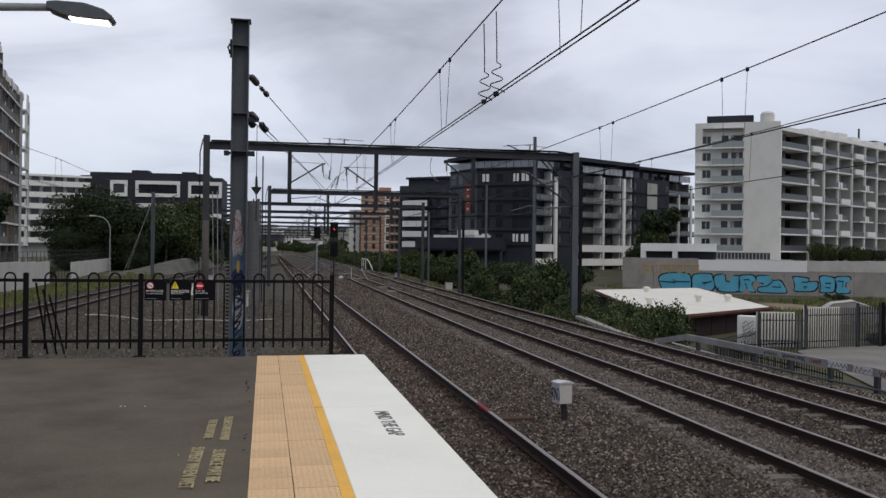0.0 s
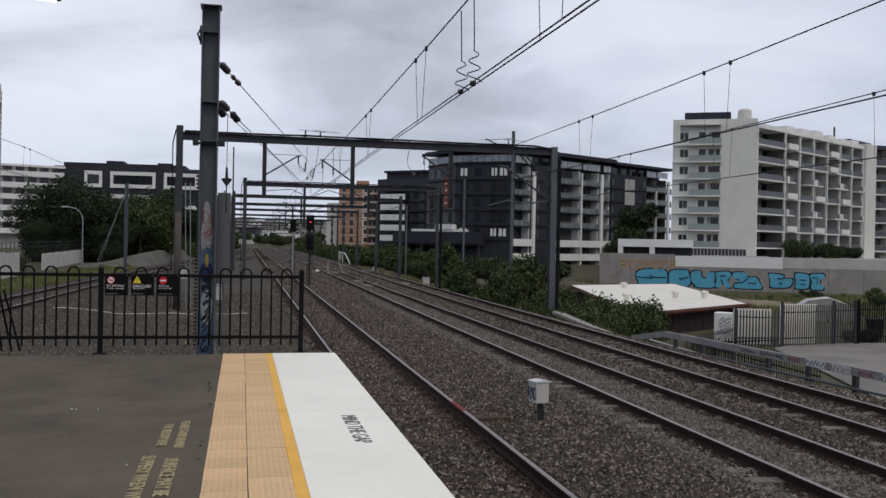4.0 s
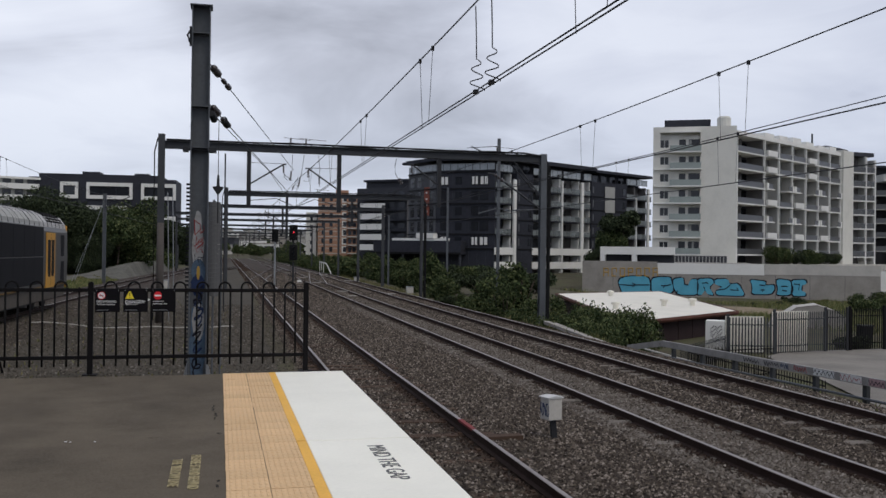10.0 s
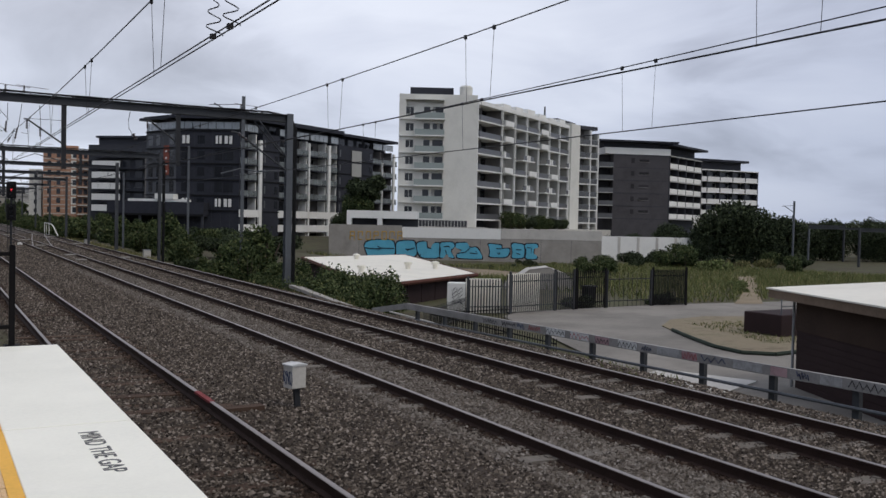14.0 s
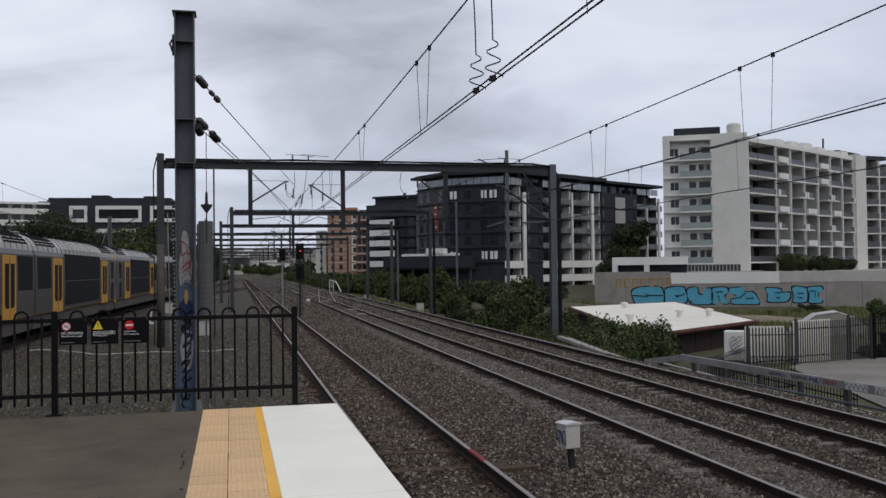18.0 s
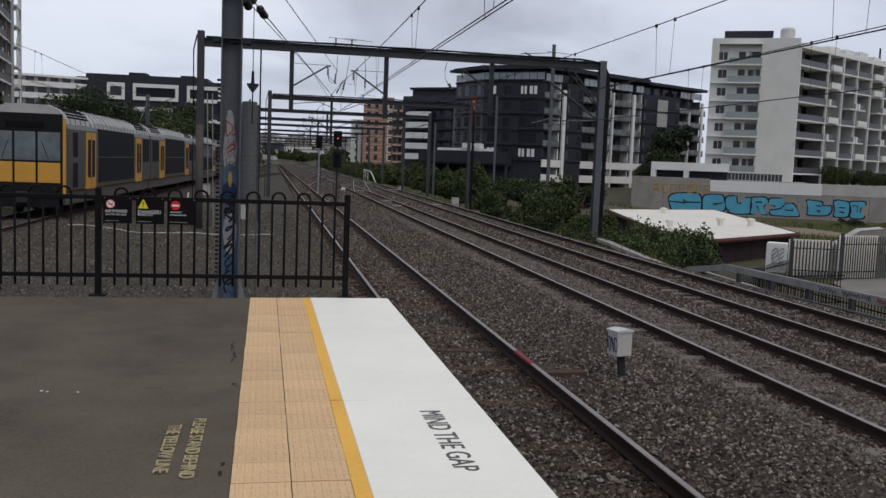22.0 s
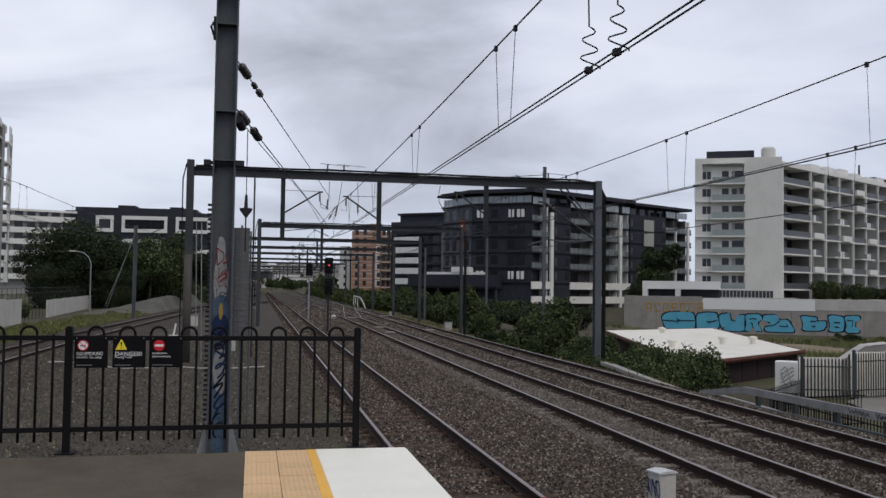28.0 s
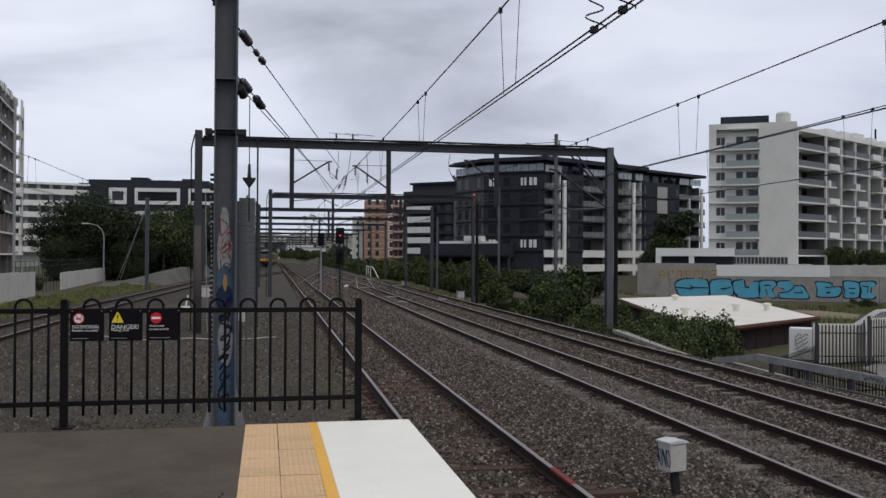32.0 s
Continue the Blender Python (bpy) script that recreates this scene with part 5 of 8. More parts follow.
def white_apartments():
    b = root("apartment_building", "tall white apartment block with stacked balconies", "building")
    A, Bc, C = (72.2, 131.2), (84.2, 124.6), (126.2, 149.8)
    m, w = face(A, Bc)
    ztop, fh = 23.7, 2.91
    z0 = 1.98
    rng = random.Random(8)
    wall_part("wall", "cream_wall", b, m, (0, w, 0.9, 16, -1.5, ztop - 0.96), (0.0, 1.2, 0, 0.9, -1.5, ztop - 0.96), (w * 0.57, w, 0, 0.9, -1.5, ztop), (0, w * 0.57, 0, 16, ztop - 0.95, ztop), label="cream rendered end wall")
    for k in range(7):
        z = z0 + fh * k
        wall_part("spandrel", "cream_wall", b, m, (1.2, w * 0.21, 0.1, 0.9, z - 0.85, z + 0.75), (2.55, w * 0.21, 0.1, 0.9, z + 0.75, z + fh - 0.85))
        wall_part("ledge", "white_wall", b, m, (0.1, w * 0.21, -0.35, 0.1, z - 0.20, z - 0.05))
        wall_part("window", "glass_dark", b, m, (1.2, 2.55, 0.50, 0.56, z + 0.75, z + fh - 0.85))
        wall_part("window_bar", "cream_wall", b, m, (1.84, 1.92, 0.46, 0.50, z + 0.75, z + fh - 0.85))
        if rng.random() < 0.6:
            wall_part("blind", "shade_wall", b, m, (1.25, rng.choice((1.82, 2.5)), 0.57, 0.60, z + 1.2, z + fh - 0.86), label="half-drawn blind")
        wall_part("balcony_slab", "white_wall", b, m, (w * 0.20, w * 0.585, -1.0, 0.9, z - 0.22, z))
        wall_part("balustrade", "glass_green", b, m, (w * 0.205, w * 0.58, -0.98, -0.94, z, z + 1.0), (w * 0.205, w * 0.205 + 0.05, -0.93, 0.0, z, z + 1.0), label="frosted green glass front")
        wall_part("pier", "cream_wall", b, m, (w * 0.21, w * 0.315, 0.3, 0.9, z, z + fh - 0.22), (w * 0.395, w * 0.43, 0.5, 0.9, z, z + fh - 0.22))
        for a, c in ((0.315, 0.395), (0.43, 0.565)):
            wall_part("window", "glass_dark", b, m, (w * a, w * c, 0.80, 0.893, z + 0.05, z + fh - 0.75))
            wall_part("lintel", "cream_wall", b, m, (w * a, w * c, 0.5, 0.893, z + fh - 0.75, z + fh - 0.22))
        if rng.random() < 0.6:
            a = w * rng.uniform(0.43, 0.50)
            wall_part("curtain", "shade_wall", b, m, (a, a + rng.uniform(0.3, 0.8), 0.74, 0.79, z + 0.05, z + fh - 0.8))
    wall_part("awning", "white_wall", b, m, (w * 0.20, w * 0.57, -0.8, 0.0, ztop - 1.05, ztop - 0.85))
    wall_part("roof_plant", "dark_wall", b, m, (1.8, 9.5, 3, 9, ztop, ztop + 1.6), label="dark roof plant enclosure")
    bm = B()
    tube(bm, [m @ Vector((w - 2.0, 2.4, ztop - 0.3)), m @ Vector((w - 2.0, 2.4, ztop + 1.6)), m @ Vector((w - 2.0, 2.4, ztop + 1.9))], [1.15, 1.15, 0.9], 14)
    part("roof_tank", bm, "cream_wall", b, "round pale roof tank")
    m2, w2 = face(Bc, C)
    bm = B()
    block(bm, m2, 0.3, w2, 3.9, 13, -1.5, ztop - 0.6)
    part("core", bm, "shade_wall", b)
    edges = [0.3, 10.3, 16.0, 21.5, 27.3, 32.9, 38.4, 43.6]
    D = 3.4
    # back walls coloured darker for the shade deep in the balconies
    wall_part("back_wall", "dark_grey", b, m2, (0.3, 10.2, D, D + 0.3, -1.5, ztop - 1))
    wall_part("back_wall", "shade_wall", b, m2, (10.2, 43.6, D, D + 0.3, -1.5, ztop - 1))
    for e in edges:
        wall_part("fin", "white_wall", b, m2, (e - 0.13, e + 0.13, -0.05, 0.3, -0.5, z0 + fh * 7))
        # same fin behind its white edge, toned down as recess shade
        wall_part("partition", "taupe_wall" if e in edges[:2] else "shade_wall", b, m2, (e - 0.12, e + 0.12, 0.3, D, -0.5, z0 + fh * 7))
    for k in range(8):
        z = z0 + fh * k
        wall_part("floor_slab", "white_wall", b, m2, (0.3, 10.2, -0.08, D, z - 0.13, z + 0.10))
        if k not in (2, 4):
            wall_part("floor_slab", "white_wall", b, m2, (10.2, 43.6, -0.07, D, z - 0.14, z + 0.11))
    for k in range(7):
        z = z0 + fh * k
        # corner flats with grey glass and open dark rooms
        wall_part("balustrade", "glass_grey", b, m2, (0.45, 10.1, 0.02, 0.06, z + 0.12, z + 1.05))
        wall_part("glass_door", "glass_dark", b, m2, (0.6, 5.2, D - 0.1, D - 0.01, z + 0.12, z + 2.6), (6.1, 10.0, D - 0.1, D - 0.01, z + 0.12, z + 2.4))
        # pier's tone lowered for shade inside the corner recess
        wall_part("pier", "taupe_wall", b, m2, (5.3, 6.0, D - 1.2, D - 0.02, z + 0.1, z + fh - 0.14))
        if rng.random() < 0.7:
            x = rng.uniform(1.5, 7.5)
            wall_part("balcony_table", "dark_grey", b, m2, (x, x + 0.9, 1.0, 1.7, z + 0.72, z + 0.78), (x + 0.4, x + 0.5, 1.3, 1.4, z + 0.1, z + 0.72))
        for i in range(1, 7):
            a, c = edges[i] + 0.14, edges[i + 1] - 0.14
            wd = c - a
            wall_part("glass_door", "glass_dark", b, m2, (a + 0.04 * wd, a + 0.56 * wd, D - 0.1, D - 0.01, z + 0.12, z + 2.5))
            # blade in grey: recess shade put into the colour
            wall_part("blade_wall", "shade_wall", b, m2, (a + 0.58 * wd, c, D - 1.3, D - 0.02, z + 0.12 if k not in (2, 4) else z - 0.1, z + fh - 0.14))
            if k in (2, 4):
                # small projecting mezzanine balcony, an upright and a floor
                s = a if i % 2 else a + 0.45 * wd
                wall_part("mezzanine_floor", "white_wall", b, m2, (s, s + 0.55 * wd, -0.45, D - 1.4, z - 0.1, z + 0.12))
                wall_part("mezzanine_front", "white_wall", b, m2, (s + (0.0 if i % 2 else 0.42 * wd), s + (0.13 * wd if i % 2 else 0.55 * wd), -0.45, -0.2, z + 0.12, z + 1.1))
                wall_part("balustrade", "glass_grey", b, m2, (s + 0.14 * wd, s + 0.42 * wd, -0.42, -0.38, z + 0.12, z + 1.0))
            else:
                wall_part("balustrade", "glass_grey", b, m2, (a, c, 0.02, 0.06, z + 0.12, z + 1.0))
                if k in (1, 3) and i % 2 == 1 or k in (5, 6) and i % 3 == 1 or k == 0 and i in (1, 4):
                    wall_part("balcony_box", "white_wall", b, m2, (a + 0.05 * wd, a + 0.72 * wd, -0.5, -0.08, z + 0.05, z + 1.05), label="projecting white balcony front")
    wall_part("parapet", "white_wall", b, m2, (0.2, 43.6, -0.05, 2.8, ztop - 1.4, ztop - 0.75))
    for i in range(1, 7):
        a, c = edges[i], edges[i + 1]
        wall_part("roof_hatch", "white_wall", b, m2, (a + 0.9, c - 1.4, 0.4, 3, ztop - 0.75, ztop + rng.uniform(-0.3, 0.35)))
        if i % 2:
            wall_part("roof_unit", "shade_wall", b, m2, (c - 1.3, c - 0.3, 0.9, 2.4, ztop - 0.75, ztop - 0.2))
    wall_part("roof_mast", "dark_steel", b, m2, (w2 * 0.66, w2 * 0.66 + 0.25, 1, 1.25, ztop - 0.3, ztop + 2.0))
    wall_part("end_wall", "cream_wall", b, m2, (43.75, w2, -0.5, 8, -1.5, ztop - 0.3), label="cream blank stair wall")
    wall_part("roof_cap", "dark_grey", b, m2, (40.5, w2 + 2, 1.5, 8, ztop - 0.3, ztop + 0.5))
    m3, w3 = face(C, (132.5, 150.6))
    balcony_bay(b, m3, 0.3, w3 * 0.62, [z0 + fh * k for k in range(7)], ztop - 1.0, 1.8, "glass_grey", slab="white_wall", seed=71)
    balcony_bay(b, m3, w3 * 0.66, w3, [z0 + fh * k for k in range(7)], ztop - 1.6, 1.8, "glass_grey", slab="white_wall", seed=72)
    wall_part("fin", "white_wall", b, m3, (w3 * 0.62, w3 * 0.66, -0.1, 2, -1.5, ztop - 1.0), (w3, w3 + 0.3, -0.1, 2, -1.5, ztop - 1.6))
    wall_part("roof_cap", "dark_grey", b, m3, (0.3, w3, 0.2, 8, ztop - 0.9, ztop - 0.1))
    # podium
    wall_part("podium", "concrete_pale", b, m, (-10, w + 2, -6, 2, -3.2, 0.6))
    wall_part("podium_fence", "dark_grey", b, m, (-8, w - 1.5, -2.2, -2.0, 0.6, 1.7))
    for i in range(36):
        x = -8 + (w + 6.5) * i / 36
        wall_part("fence_paling", "shade_wall", b, m, (x, x + 0.12, -2.26, -2.2, 0.6, 1.75))
    wall_part("podium", "concrete_pale", b, m2, (-1, w2 + 12, -4, 3, -3.2, 0.4))
    return b


white_apartments()


def dark_apartments():
    b = root("apartment_building", "charcoal apartment block with white framed balconies", "building")
    P1, P2, P3, P4 = (38.6, 176.0), (42.2, 166.4), (52.4, 159.2), (99.0, 186.5)
    ztop, fh = 19.9, 3.0
    m1, w1 = face(P1, P2)
    m2, w2 = face(P2, P3)
    m3, w3 = face(P3, P4)
    floors = [2.6, 5.5, 8.5, 11.6, 14.6]
    for m, w, skin in ((m1, w1, "grey_cladding"), (m2, w2, "dark_wall")):
        wall_part("wall", skin, b, m, (0, w, 0, 12, -3.5, 18.2), label="charcoal cladding" if skin == "dark_wall" else "greyer panel cladding")
        for z in floors + [17.9]:
            wall_part("band", "black", b, m, (-0.05, w + 0.05, -0.22, 0.0, z - 0.14, z + 0.10))
        n = 7
        for i in range(1, n):
            wall_part("panel_joint", "dark_grey", b, m, (w * i / n - 0.03, w * i / n + 0.03, -0.02, 0.0, -3.0, 17.8))
        pane_row(b, m, 0, w, 8, -0.03, 18.25, 19.5, "glass_sky")
        wall_part("penthouse", "dark_grey", b, m, (0.2, w, 2.2, 11, 18.2, 20.2))
        for i in range(4):
            wall_part("penthouse_window", "glass_dark", b, m, (w * (0.08 + 0.23 * i), w * (0.25 + 0.23 * i), 2.1, 2.19, 18.3, 19.9))
        wall_part("roof_edge", "dark_wall", b, m, (-1.3, w + 0.9, -0.9, 11, 20.15, 20.65), (-0.7, w + 0.5, -0.3, 10, 20.65, 20.95))
    # windows of the front: white blinds on two storeys, dark panes between
    pairs = [(1.15, 2.65), (7.75, 9.0), (9.5, 11.1)]
    for k, z in enumerate([3.3] + [z + 0.75 for z in floors[1:]]):
        for i, (a, c) in enumerate(pairs):
            blind = k in (0, 4)
            mid = (a + c) / 2
            wall_part("window_frame", "black", b, m2, (a - 0.1, c + 0.1, -0.05, -0.004, z - 0.1, z + 1.75))
            for q0, q1 in ((a, mid - 0.08), (mid + 0.08, c)):
                wall_part("window", "glass_dark", b, m2, (q0, q1, -0.09, -0.052, z, z + 1.65))
                if blind:
                    wall_part("blind", "white_wall", b, m2, (q0 + 0.04, q1 - 0.04, -0.11, -0.092, z + 0.05, z + 1.6), label="drawn white blind")
        wall_part("window", "glass_dark", b, m2, (4.2, 5.6, -0.05, -0.005, z, z + 1.6))
        for a in (0.08, 0.34, 0.78):
            wall_part("window", "glass_dark", b, m1, (w1 * a, w1 * (a + 0.14), -0.05, -0.005, z - 0.2, z + 1.8))
    wall_part("banner", "orange_banner", b, m1, (w1 * 0.60, w1 * 0.78, -0.14, -0.08, 9.3, 15.1), label="hanging orange banner")
    for i in range(4):
        wall_part("banner_print", "white_wall", b, m1, (w1 * 0.66, w1 * 0.72, -0.155, -0.141, 9.9 + 1.3 * i, 10.2 + 1.3 * i))
    # long face
    wall_part("core", "dark_wall", b, m3, (0, w3, 2.5, 14, -3.5, 18.0))
    levels = [-1.25, 1.6, 5.5, 8.7, 11.7, 14.7]
    for i, (u0, u1, wh) in enumerate(((0.15, 5.0, (0, 1)), (11.45, 20.75, (0, 1)), (21.35, 27.3, (0, 1)), (28.55, 31.15, (0, 1)), (44.7, 48.5, ()), (48.9, 53.2, ()))):
        # last two bays: side walls in taupe to paint their shade
        balcony_bay(b, m3, u0, u1, levels, 17.7, white=wh, seed=20 + i, side="white_wall" if wh else "taupe_wall")
        pane_row(b, m3, u0, u1, max(2, round((u1 - u0) / 1.5)), -0.2, 18.0, 19.3, "glass_sky")
    for u0, u1, z1 in ((5.4, 6.2, 16.6), (20.85, 21.2, 17.3), (27.6, 28.4, 17.4), (53.3, 54.0, 17.4), (48.55, 48.8, 15.0)):
        wall_part("white_fin", "white_wall", b, m3, (u0, u1, -0.35, 0.1, -3.2, z1), label="tall white blade wall")
    for u0, u1 in ((6.32, 11.4), (31.2, 44.65)):
        wall_part("tower", "dark_wall", b, m3, (u0, u1, -0.25, 2.4, -3.5, 17.9))
        for z in floors:
            wall_part("band", "black", b, m3, (u0 + 0.01, u1 - 0.01, -0.36, -0.25, z - 0.12, z + 0.1))
            wall_part("slot_window", "glass_grey", b, m3, (u0 + 0.45, u0 + 0.85, -0.3, -0.255, z + 0.7, z + 2.2))
            wall_part("slot_window", "glass_dark", b, m3, (u1 - 1.5, u1 - 0.5, -0.3, -0.255, z + 0.7, z + 2.2))
    wall_part("white_panel", "shade_wall", b, m3, (36.1, 39.8, -0.42, -0.37, 14.5, 17.0), (36.1, 39.8, -0.42, -0.37, 11.2, 14.1), label="pale cladding panel")
    wall_part("end_balcony", "glass_pale", b, m3, *[(54.1, w3 + 1.5, 0.2, 0.26, z, z + 1.05) for z in levels[1:]])
    wall_part("end_slab", "dark_wall", b, m3, *[(54.0, w3 + 1.5, 0.1, 2.4, z - 0.22, z) for z in levels])
    wall_part("attic_wall", "dark_grey", b, m3, (0, w3 - 1, 2.0, 12, 18.0, 20.1))
    for i in range(16):
        wall_part("attic_window", "glass_dark", b, m3, (w3 * i / 16 + 0.5, w3 * (i + 0.6) / 16 + 0.5, 1.92, 1.99, 18.2, 19.8))
    wall_part("roof_edge", "dark_wall", b, m3, (-0.8, w3 * 0.6, -0.9, 12, 20.15, 20.95), (w3 * 0.6, w3 + 0.6, -0.7, 12, 19.9, 20.5))
    # low dark entrance block
    m4, w4 = face((30.5, 172.0), (46.0, 160.5))
    wall_part("annex", "dark_wall", b, m4, (0, w4, 0, 9, 1.4, 4.1))
    wall_part("annex_band", "black", b, m4, (0, w4, -0.1, 0.0, 1.4, 1.8))
    wall_part("annex_roof", "white_wall", b, m4, (4, w4 * 0.82, 0.5, 8, 4.1, 4.6), (9.5, 13.2, 0.2, 6, 4.6, 5.6))
    for x in (0.3, w4 * 0.33, w4 * 0.66, w4 - 0.5):
        wall_part("column", "dark_grey", b, m4, (x, x + 0.4, 0.1, 0.5, -3.5, 1.4))
    wall_part("undercroft", "black", b, m4, (0.2, w4, 4, 4.3, -3.5, 1.4))


dark_apartments()


def brick_apartments():
    b = root("apartment_building", "orange brick apartment building with pale window bands", "building")
    m, w = face((31.0, 285.2), (45.8, 283.3))
    wall_part("wall", "brick_far", b, m, (0, w * 0.62, 0, 14, -2, 19.3), (w * 0.38, w * 0.66, 2, 14, 19.3, 22.0), (w * 0.62, w, 1.0, 14, -2, 19.3))
    for k in range(7):
        z = 1.2 + 2.75 * k
        wall_part("band", "concrete_pale", b, m, (-0.1, w * 0.5, -0.1, 0, z - 0.12, z + 0.1))
        wall_part("slab", "concrete_pale", b, m, (w * 0.64, w * 1.0, -0.4, 1.0, z - 0.2, z + 0.15))
        wall_part("cream_panel", "cream_wall", b, m, (w * 0.52, w * 0.62, -0.08, 0, z + 0.1, z + 2.4))
        wall_part("brick_band", "concrete_pale", b, m, (0.2, w * 0.5, -0.06, 0, z + 1.55, z + 1.75))
        for a in (0.08, 0.25, 0.55, 0.66, 0.76, 0.88):
            wall_part("window", "glass_dark", b, m, (w * a, w * (a + 0.07), -0.12 if a < 0.6 else 0.9, 0.06 if a < 0.6 else 1.02, z + 0.5, z + 2.1))
    m0, w0 = face((27.6, 290.0), (31.0, 289.5))
    wall_part("side_block", "cream_wall", b, m0, (0, w0, 0, 10, -2, 14.6))
    for k in range(5):
        wall_part("window", "glass_dark", b, m0, (w0 * 0.4, w0 * 0.65, -0.05, 0.03, 1.5 + 2.6 * k, 2.6 + 2.6 * k))
    g = root("apartment_building", "dark grey apartment building with white balcony bands", "building")
    m, w = face((38.5, 255.0), (54.4, 241.2))
    wall_part("wall", "dark_grey", g, m, (0, w, 1.5, 14, -2, 20.5), (w * 0.12, w, 2.5, 12, 20.5, 22.6))
    wall_part("roof_edge", "dark_wall", g, m, (w * 0.1, w + 0.4, 1.6, 13, 22.4, 23.0))
    for k in range(6):
        z = 2.0 + 3.0 * k
        if k < 5:
            wall_part("balcony_band", "white_wall", g, m, (w * 0.10, w * 0.50, -0.2, 0.0, z + 0.3, z + 2.0))
        wall_part("slab", "dark_wall", g, m, (w * 0.12, w, 0, 1.5, z - 0.2, z + 0.1))
        for a in (0.02, 0.16, 0.34, 0.5, 0.68, 0.84):
            wall_part("window", "glass_dark", g, m, (w * a, w * (a + 0.1), 1.4, 1.52, z + 0.5, z + 2.3))
    wall_part("blade_wall", "taupe_wall", g, m, (w * 0.86, w * 0.89, -0.4, 1.5, 3, 18.5))


brick_apartments()


def left_buildings():
    b = root("apartment_building", "white apartment building with long balcony bands", "building")
    m, w = face((-62.0, 223.0), (-43.0, 229.5))
    wall_part("wall", "shade_wall", b, m, (0, w, 1.6, 14, -2, 18.6))
    for k in range(6):
        z = 2.4 + 2.8 * k
        wall_part("balcony_band", "white_wall", b, m, (0, w * (0.98 if k % 2 else 0.9), -0.2, 1.6, z - 0.25, z + 1.05))
        for i in range(7):
            wall_part("window", "glass_dark", b, m, (w * (0.03 + 0.137 * i), w * (0.03 + 0.137 * i) + 1.9, 1.5, 1.62, z + 0.7, z + 2.5))
    wall_part("roof_edge", "white_wall", b, m, (0, w * 1.0, 0.6, 12, 18.6, 19.1))
    d = root("apartment_building", "black clad building with big white window frames", "building")
    m, w = face((-46.0, 230.5), (-11.0, 228.5))
    wall_part("wall", "dark_wall", d, m, (0, w, 0, 14, -2, 19.4), (w * 0.06, w * 0.9, 1, 12, 19.4, 20.4))
    wall_part("roof_plant", "dark_wall", d, m, (w * 0.34, w * 0.46, 3, 8, 20.4, 21.2), (w * 0.7, w * 0.8, 3, 8, 20.4, 21.0))
    for z0 in (14.2, 6.0):
        for a, c in ((0.21, 0.33), (0.387, 0.70), (0.76, 1.0)):
            x0, x1 = w * a, w * c
            wall_part("window_frame", "white_wall", d, m, (x0, x1, -0.5, 0, z0, z0 + 0.9), (x0, x1, -0.5, 0, z0 + 3.2, z0 + 4.1), (x0, x0 + 0.7, -0.5, 0, z0 + 0.9, z0 + 3.2), (x1 - 0.7, x1, -0.5, 0, z0 + 0.9, z0 + 3.2))
            n = max(2, int((x1 - x0) / 3))
            for i in range(n):
                wall_part("window", "glass_dark", d, m, (x0 + 0.8 + (x1 - x0 - 1.6) * i / n, x0 + 0.7 + (x1 - x0 - 1.6) * (i + 1) / n, -0.1, 0.02, z0 + 0.9, z0 + 3.2))
    wall_part("white_band", "white_wall", d, m, (w * 0.387, w * 0.66, -0.4, 0, 11.4, 12.5))


left_buildings()


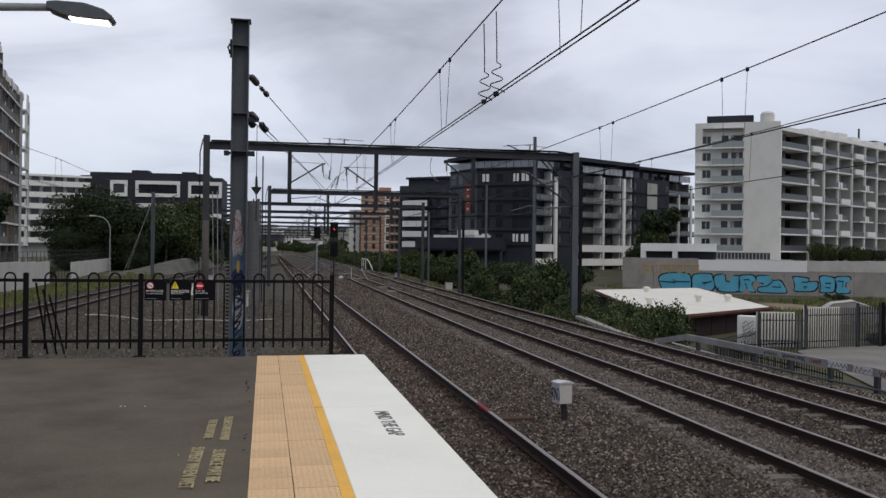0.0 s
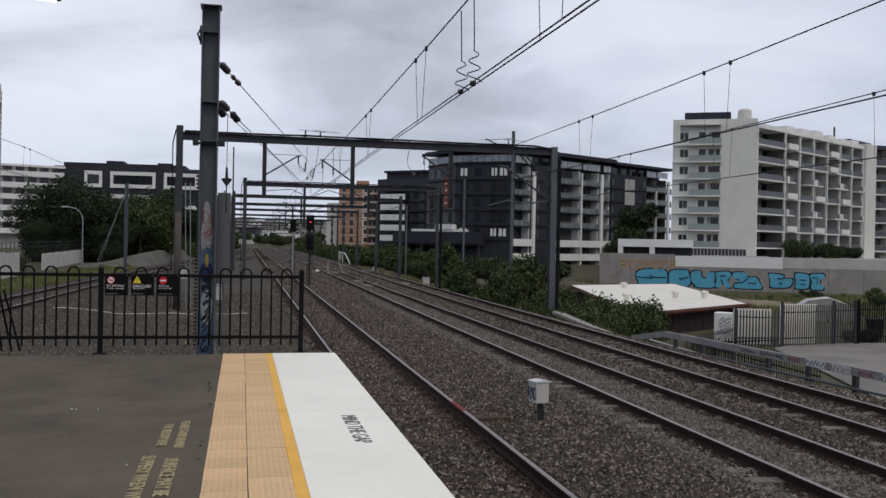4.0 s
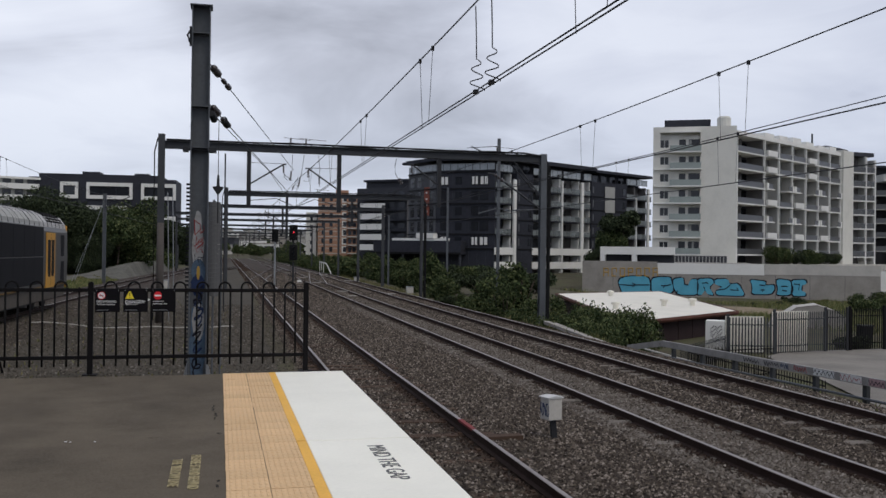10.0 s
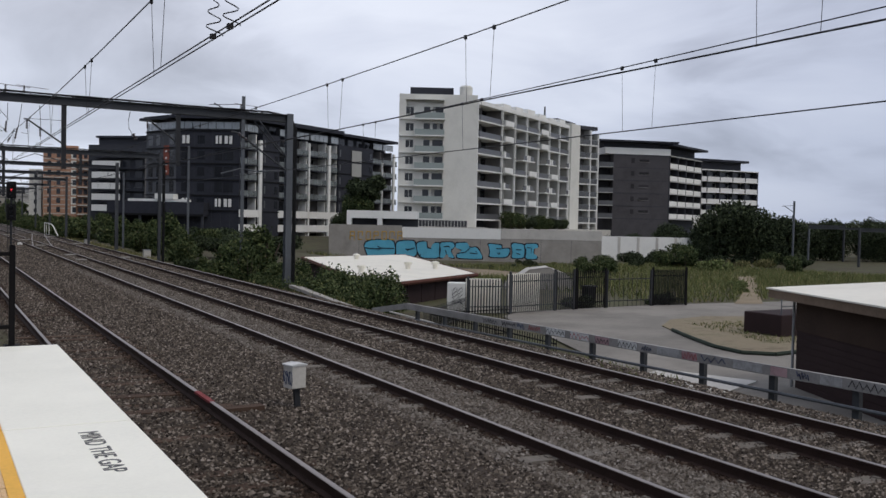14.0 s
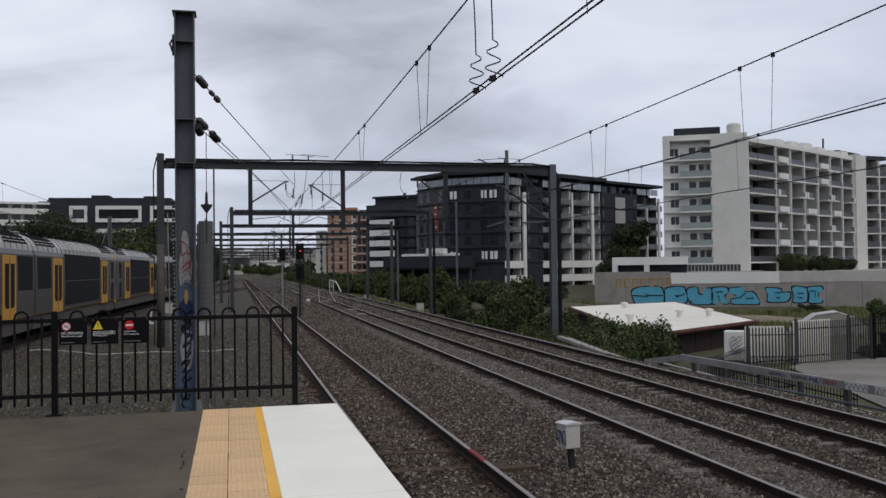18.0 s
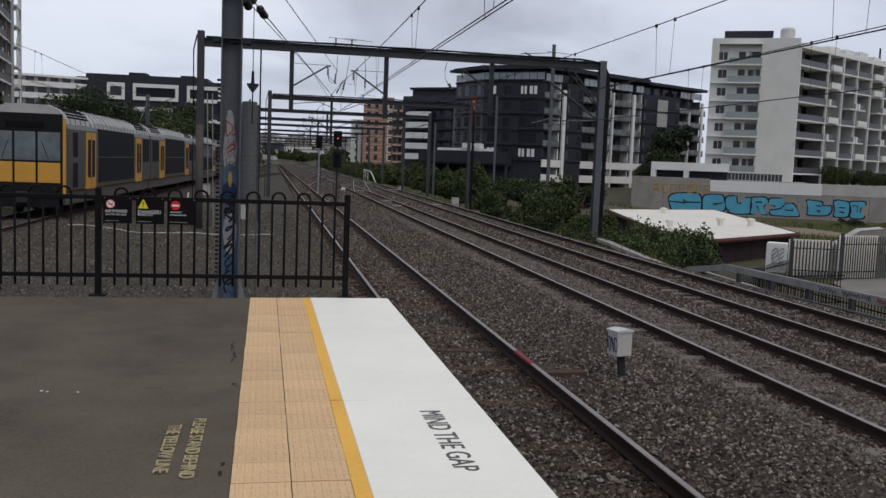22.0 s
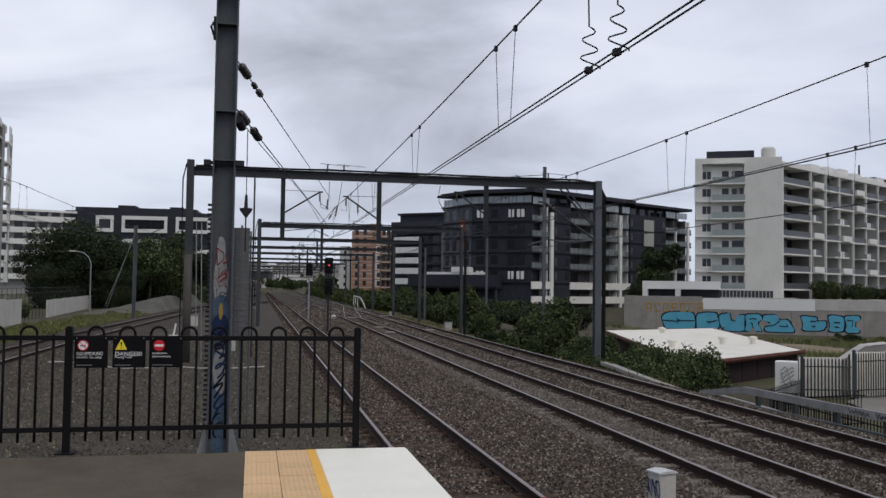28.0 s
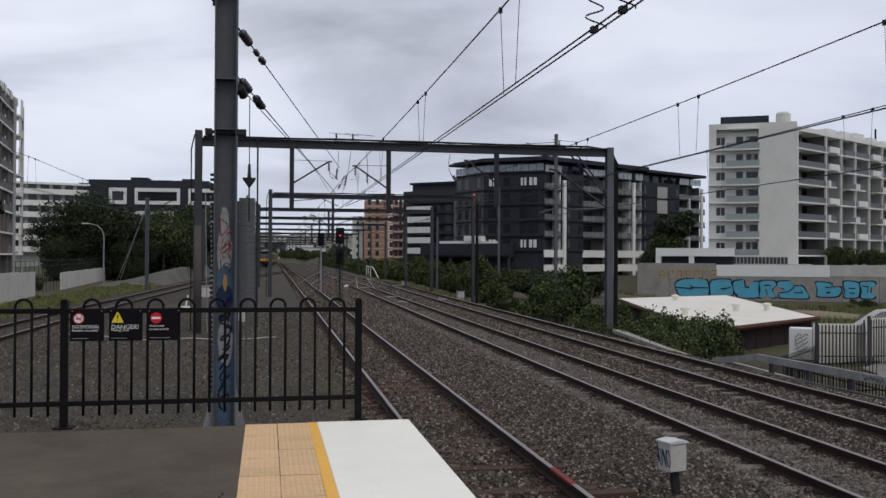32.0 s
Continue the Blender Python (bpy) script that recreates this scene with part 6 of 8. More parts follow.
def residential_tower():
    """Long balconied block above the street, its front running along the branch line."""
    t = root("apartment_tower", "tall grey and white residential block with screened balconies", "building")
    m, w = face((-34.95, 112.3), (-41.2, 162.3))
    rng = random.Random(17)
    fh, z0 = 3.15, 1.6
    wall_part("core", "dark_grey", t, m, (0, w - 17, 0.9, 16, -2, 25.2), (w - 17, w - 12, 2.2, 14, -2, 25.4), (0, 11.5, 1.4, 14, 27.4, 29.2))
    edges = [0.0, 5.5, 11.3, 18.0, 25.4, 30.0]
    for e in edges:
        wall_part("pier", "taupe_wall", t, m, (e - 0.22, e + 0.22, -0.12, 0.9, -2, 28.4 if e < 12 else 25.4))
    wall_part("stair_wall", "shade_wall", t, m, (30.3, 33.0, -0.2, 1.8, -2, 25.9), label="plain grey stair wall")
    for k in range(9):
        z = z0 + fh * k
        hi = 30.0 if k < 8 else 11.3
        wall_part("floor_slab", "white_wall", t, m, (0, hi, -0.2, 0.9, z - 0.18, z + 0.08))
        for i, (a, c) in enumerate(zip(edges, edges[1:])):
            if c > hi + 0.1:
                continue
            wd = c - a
            # dark sheet painted as the shaded room behind the bay
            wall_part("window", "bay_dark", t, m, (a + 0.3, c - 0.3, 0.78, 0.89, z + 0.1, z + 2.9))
            kind = rng.random()
            if kind < 0.3:
                wall_part("screen", "timber_screen", t, m, (a + 0.4, c - 0.4, 0.1, 0.3, z + 0.13, z + fh - 0.25), label="brown timber screen")
            elif kind < 0.45:
                wall_part("screen", "taupe_wall", t, m, (a + 0.4, c - 0.4, 0.0, 0.08, z + 0.13, z + fh - 0.3), label="grey slatted screen")
            else:
                wall_part("screen", "white_wall", t, m, (a + 0.55 * wd, a + 0.68 * wd, 0.0, 0.2, z + 0.13, z + 1.6))
                wall_part("balustrade", "taupe_wall", t, m, (a + 0.35, c - 0.35, -0.1, -0.05, z + 0.13, z + 1.1))
            wall_part("mullion", "taupe_wall", t, m, (a + 0.48 * wd, a + 0.48 * wd + 0.14, -0.05, 0.3, z + 0.12, z + fh - 0.22))
        # open corner balconies at the far end
        if k < 8:
            wall_part("corner_slab", "white_wall", t, m, (33.6, w - 11.5, -0.6, 2.2, z - 0.2, z + 0.1))
            for i in range(5):
                if rng.random() < 0.75:
                    x = 34.0 + 0.95 * i
                    wall_part("slat_screen", "white_wall", t, m, (x, x + 0.5, -0.55, -0.4, z + 0.1, z + (fh - 0.3 if rng.random() < 0.6 else 1.2)))
    wall_part("corner_post", "shade_wall", t, m, (w - 11.9, w - 11.5, -0.6, -0.2, -2, 25.6))
    for i in range(8):
        wall_part("parapet_block", "white_wall", t, m, (11.6 + 3.2 * i, 14.0 + 3.2 * i, 0.0, 1.6, 25.4, 26.3 + 0.25 * (i % 2)))
    wall_part("parapet_block", "white_wall", t, m, (0.3, 5.0, 0.0, 1.6, 28.2, 29.8), (5.4, 11.2, 0.0, 1.6, 28.2, 29.2))
    # nearer wing with white panels
    g = root("apartment_tower", "grey glazed wing with white panels beside the balconied block", "building")
    m, w = face((-33.0, 96.0), (-34.9, 111.6))
    wall_part("core", "dark_grey", g, m, (0, w, 0.4, 14, -2, 30.5))
    for k in range(10):
        z = 1.6 + 3.0 * k
        wall_part("spandrel", "taupe_wall", g, m, (0, w, 0.1, 0.4, z - 0.2, z + 0.8))
        for i in range(4):
            # window boxes carry the rooms' darkness in their colour
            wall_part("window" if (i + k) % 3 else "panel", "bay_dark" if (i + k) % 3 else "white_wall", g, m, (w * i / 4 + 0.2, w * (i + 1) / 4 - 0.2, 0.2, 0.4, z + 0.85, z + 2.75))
    wall_part("white_portal", "white_wall", g, m, (8.0, w, -0.6, 0.3, 0.5, 7.0), label="white ground-floor surround")
    wall_part("street_front", "black", g, m, (9.0, w - 0.8, -0.65, -0.6, 0.8, 6.0))


residential_tower()


def far_apartments():
    b = root("apartment_building", "grey and white apartment building with flat overhanging roof", "building")
    P0, P1, P2 = (136.6, 156.0), (154.0, 150.0), (172.5, 158.0)
    m, w = face(P0, P1)
    ztop, fh = 21.5, 3.0
    wall_part("wall", "brick_grey", b, m, (4.2, w, 0, 14, -2, ztop - 3.2), label="dark grey brick end wall")
    for k in range(6):
        wall_part("brick_band", "dark_grey", b, m, (4.2, w, -0.05, 0.0, ztop - 3.4 - fh * k, ztop - 3.28 - fh * k))
    wall_part("white_band", "white_wall", b, m, (2.0, w, -0.2, 13, ztop - 3.2, ztop - 1.7))
    wall_part("attic", "dark_grey", b, m, (2.0, w, 1.0, 12, ztop - 1.7, ztop - 0.4))
    wall_part("roof_edge", "dark_wall", b, m, (0.0, w + 1.5, -1.5, 14, ztop - 0.4, ztop))
    for k in range(5):
        z = ztop - 3.2 - fh * (k + 1)
        wall_part("balcony", "glass_grey", b, m, (0.6, 4.2, -0.2, 0, z, z + 1.0))
        wall_part("balcony_slab", "shade_wall", b, m, (0.6, 4.2, -0.2, 6, z - 0.2, z))
        # dark panel put in for shade at the balcony's back
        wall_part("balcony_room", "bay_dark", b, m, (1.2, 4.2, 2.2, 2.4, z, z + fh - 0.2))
        wall_part("window", "bay_dark", b, m, (w * 0.47, w * 0.47 + 0.8, -0.07, -0.01, z + 1.0, z + 2.1), (w * 0.58, w * 0.58 + 2.4, -0.07, -0.01, z + 1.35, z + 1.9))
        wall_part("window_sill", "taupe_wall", b, m, (w * 0.58 - 0.1, w * 0.58 + 2.5, -0.12, -0.01, z + 1.2, z + 1.32))
    m2, w2 = face(P1, P2)
    wall_part("core", "dark_grey", b, m2, (0, w2, 2.0, 12, -2, ztop - 1.0))
    balcony_grid(b, m2, [w2 * i / 4 for i in range(5)], ztop - 3.2 - fh * 5, fh, 5, 2.0, "shade_wall", "dark_grey", "white_wall", "dark_grey", 0.3, 1.25)
    wall_part("roof_edge", "dark_wall", b, m2, (-1, w2 + 1, -1.2, 12, ztop - 0.9, ztop - 0.4))
    c = root("apartment_building", "pale apartment building with stepped dark roof", "building")
    m, w = face((178.0, 166.0), (200.0, 164.0))
    wall_part("wall", "shade_wall", c, m, (0, w * 0.9, 1.5, 14, -2, 17.0))
    wall_part("roof_edge", "dark_wall", c, m, (-1, w * 0.85, 0, 13, 19.3, 19.9))
    wall_part("attic", "dark_grey", c, m, (0.5, w * 0.8, 2, 12, 17.0, 19.3))
    balcony_grid(c, m, [w * i / 5 for i in range(6)], 2.0, 3.0, 5, 1.5, "white_wall", "dark_grey", "white_wall", "dark_grey", 0.3, 1.2)
    s = root("apartment_building", "white stepped apartment building behind the balconied block", "building")
    m, w = face((131.0, 168.0), (141.0, 166.0))
    wall_part("wall", "white_wall", s, m, (0, w, 0, 9, -2, 17.0))
    for k in range(5):
        for i in range(3):
            wall_part("window", "glass_dark", s, m, (w * (0.1 + 0.3 * i), w * (0.28 + 0.3 * i), -0.05, 0.03, 3 + 2.9 * k, 4.5 + 2.9 * k))


far_apartments()


def distant_town():
    """Low rooftops and white blocks far down the line."""
    rng = random.Random(11)
    for i in range(85):
        y = rng.uniform(480, 1000)
        x = rng.uniform(-0.06, 0.15) * y
        h, w = rng.uniform(3, 6) + y * 0.007, rng.uniform(7, 16)
        b = root("distant_building", "small pale building in the hazy distance", "building", pose(x, y, ground_z(x, y) - 1, 0, 0, rng.uniform(-25, 25)), "distant town")
        mat = rng.choice(["white_wall", "shade_wall", "concrete_pale", "dark_grey", "concrete", "white_wall"])
        wall_part("wall", mat, b, Matrix(), (0, w, 0, 10, 0, h))
        wall_part("roof", rng.choice(["dark_grey", "concrete", "shade_wall"]), b, Matrix(), (-0.5, w + 0.5, -0.5, 10.5, h, h + 0.5))
        for k in range(int(h / 3.2)):
            for j in range(int(w / 4)):
                if rng.random() < 0.75:
                    wall_part("window", "glass_dark", b, Matrix(), (1 + 4 * j, 3 + 4 * j, -0.06, 0.02, 1 + 3.2 * k, 2.5 + 3.2 * k))


distant_town()


def yard_gantries():
    for y, a, b, z in ((84, 118, 150, 2.0), (76, 122, 158, 1.7), (68, 126, 166, 1.5), (92, 117, 140, 2.4)):
        gantry(y, a, b, z, (), False, "grey gantry over the distant yard tracks")


yard_gantries()


# ---- graffiti wall ----
def graffiti_wall():
    m, w = face((49.6, 107.6), (83.0, 88.6))
    s = root("retaining_wall", "stained concrete retaining wall covered in graffiti", "wall", kind="structure")
    wall_part("wall_panel", "concrete", s, m, (0, w, 0, 1.2, -6, -0.15))
    wall_part("upper_wall", "concrete", s, m, (0, 10.2, 0.0, 1.2, -0.15, 0.8), label="brown upper wall")
    wall_part("parapet", "white_wall", s, m, (10.3, 24.2, -0.05, 1.4, -0.85, 0.62), label="white painted parapet")
    wall_part("parapet", "concrete_pale", s, m, (24.25, w, -0.03, 1.4, -0.72, 0.62))
    wall_part("white_shelter", "white_wall", s, m, (2.2, 12.5, 2.5, 5, 1.75, 2.85), (2.2, 2.9, 2.55, 5, 0.6, 1.75), (6.6, 7.3, 2.55, 5, 0.6, 1.75))
    wall_part("shelter_back", "dark_grey", s, m, (2.9, 12.4, 4.0, 4.2, 0.4, 1.75))
    wall_part("shelter_post", "dark_grey", s, m, (2.4, 2.6, 2.6, 2.8, 0, 1.5), (7.0, 7.2, 2.6, 2.8, 0, 1.5))
    for i in range(1, 9):
        wall_part("joint", "dark_grey", s, m, (w * i / 9 - 0.02, w * i / 9 + 0.02, -0.006, 0.0, -5, -0.6))
    # painted letter-like shapes: stretch of the wall, then an outline and its cut strokes in unit squares
    forms = [
        (4.9, 9.35, [(0.02, 0.60), (0.08, 0.82), (0.30, 0.95), (0.85, 0.98), (0.96, 0.84), (1.0, 0.50), (0.98, 0.12), (0.85, 0.08), (0.15, 0.08), (0.10, 0.30)], [[(0.04, 0.52), (0.25, 0.50), (0.42, 0.48), (0.55, 0.52), (0.97, 0.52)], [(0.45, 0.62), (0.58, 0.52), (0.46, 0.40)]]),
        (9.5, 12.4, [(0.0, 0.84), (0.45, 0.94), (0.88, 0.92), (0.92, 0.70), (1.0, 0.45), (1.0, 0.22), (0.85, 0.06), (0.28, 0.04), (0.02, 0.10)], [[(0.45, 0.48), (0.62, 0.46), (0.90, 0.55)], [(0.55, 0.38), (0.62, 0.50)]]),
        (12.4, 15.6, [(0.0, 0.82), (0.42, 0.92), (0.46, 0.55), (0.60, 0.50), (0.72, 0.82), (1.0, 0.84), (0.98, 0.40), (1.0, 0.02), (0.2, 0.02), (0.02, 0.40)], [[(0.44, 0.92), (0.48, 0.56), (0.64, 0.52)], [(0.14, 0.05), (0.18, 0.22)]]),
        (15.5, 17.8, [(0.05, 0.84), (0.85, 0.88), (1.0, 0.64), (0.70, 0.44), (1.0, 0.02), (0.62, 0.05), (0.48, 0.30), (0.34, 0.03), (0.06, 0.02), (0.14, 0.45)], [[(0.30, 0.62), (0.60, 0.66), (0.66, 0.58)], [(0.48, 0.30), (0.40, 0.45)]]),
        (17.8, 21.85, [(0.02, 0.82), (0.44, 0.86), (0.50, 0.58), (0.76, 0.64), (1.0, 0.02), (0.62, 0.0), (0.08, 0.02), (0.06, 0.26), (0.28, 0.46), (0.02, 0.55)], [[(0.06, 0.26), (0.36, 0.34), (0.52, 0.56)], [(0.52, 0.30), (0.78, 0.28), (0.72, 0.42)]]),
        (22.3, 25.5, [(0.02, 0.82), (0.66, 0.74), (0.62, 0.54), (0.98, 0.58), (1.0, 0.36), (0.86, 0.10), (0.10, 0.08), (0.14, 0.45)], [[(0.40, 0.56), (0.62, 0.54)], [(0.45, 0.30), (0.60, 0.32), (0.52, 0.22)]]),
        (25.7, 27.6, [(0.0, 0.78), (0.25, 0.86), (0.95, 0.78), (1.0, 0.40), (0.92, 0.06), (0.05, 0.04), (0.12, 0.40)], [[(0.35, 0.50), (0.75, 0.50)], [(0.40, 0.30), (0.70, 0.26)]]),
        (27.5, 29.5, [(0.02, 0.80), (0.92, 0.84), (1.0, 0.62), (0.70, 0.56), (0.66, 0.30), (0.95, 0.20), (0.9, 0.02), (0.10, 0.02), (0.2, 0.4)], [[(0.2, 0.62), (0.55, 0.60), (0.5, 0.3)]]),
    ]
    for u0, u1, out, cuts in forms:
        zb, h = -3.85 + 0.012 * u0, 2.62
        cx, cz = 0.5 * (u0 + u1), zb + h / 2
        pts = [(u0 + (u1 - u0) * a, zb + h * c) for a, c in out]
        # corners rounded once
        soft = []
        for p, q in zip(pts, pts[1:] + pts[:1]):
            soft += [(p[0] * 0.82 + q[0] * 0.18, p[1] * 0.82 + q[1] * 0.18), (p[0] * 0.18 + q[0] * 0.82, p[1] * 0.18 + q[1] * 0.82)]
        bm = B()
        prism(bm, [(cx + (a - cx) * 1.0 + math.copysign(0.14, a - cx), cz + (c - cz) + math.copysign(0.14, c - cz)) for a, c in soft], -0.02, 0.0, m)
        part("painted_outline", bm, "black_paint", s)
        bm = B()
        prism(bm, soft, -0.03, -0.021, m)
        part("painted_letter_shape", bm, "blue_paint", s)
        for line in cuts:
            bm = B()
            tube(bm, [m @ Vector((u0 + (u1 - u0) * a, -0.035, zb + h * c)) for a, c in line], 0.075, 5)
            part("painted_stroke", bm, "black_paint", s)
    for k in range(7):
        bm = B()
        x0 = 3.0 + 1.12 * k
        zb = -1.35 + 0.02 * k
        out = [[(0, 0), (0, 1.2)], [(0, 1.15), (0.6, 1.15)], [(0.6, 1.2), (0.6, 0.6 if k % 2 else 0)], [(0, 0.05), (0.6, 0.05)] if k % 3 else [(0, 0.6), (0.6, 0.6)]]
        for (a, c), (d, g) in out:
            tube(bm, [m @ Vector((x0 + a, -0.01, zb + c)), m @ Vector((x0 + d, -0.01, zb + g))], 0.07, 4)
        part("ochre_tag", bm, "ochre_paint", s)
    e = root("garden_wall", "long white painted boundary wall", "wall", kind="structure")
    m2, w2 = face((88.0, 100.0), (112.0, 92.0))
    wall_part("wall_panel", "white_wall", e, m2, (0, w2, 0, 0.4, -4, -0.2))
    for i in range(8):
        wall_part("pier", "concrete_pale", e, m2, (w2 * i / 8, w2 * i / 8 + 0.4, -0.08, 0.0, -4, -0.3))


graffiti_wall()


# ---- yard beside the line ----
def slab_on_ground(name, label, category, pts, lift, mat, kind="structure"):
    bm = B()
    xs, ys = [p[0] for p in pts], [p[1] for p in pts]
    vs = [bm.verts.new((x, y, 0)) for x, y in pts]
    bm.faces.new(vs)
    bmesh.ops.triangulate(bm, faces=list(bm.faces))
    for _ in range(4):
        bmesh.ops.subdivide_edges(bm, edges=[e for e in bm.edges if e.calc_length() > 2.2], cuts=1, use_grid_fill=True)
        bmesh.ops.triangulate(bm, faces=list(bm.faces))
    for v in bm.verts:
        v.co.z = ground_z(v.co.x, v.co.y) + lift
    ob = part(name, bm, mat, None)
    return tagged(ob, label, category, kind=kind)


slab_on_ground("road", "worn grey access road in the yard", "road", [(17.4, -25), (24, -25), (30, 4), (33, 12), (45, 20), (55, 22), (55, 27), (38, 28), (27, 27.2), (24.6, 25.4), (22.0, 18), (18.6, 9)], 0.03, "road")
TRACK = [(42.1, 26.9), (44.0, 26.4), (54.1, 35.7), (67.1, 47.2), (78.6, 57.3), (73.8, 56.2), (62.8, 45.1), (52.1, 35.1)]
slab_on_ground("footpath", "dry sandy track through the grass", "footpath", TRACK, 0.05, "dirt")
slab_on_ground("apron", "pale bare concrete apron below the painted wall", "pavement", [(37, 58), (44, 57.5), (50, 61), (55, 68), (56, 76), (50, 82), (42, 76)], 0.06, "dirt")


def island():
    i = root("kerbed_island", "gravel island with straw grass and a dark edge", "kerb", kind="structure")
    pts = [(29.3, 19.4), (28.4, 17.8), (27.6, 16.3), (26.8, 14.7), (26.1, 13.2), (25.8, 11.6), (26.6, 10.8), (29.0, 11.0), (34, 13.2), (38.5, 17.5), (38.4, 20.6), (36, 21.4), (34.4, 21.9), (31.5, 21.2)]
    bm = B()
    vs = [bm.verts.new((x, y, -2.96)) for x, y in pts]
    f = bm.faces.new(vs)
    ext = bmesh.ops.extrude_face_region(bm, geom=[f])
    for v in ext["geom"]:
        if isinstance(v, bmesh.types.BMVert):
            v.co.z -= 0.25
    part("island_bed", bm, "island_gravel", i)
    for a, b in zip(pts[1:8], pts[2:9]):
        bm = B()
        tube(bm, [(a[0], a[1], -2.94), (b[0], b[1], -2.94)], 0.08, 6)
        part("kerb_stone", bm, "kerb_green", i)
    bl = root("concrete_block", "dark stained loading block with a pipe rail", "block", pose(33.15, 15.35, -3.0))
    bm = B()
    box(bm, -2.0, 2.5, -1, 1, 0, 0.95)
    part("block", bm, "brick_dark", bl, bevel=0.05)
    bm = B()
    for z in (1.3, 1.75):
        tube(bm, [(-1.9, -0.9, z), (2.4, -0.9, z)], 0.025, 6)
    for x in (-1.9, 0.2, 2.4):
        tube(bm, [(x, -0.9, 0.9), (x, -0.9, 1.75)], 0.025, 6)
    part("pipe_rail", bm, "steel", bl)


island()


def low_shed():
    b = root("low_building", "low red brown building with a pale metal roof", "building")
    q = [Vector(v) for v in ((19.8, 29.9, -1.75), (30.6, 37.5, -1.72), (35.5, 57.0, -1.35), (24.2, 51.4, -1.30))]
    bm = B()
    top = [bm.verts.new(v) for v in q]
    low = [bm.verts.new(v - Vector((0, 0, 0.10))) for v in q]
    bm.faces.new(top)
    bm.faces.new(low[::-1])
    for i in range(4):
        bm.faces.new((top[i], low[i], low[(i + 1) % 4], top[(i + 1) % 4]))
    part("roof", bm, "roof_white", b, "pale metal roof sheet")
    bm = B()
    for i in range(1, 26):
        a, c = q[0].lerp(q[1], i / 26), q[3].lerp(q[2], i / 26)
        tube(bm, [a + Vector((0, 0, 0.012)), c + Vector((0, 0, 0.003))], 0.003, 4)
    part("roof_seam", bm, "roof_white", b)
    bm = B()
    for i in range(4):
        tube(bm, [q[i] - Vector((0, 0, 0.09)), q[(i + 1) % 4] - Vector((0, 0, 0.09))], 0.13, 6)
    part("fascia", bm, "brick_red", b, "red brown gutter board")
    cen = (q[0] + q[1] + q[2] + q[3]) / 4
    for k in range(4):
        a, c = q[k].lerp(cen, 0.06), q[(k + 1) % 4].lerp(cen, 0.06)
        m, w = face((a.x, a.y), (c.x, c.y))
        n = max(3, int(w / 1.6))
        # walls and boards coloured darker to hold the shade under the eave
        wall_part("wall", "brick_dark", b, m, (0, w, 0, 0.2, -4.5, -1.8))
        for i in range(n):
            wall_part("board", "brick_dark", b, m, (w * i / n + 0.03, w * (i + 1) / n - 0.03, -0.03, 0.0, -4.4, -1.9))
    for x, y, z in ((22.8, 38.0, -1.55), (27.8, 49.8, -1.40), (27.5, 41.0, -1.52), (29.8, 41.5, -1.55)):
        bm = B()
        tube(bm, [(x, y, z - 0.1), (x, y, z + 0.22)], 0.17, 10)
        tube(bm, [(x, y, z + 0.22), (x, y, z + 0.36), (x, y, z + 0.42)], [0.27, 0.27, 0.08], 10)
        part("roof_vent", bm, "roof_white", b)
    w = root("utility_building", "dark brown brick building with a pale roof and vents", "building")
    m, wd = face((21.93, 6.14), (16.93, -5.06))
    dep = 9.0
    mm = m.copy()
    # y points away from the rails
    wall_part("wall", "brick_dark", w, mm, (0, wd, 0.0, dep, -4, -0.52))
    wall_part("upper_band", "brown_board", w, mm, (-0.03, wd + 0.03, -0.03, dep + 0.03, -1.35, -0.5), label="paler brown boards under the eave")
    for i in range(14):
        wall_part("brick_course", "brick_dark", w, mm, (0.01, wd, -0.012, 0.0, -3.9 + 0.18 * i, -3.75 + 0.18 * i))
    wall_part("fascia", "brown_fascia", w, mm, (-0.6, wd + 0.6, -0.6, dep + 0.6, -0.46, -0.22), label="brown timber fascia")
    bm = B()
    prism(bm, [(-0.65, -0.22), (wd + 0.65, -0.22), (wd + 0.65, -0.18), (-0.65, -0.18)], -0.65, dep + 0.65)
    for v in bm.verts:
        v.co.z += max(0, v.co.y + 0.65) * 0.06
    bm.transform(mm)
    part("roof", bm, "roof_white", w, "pale sloping roof")
    bm = B()
    tube(bm, [mm @ Vector((-0.1, -0.06, -0.5)), mm @ Vector((-0.1, -0.06, -3.9))], 0.04, 8)
    part("downpipe", bm, "steel_light", w)
    for x, y in ((6.5, 4.5), (9.0, 3.6)):
        bm = B()
        p = mm @ Vector((x, y, 0.05))
        tube(bm, [p, p + Vector((0, 0, 0.5))], 0.28, 12)
        tube(bm, [p + Vector((0, 0, 0.45)), p + Vector((0, 0, 0.62)), p + Vector((0, 0, 0.75))], [0.5, 0.5, 0.2], 12)
        part("roof_vent", bm, "steel_light", w, smooth=False)
    wall_part("roof_box", "roof_white", w, mm, (4.0, 6.0, 3.0, 6.0, 0.0, 0.55))


low_shed()


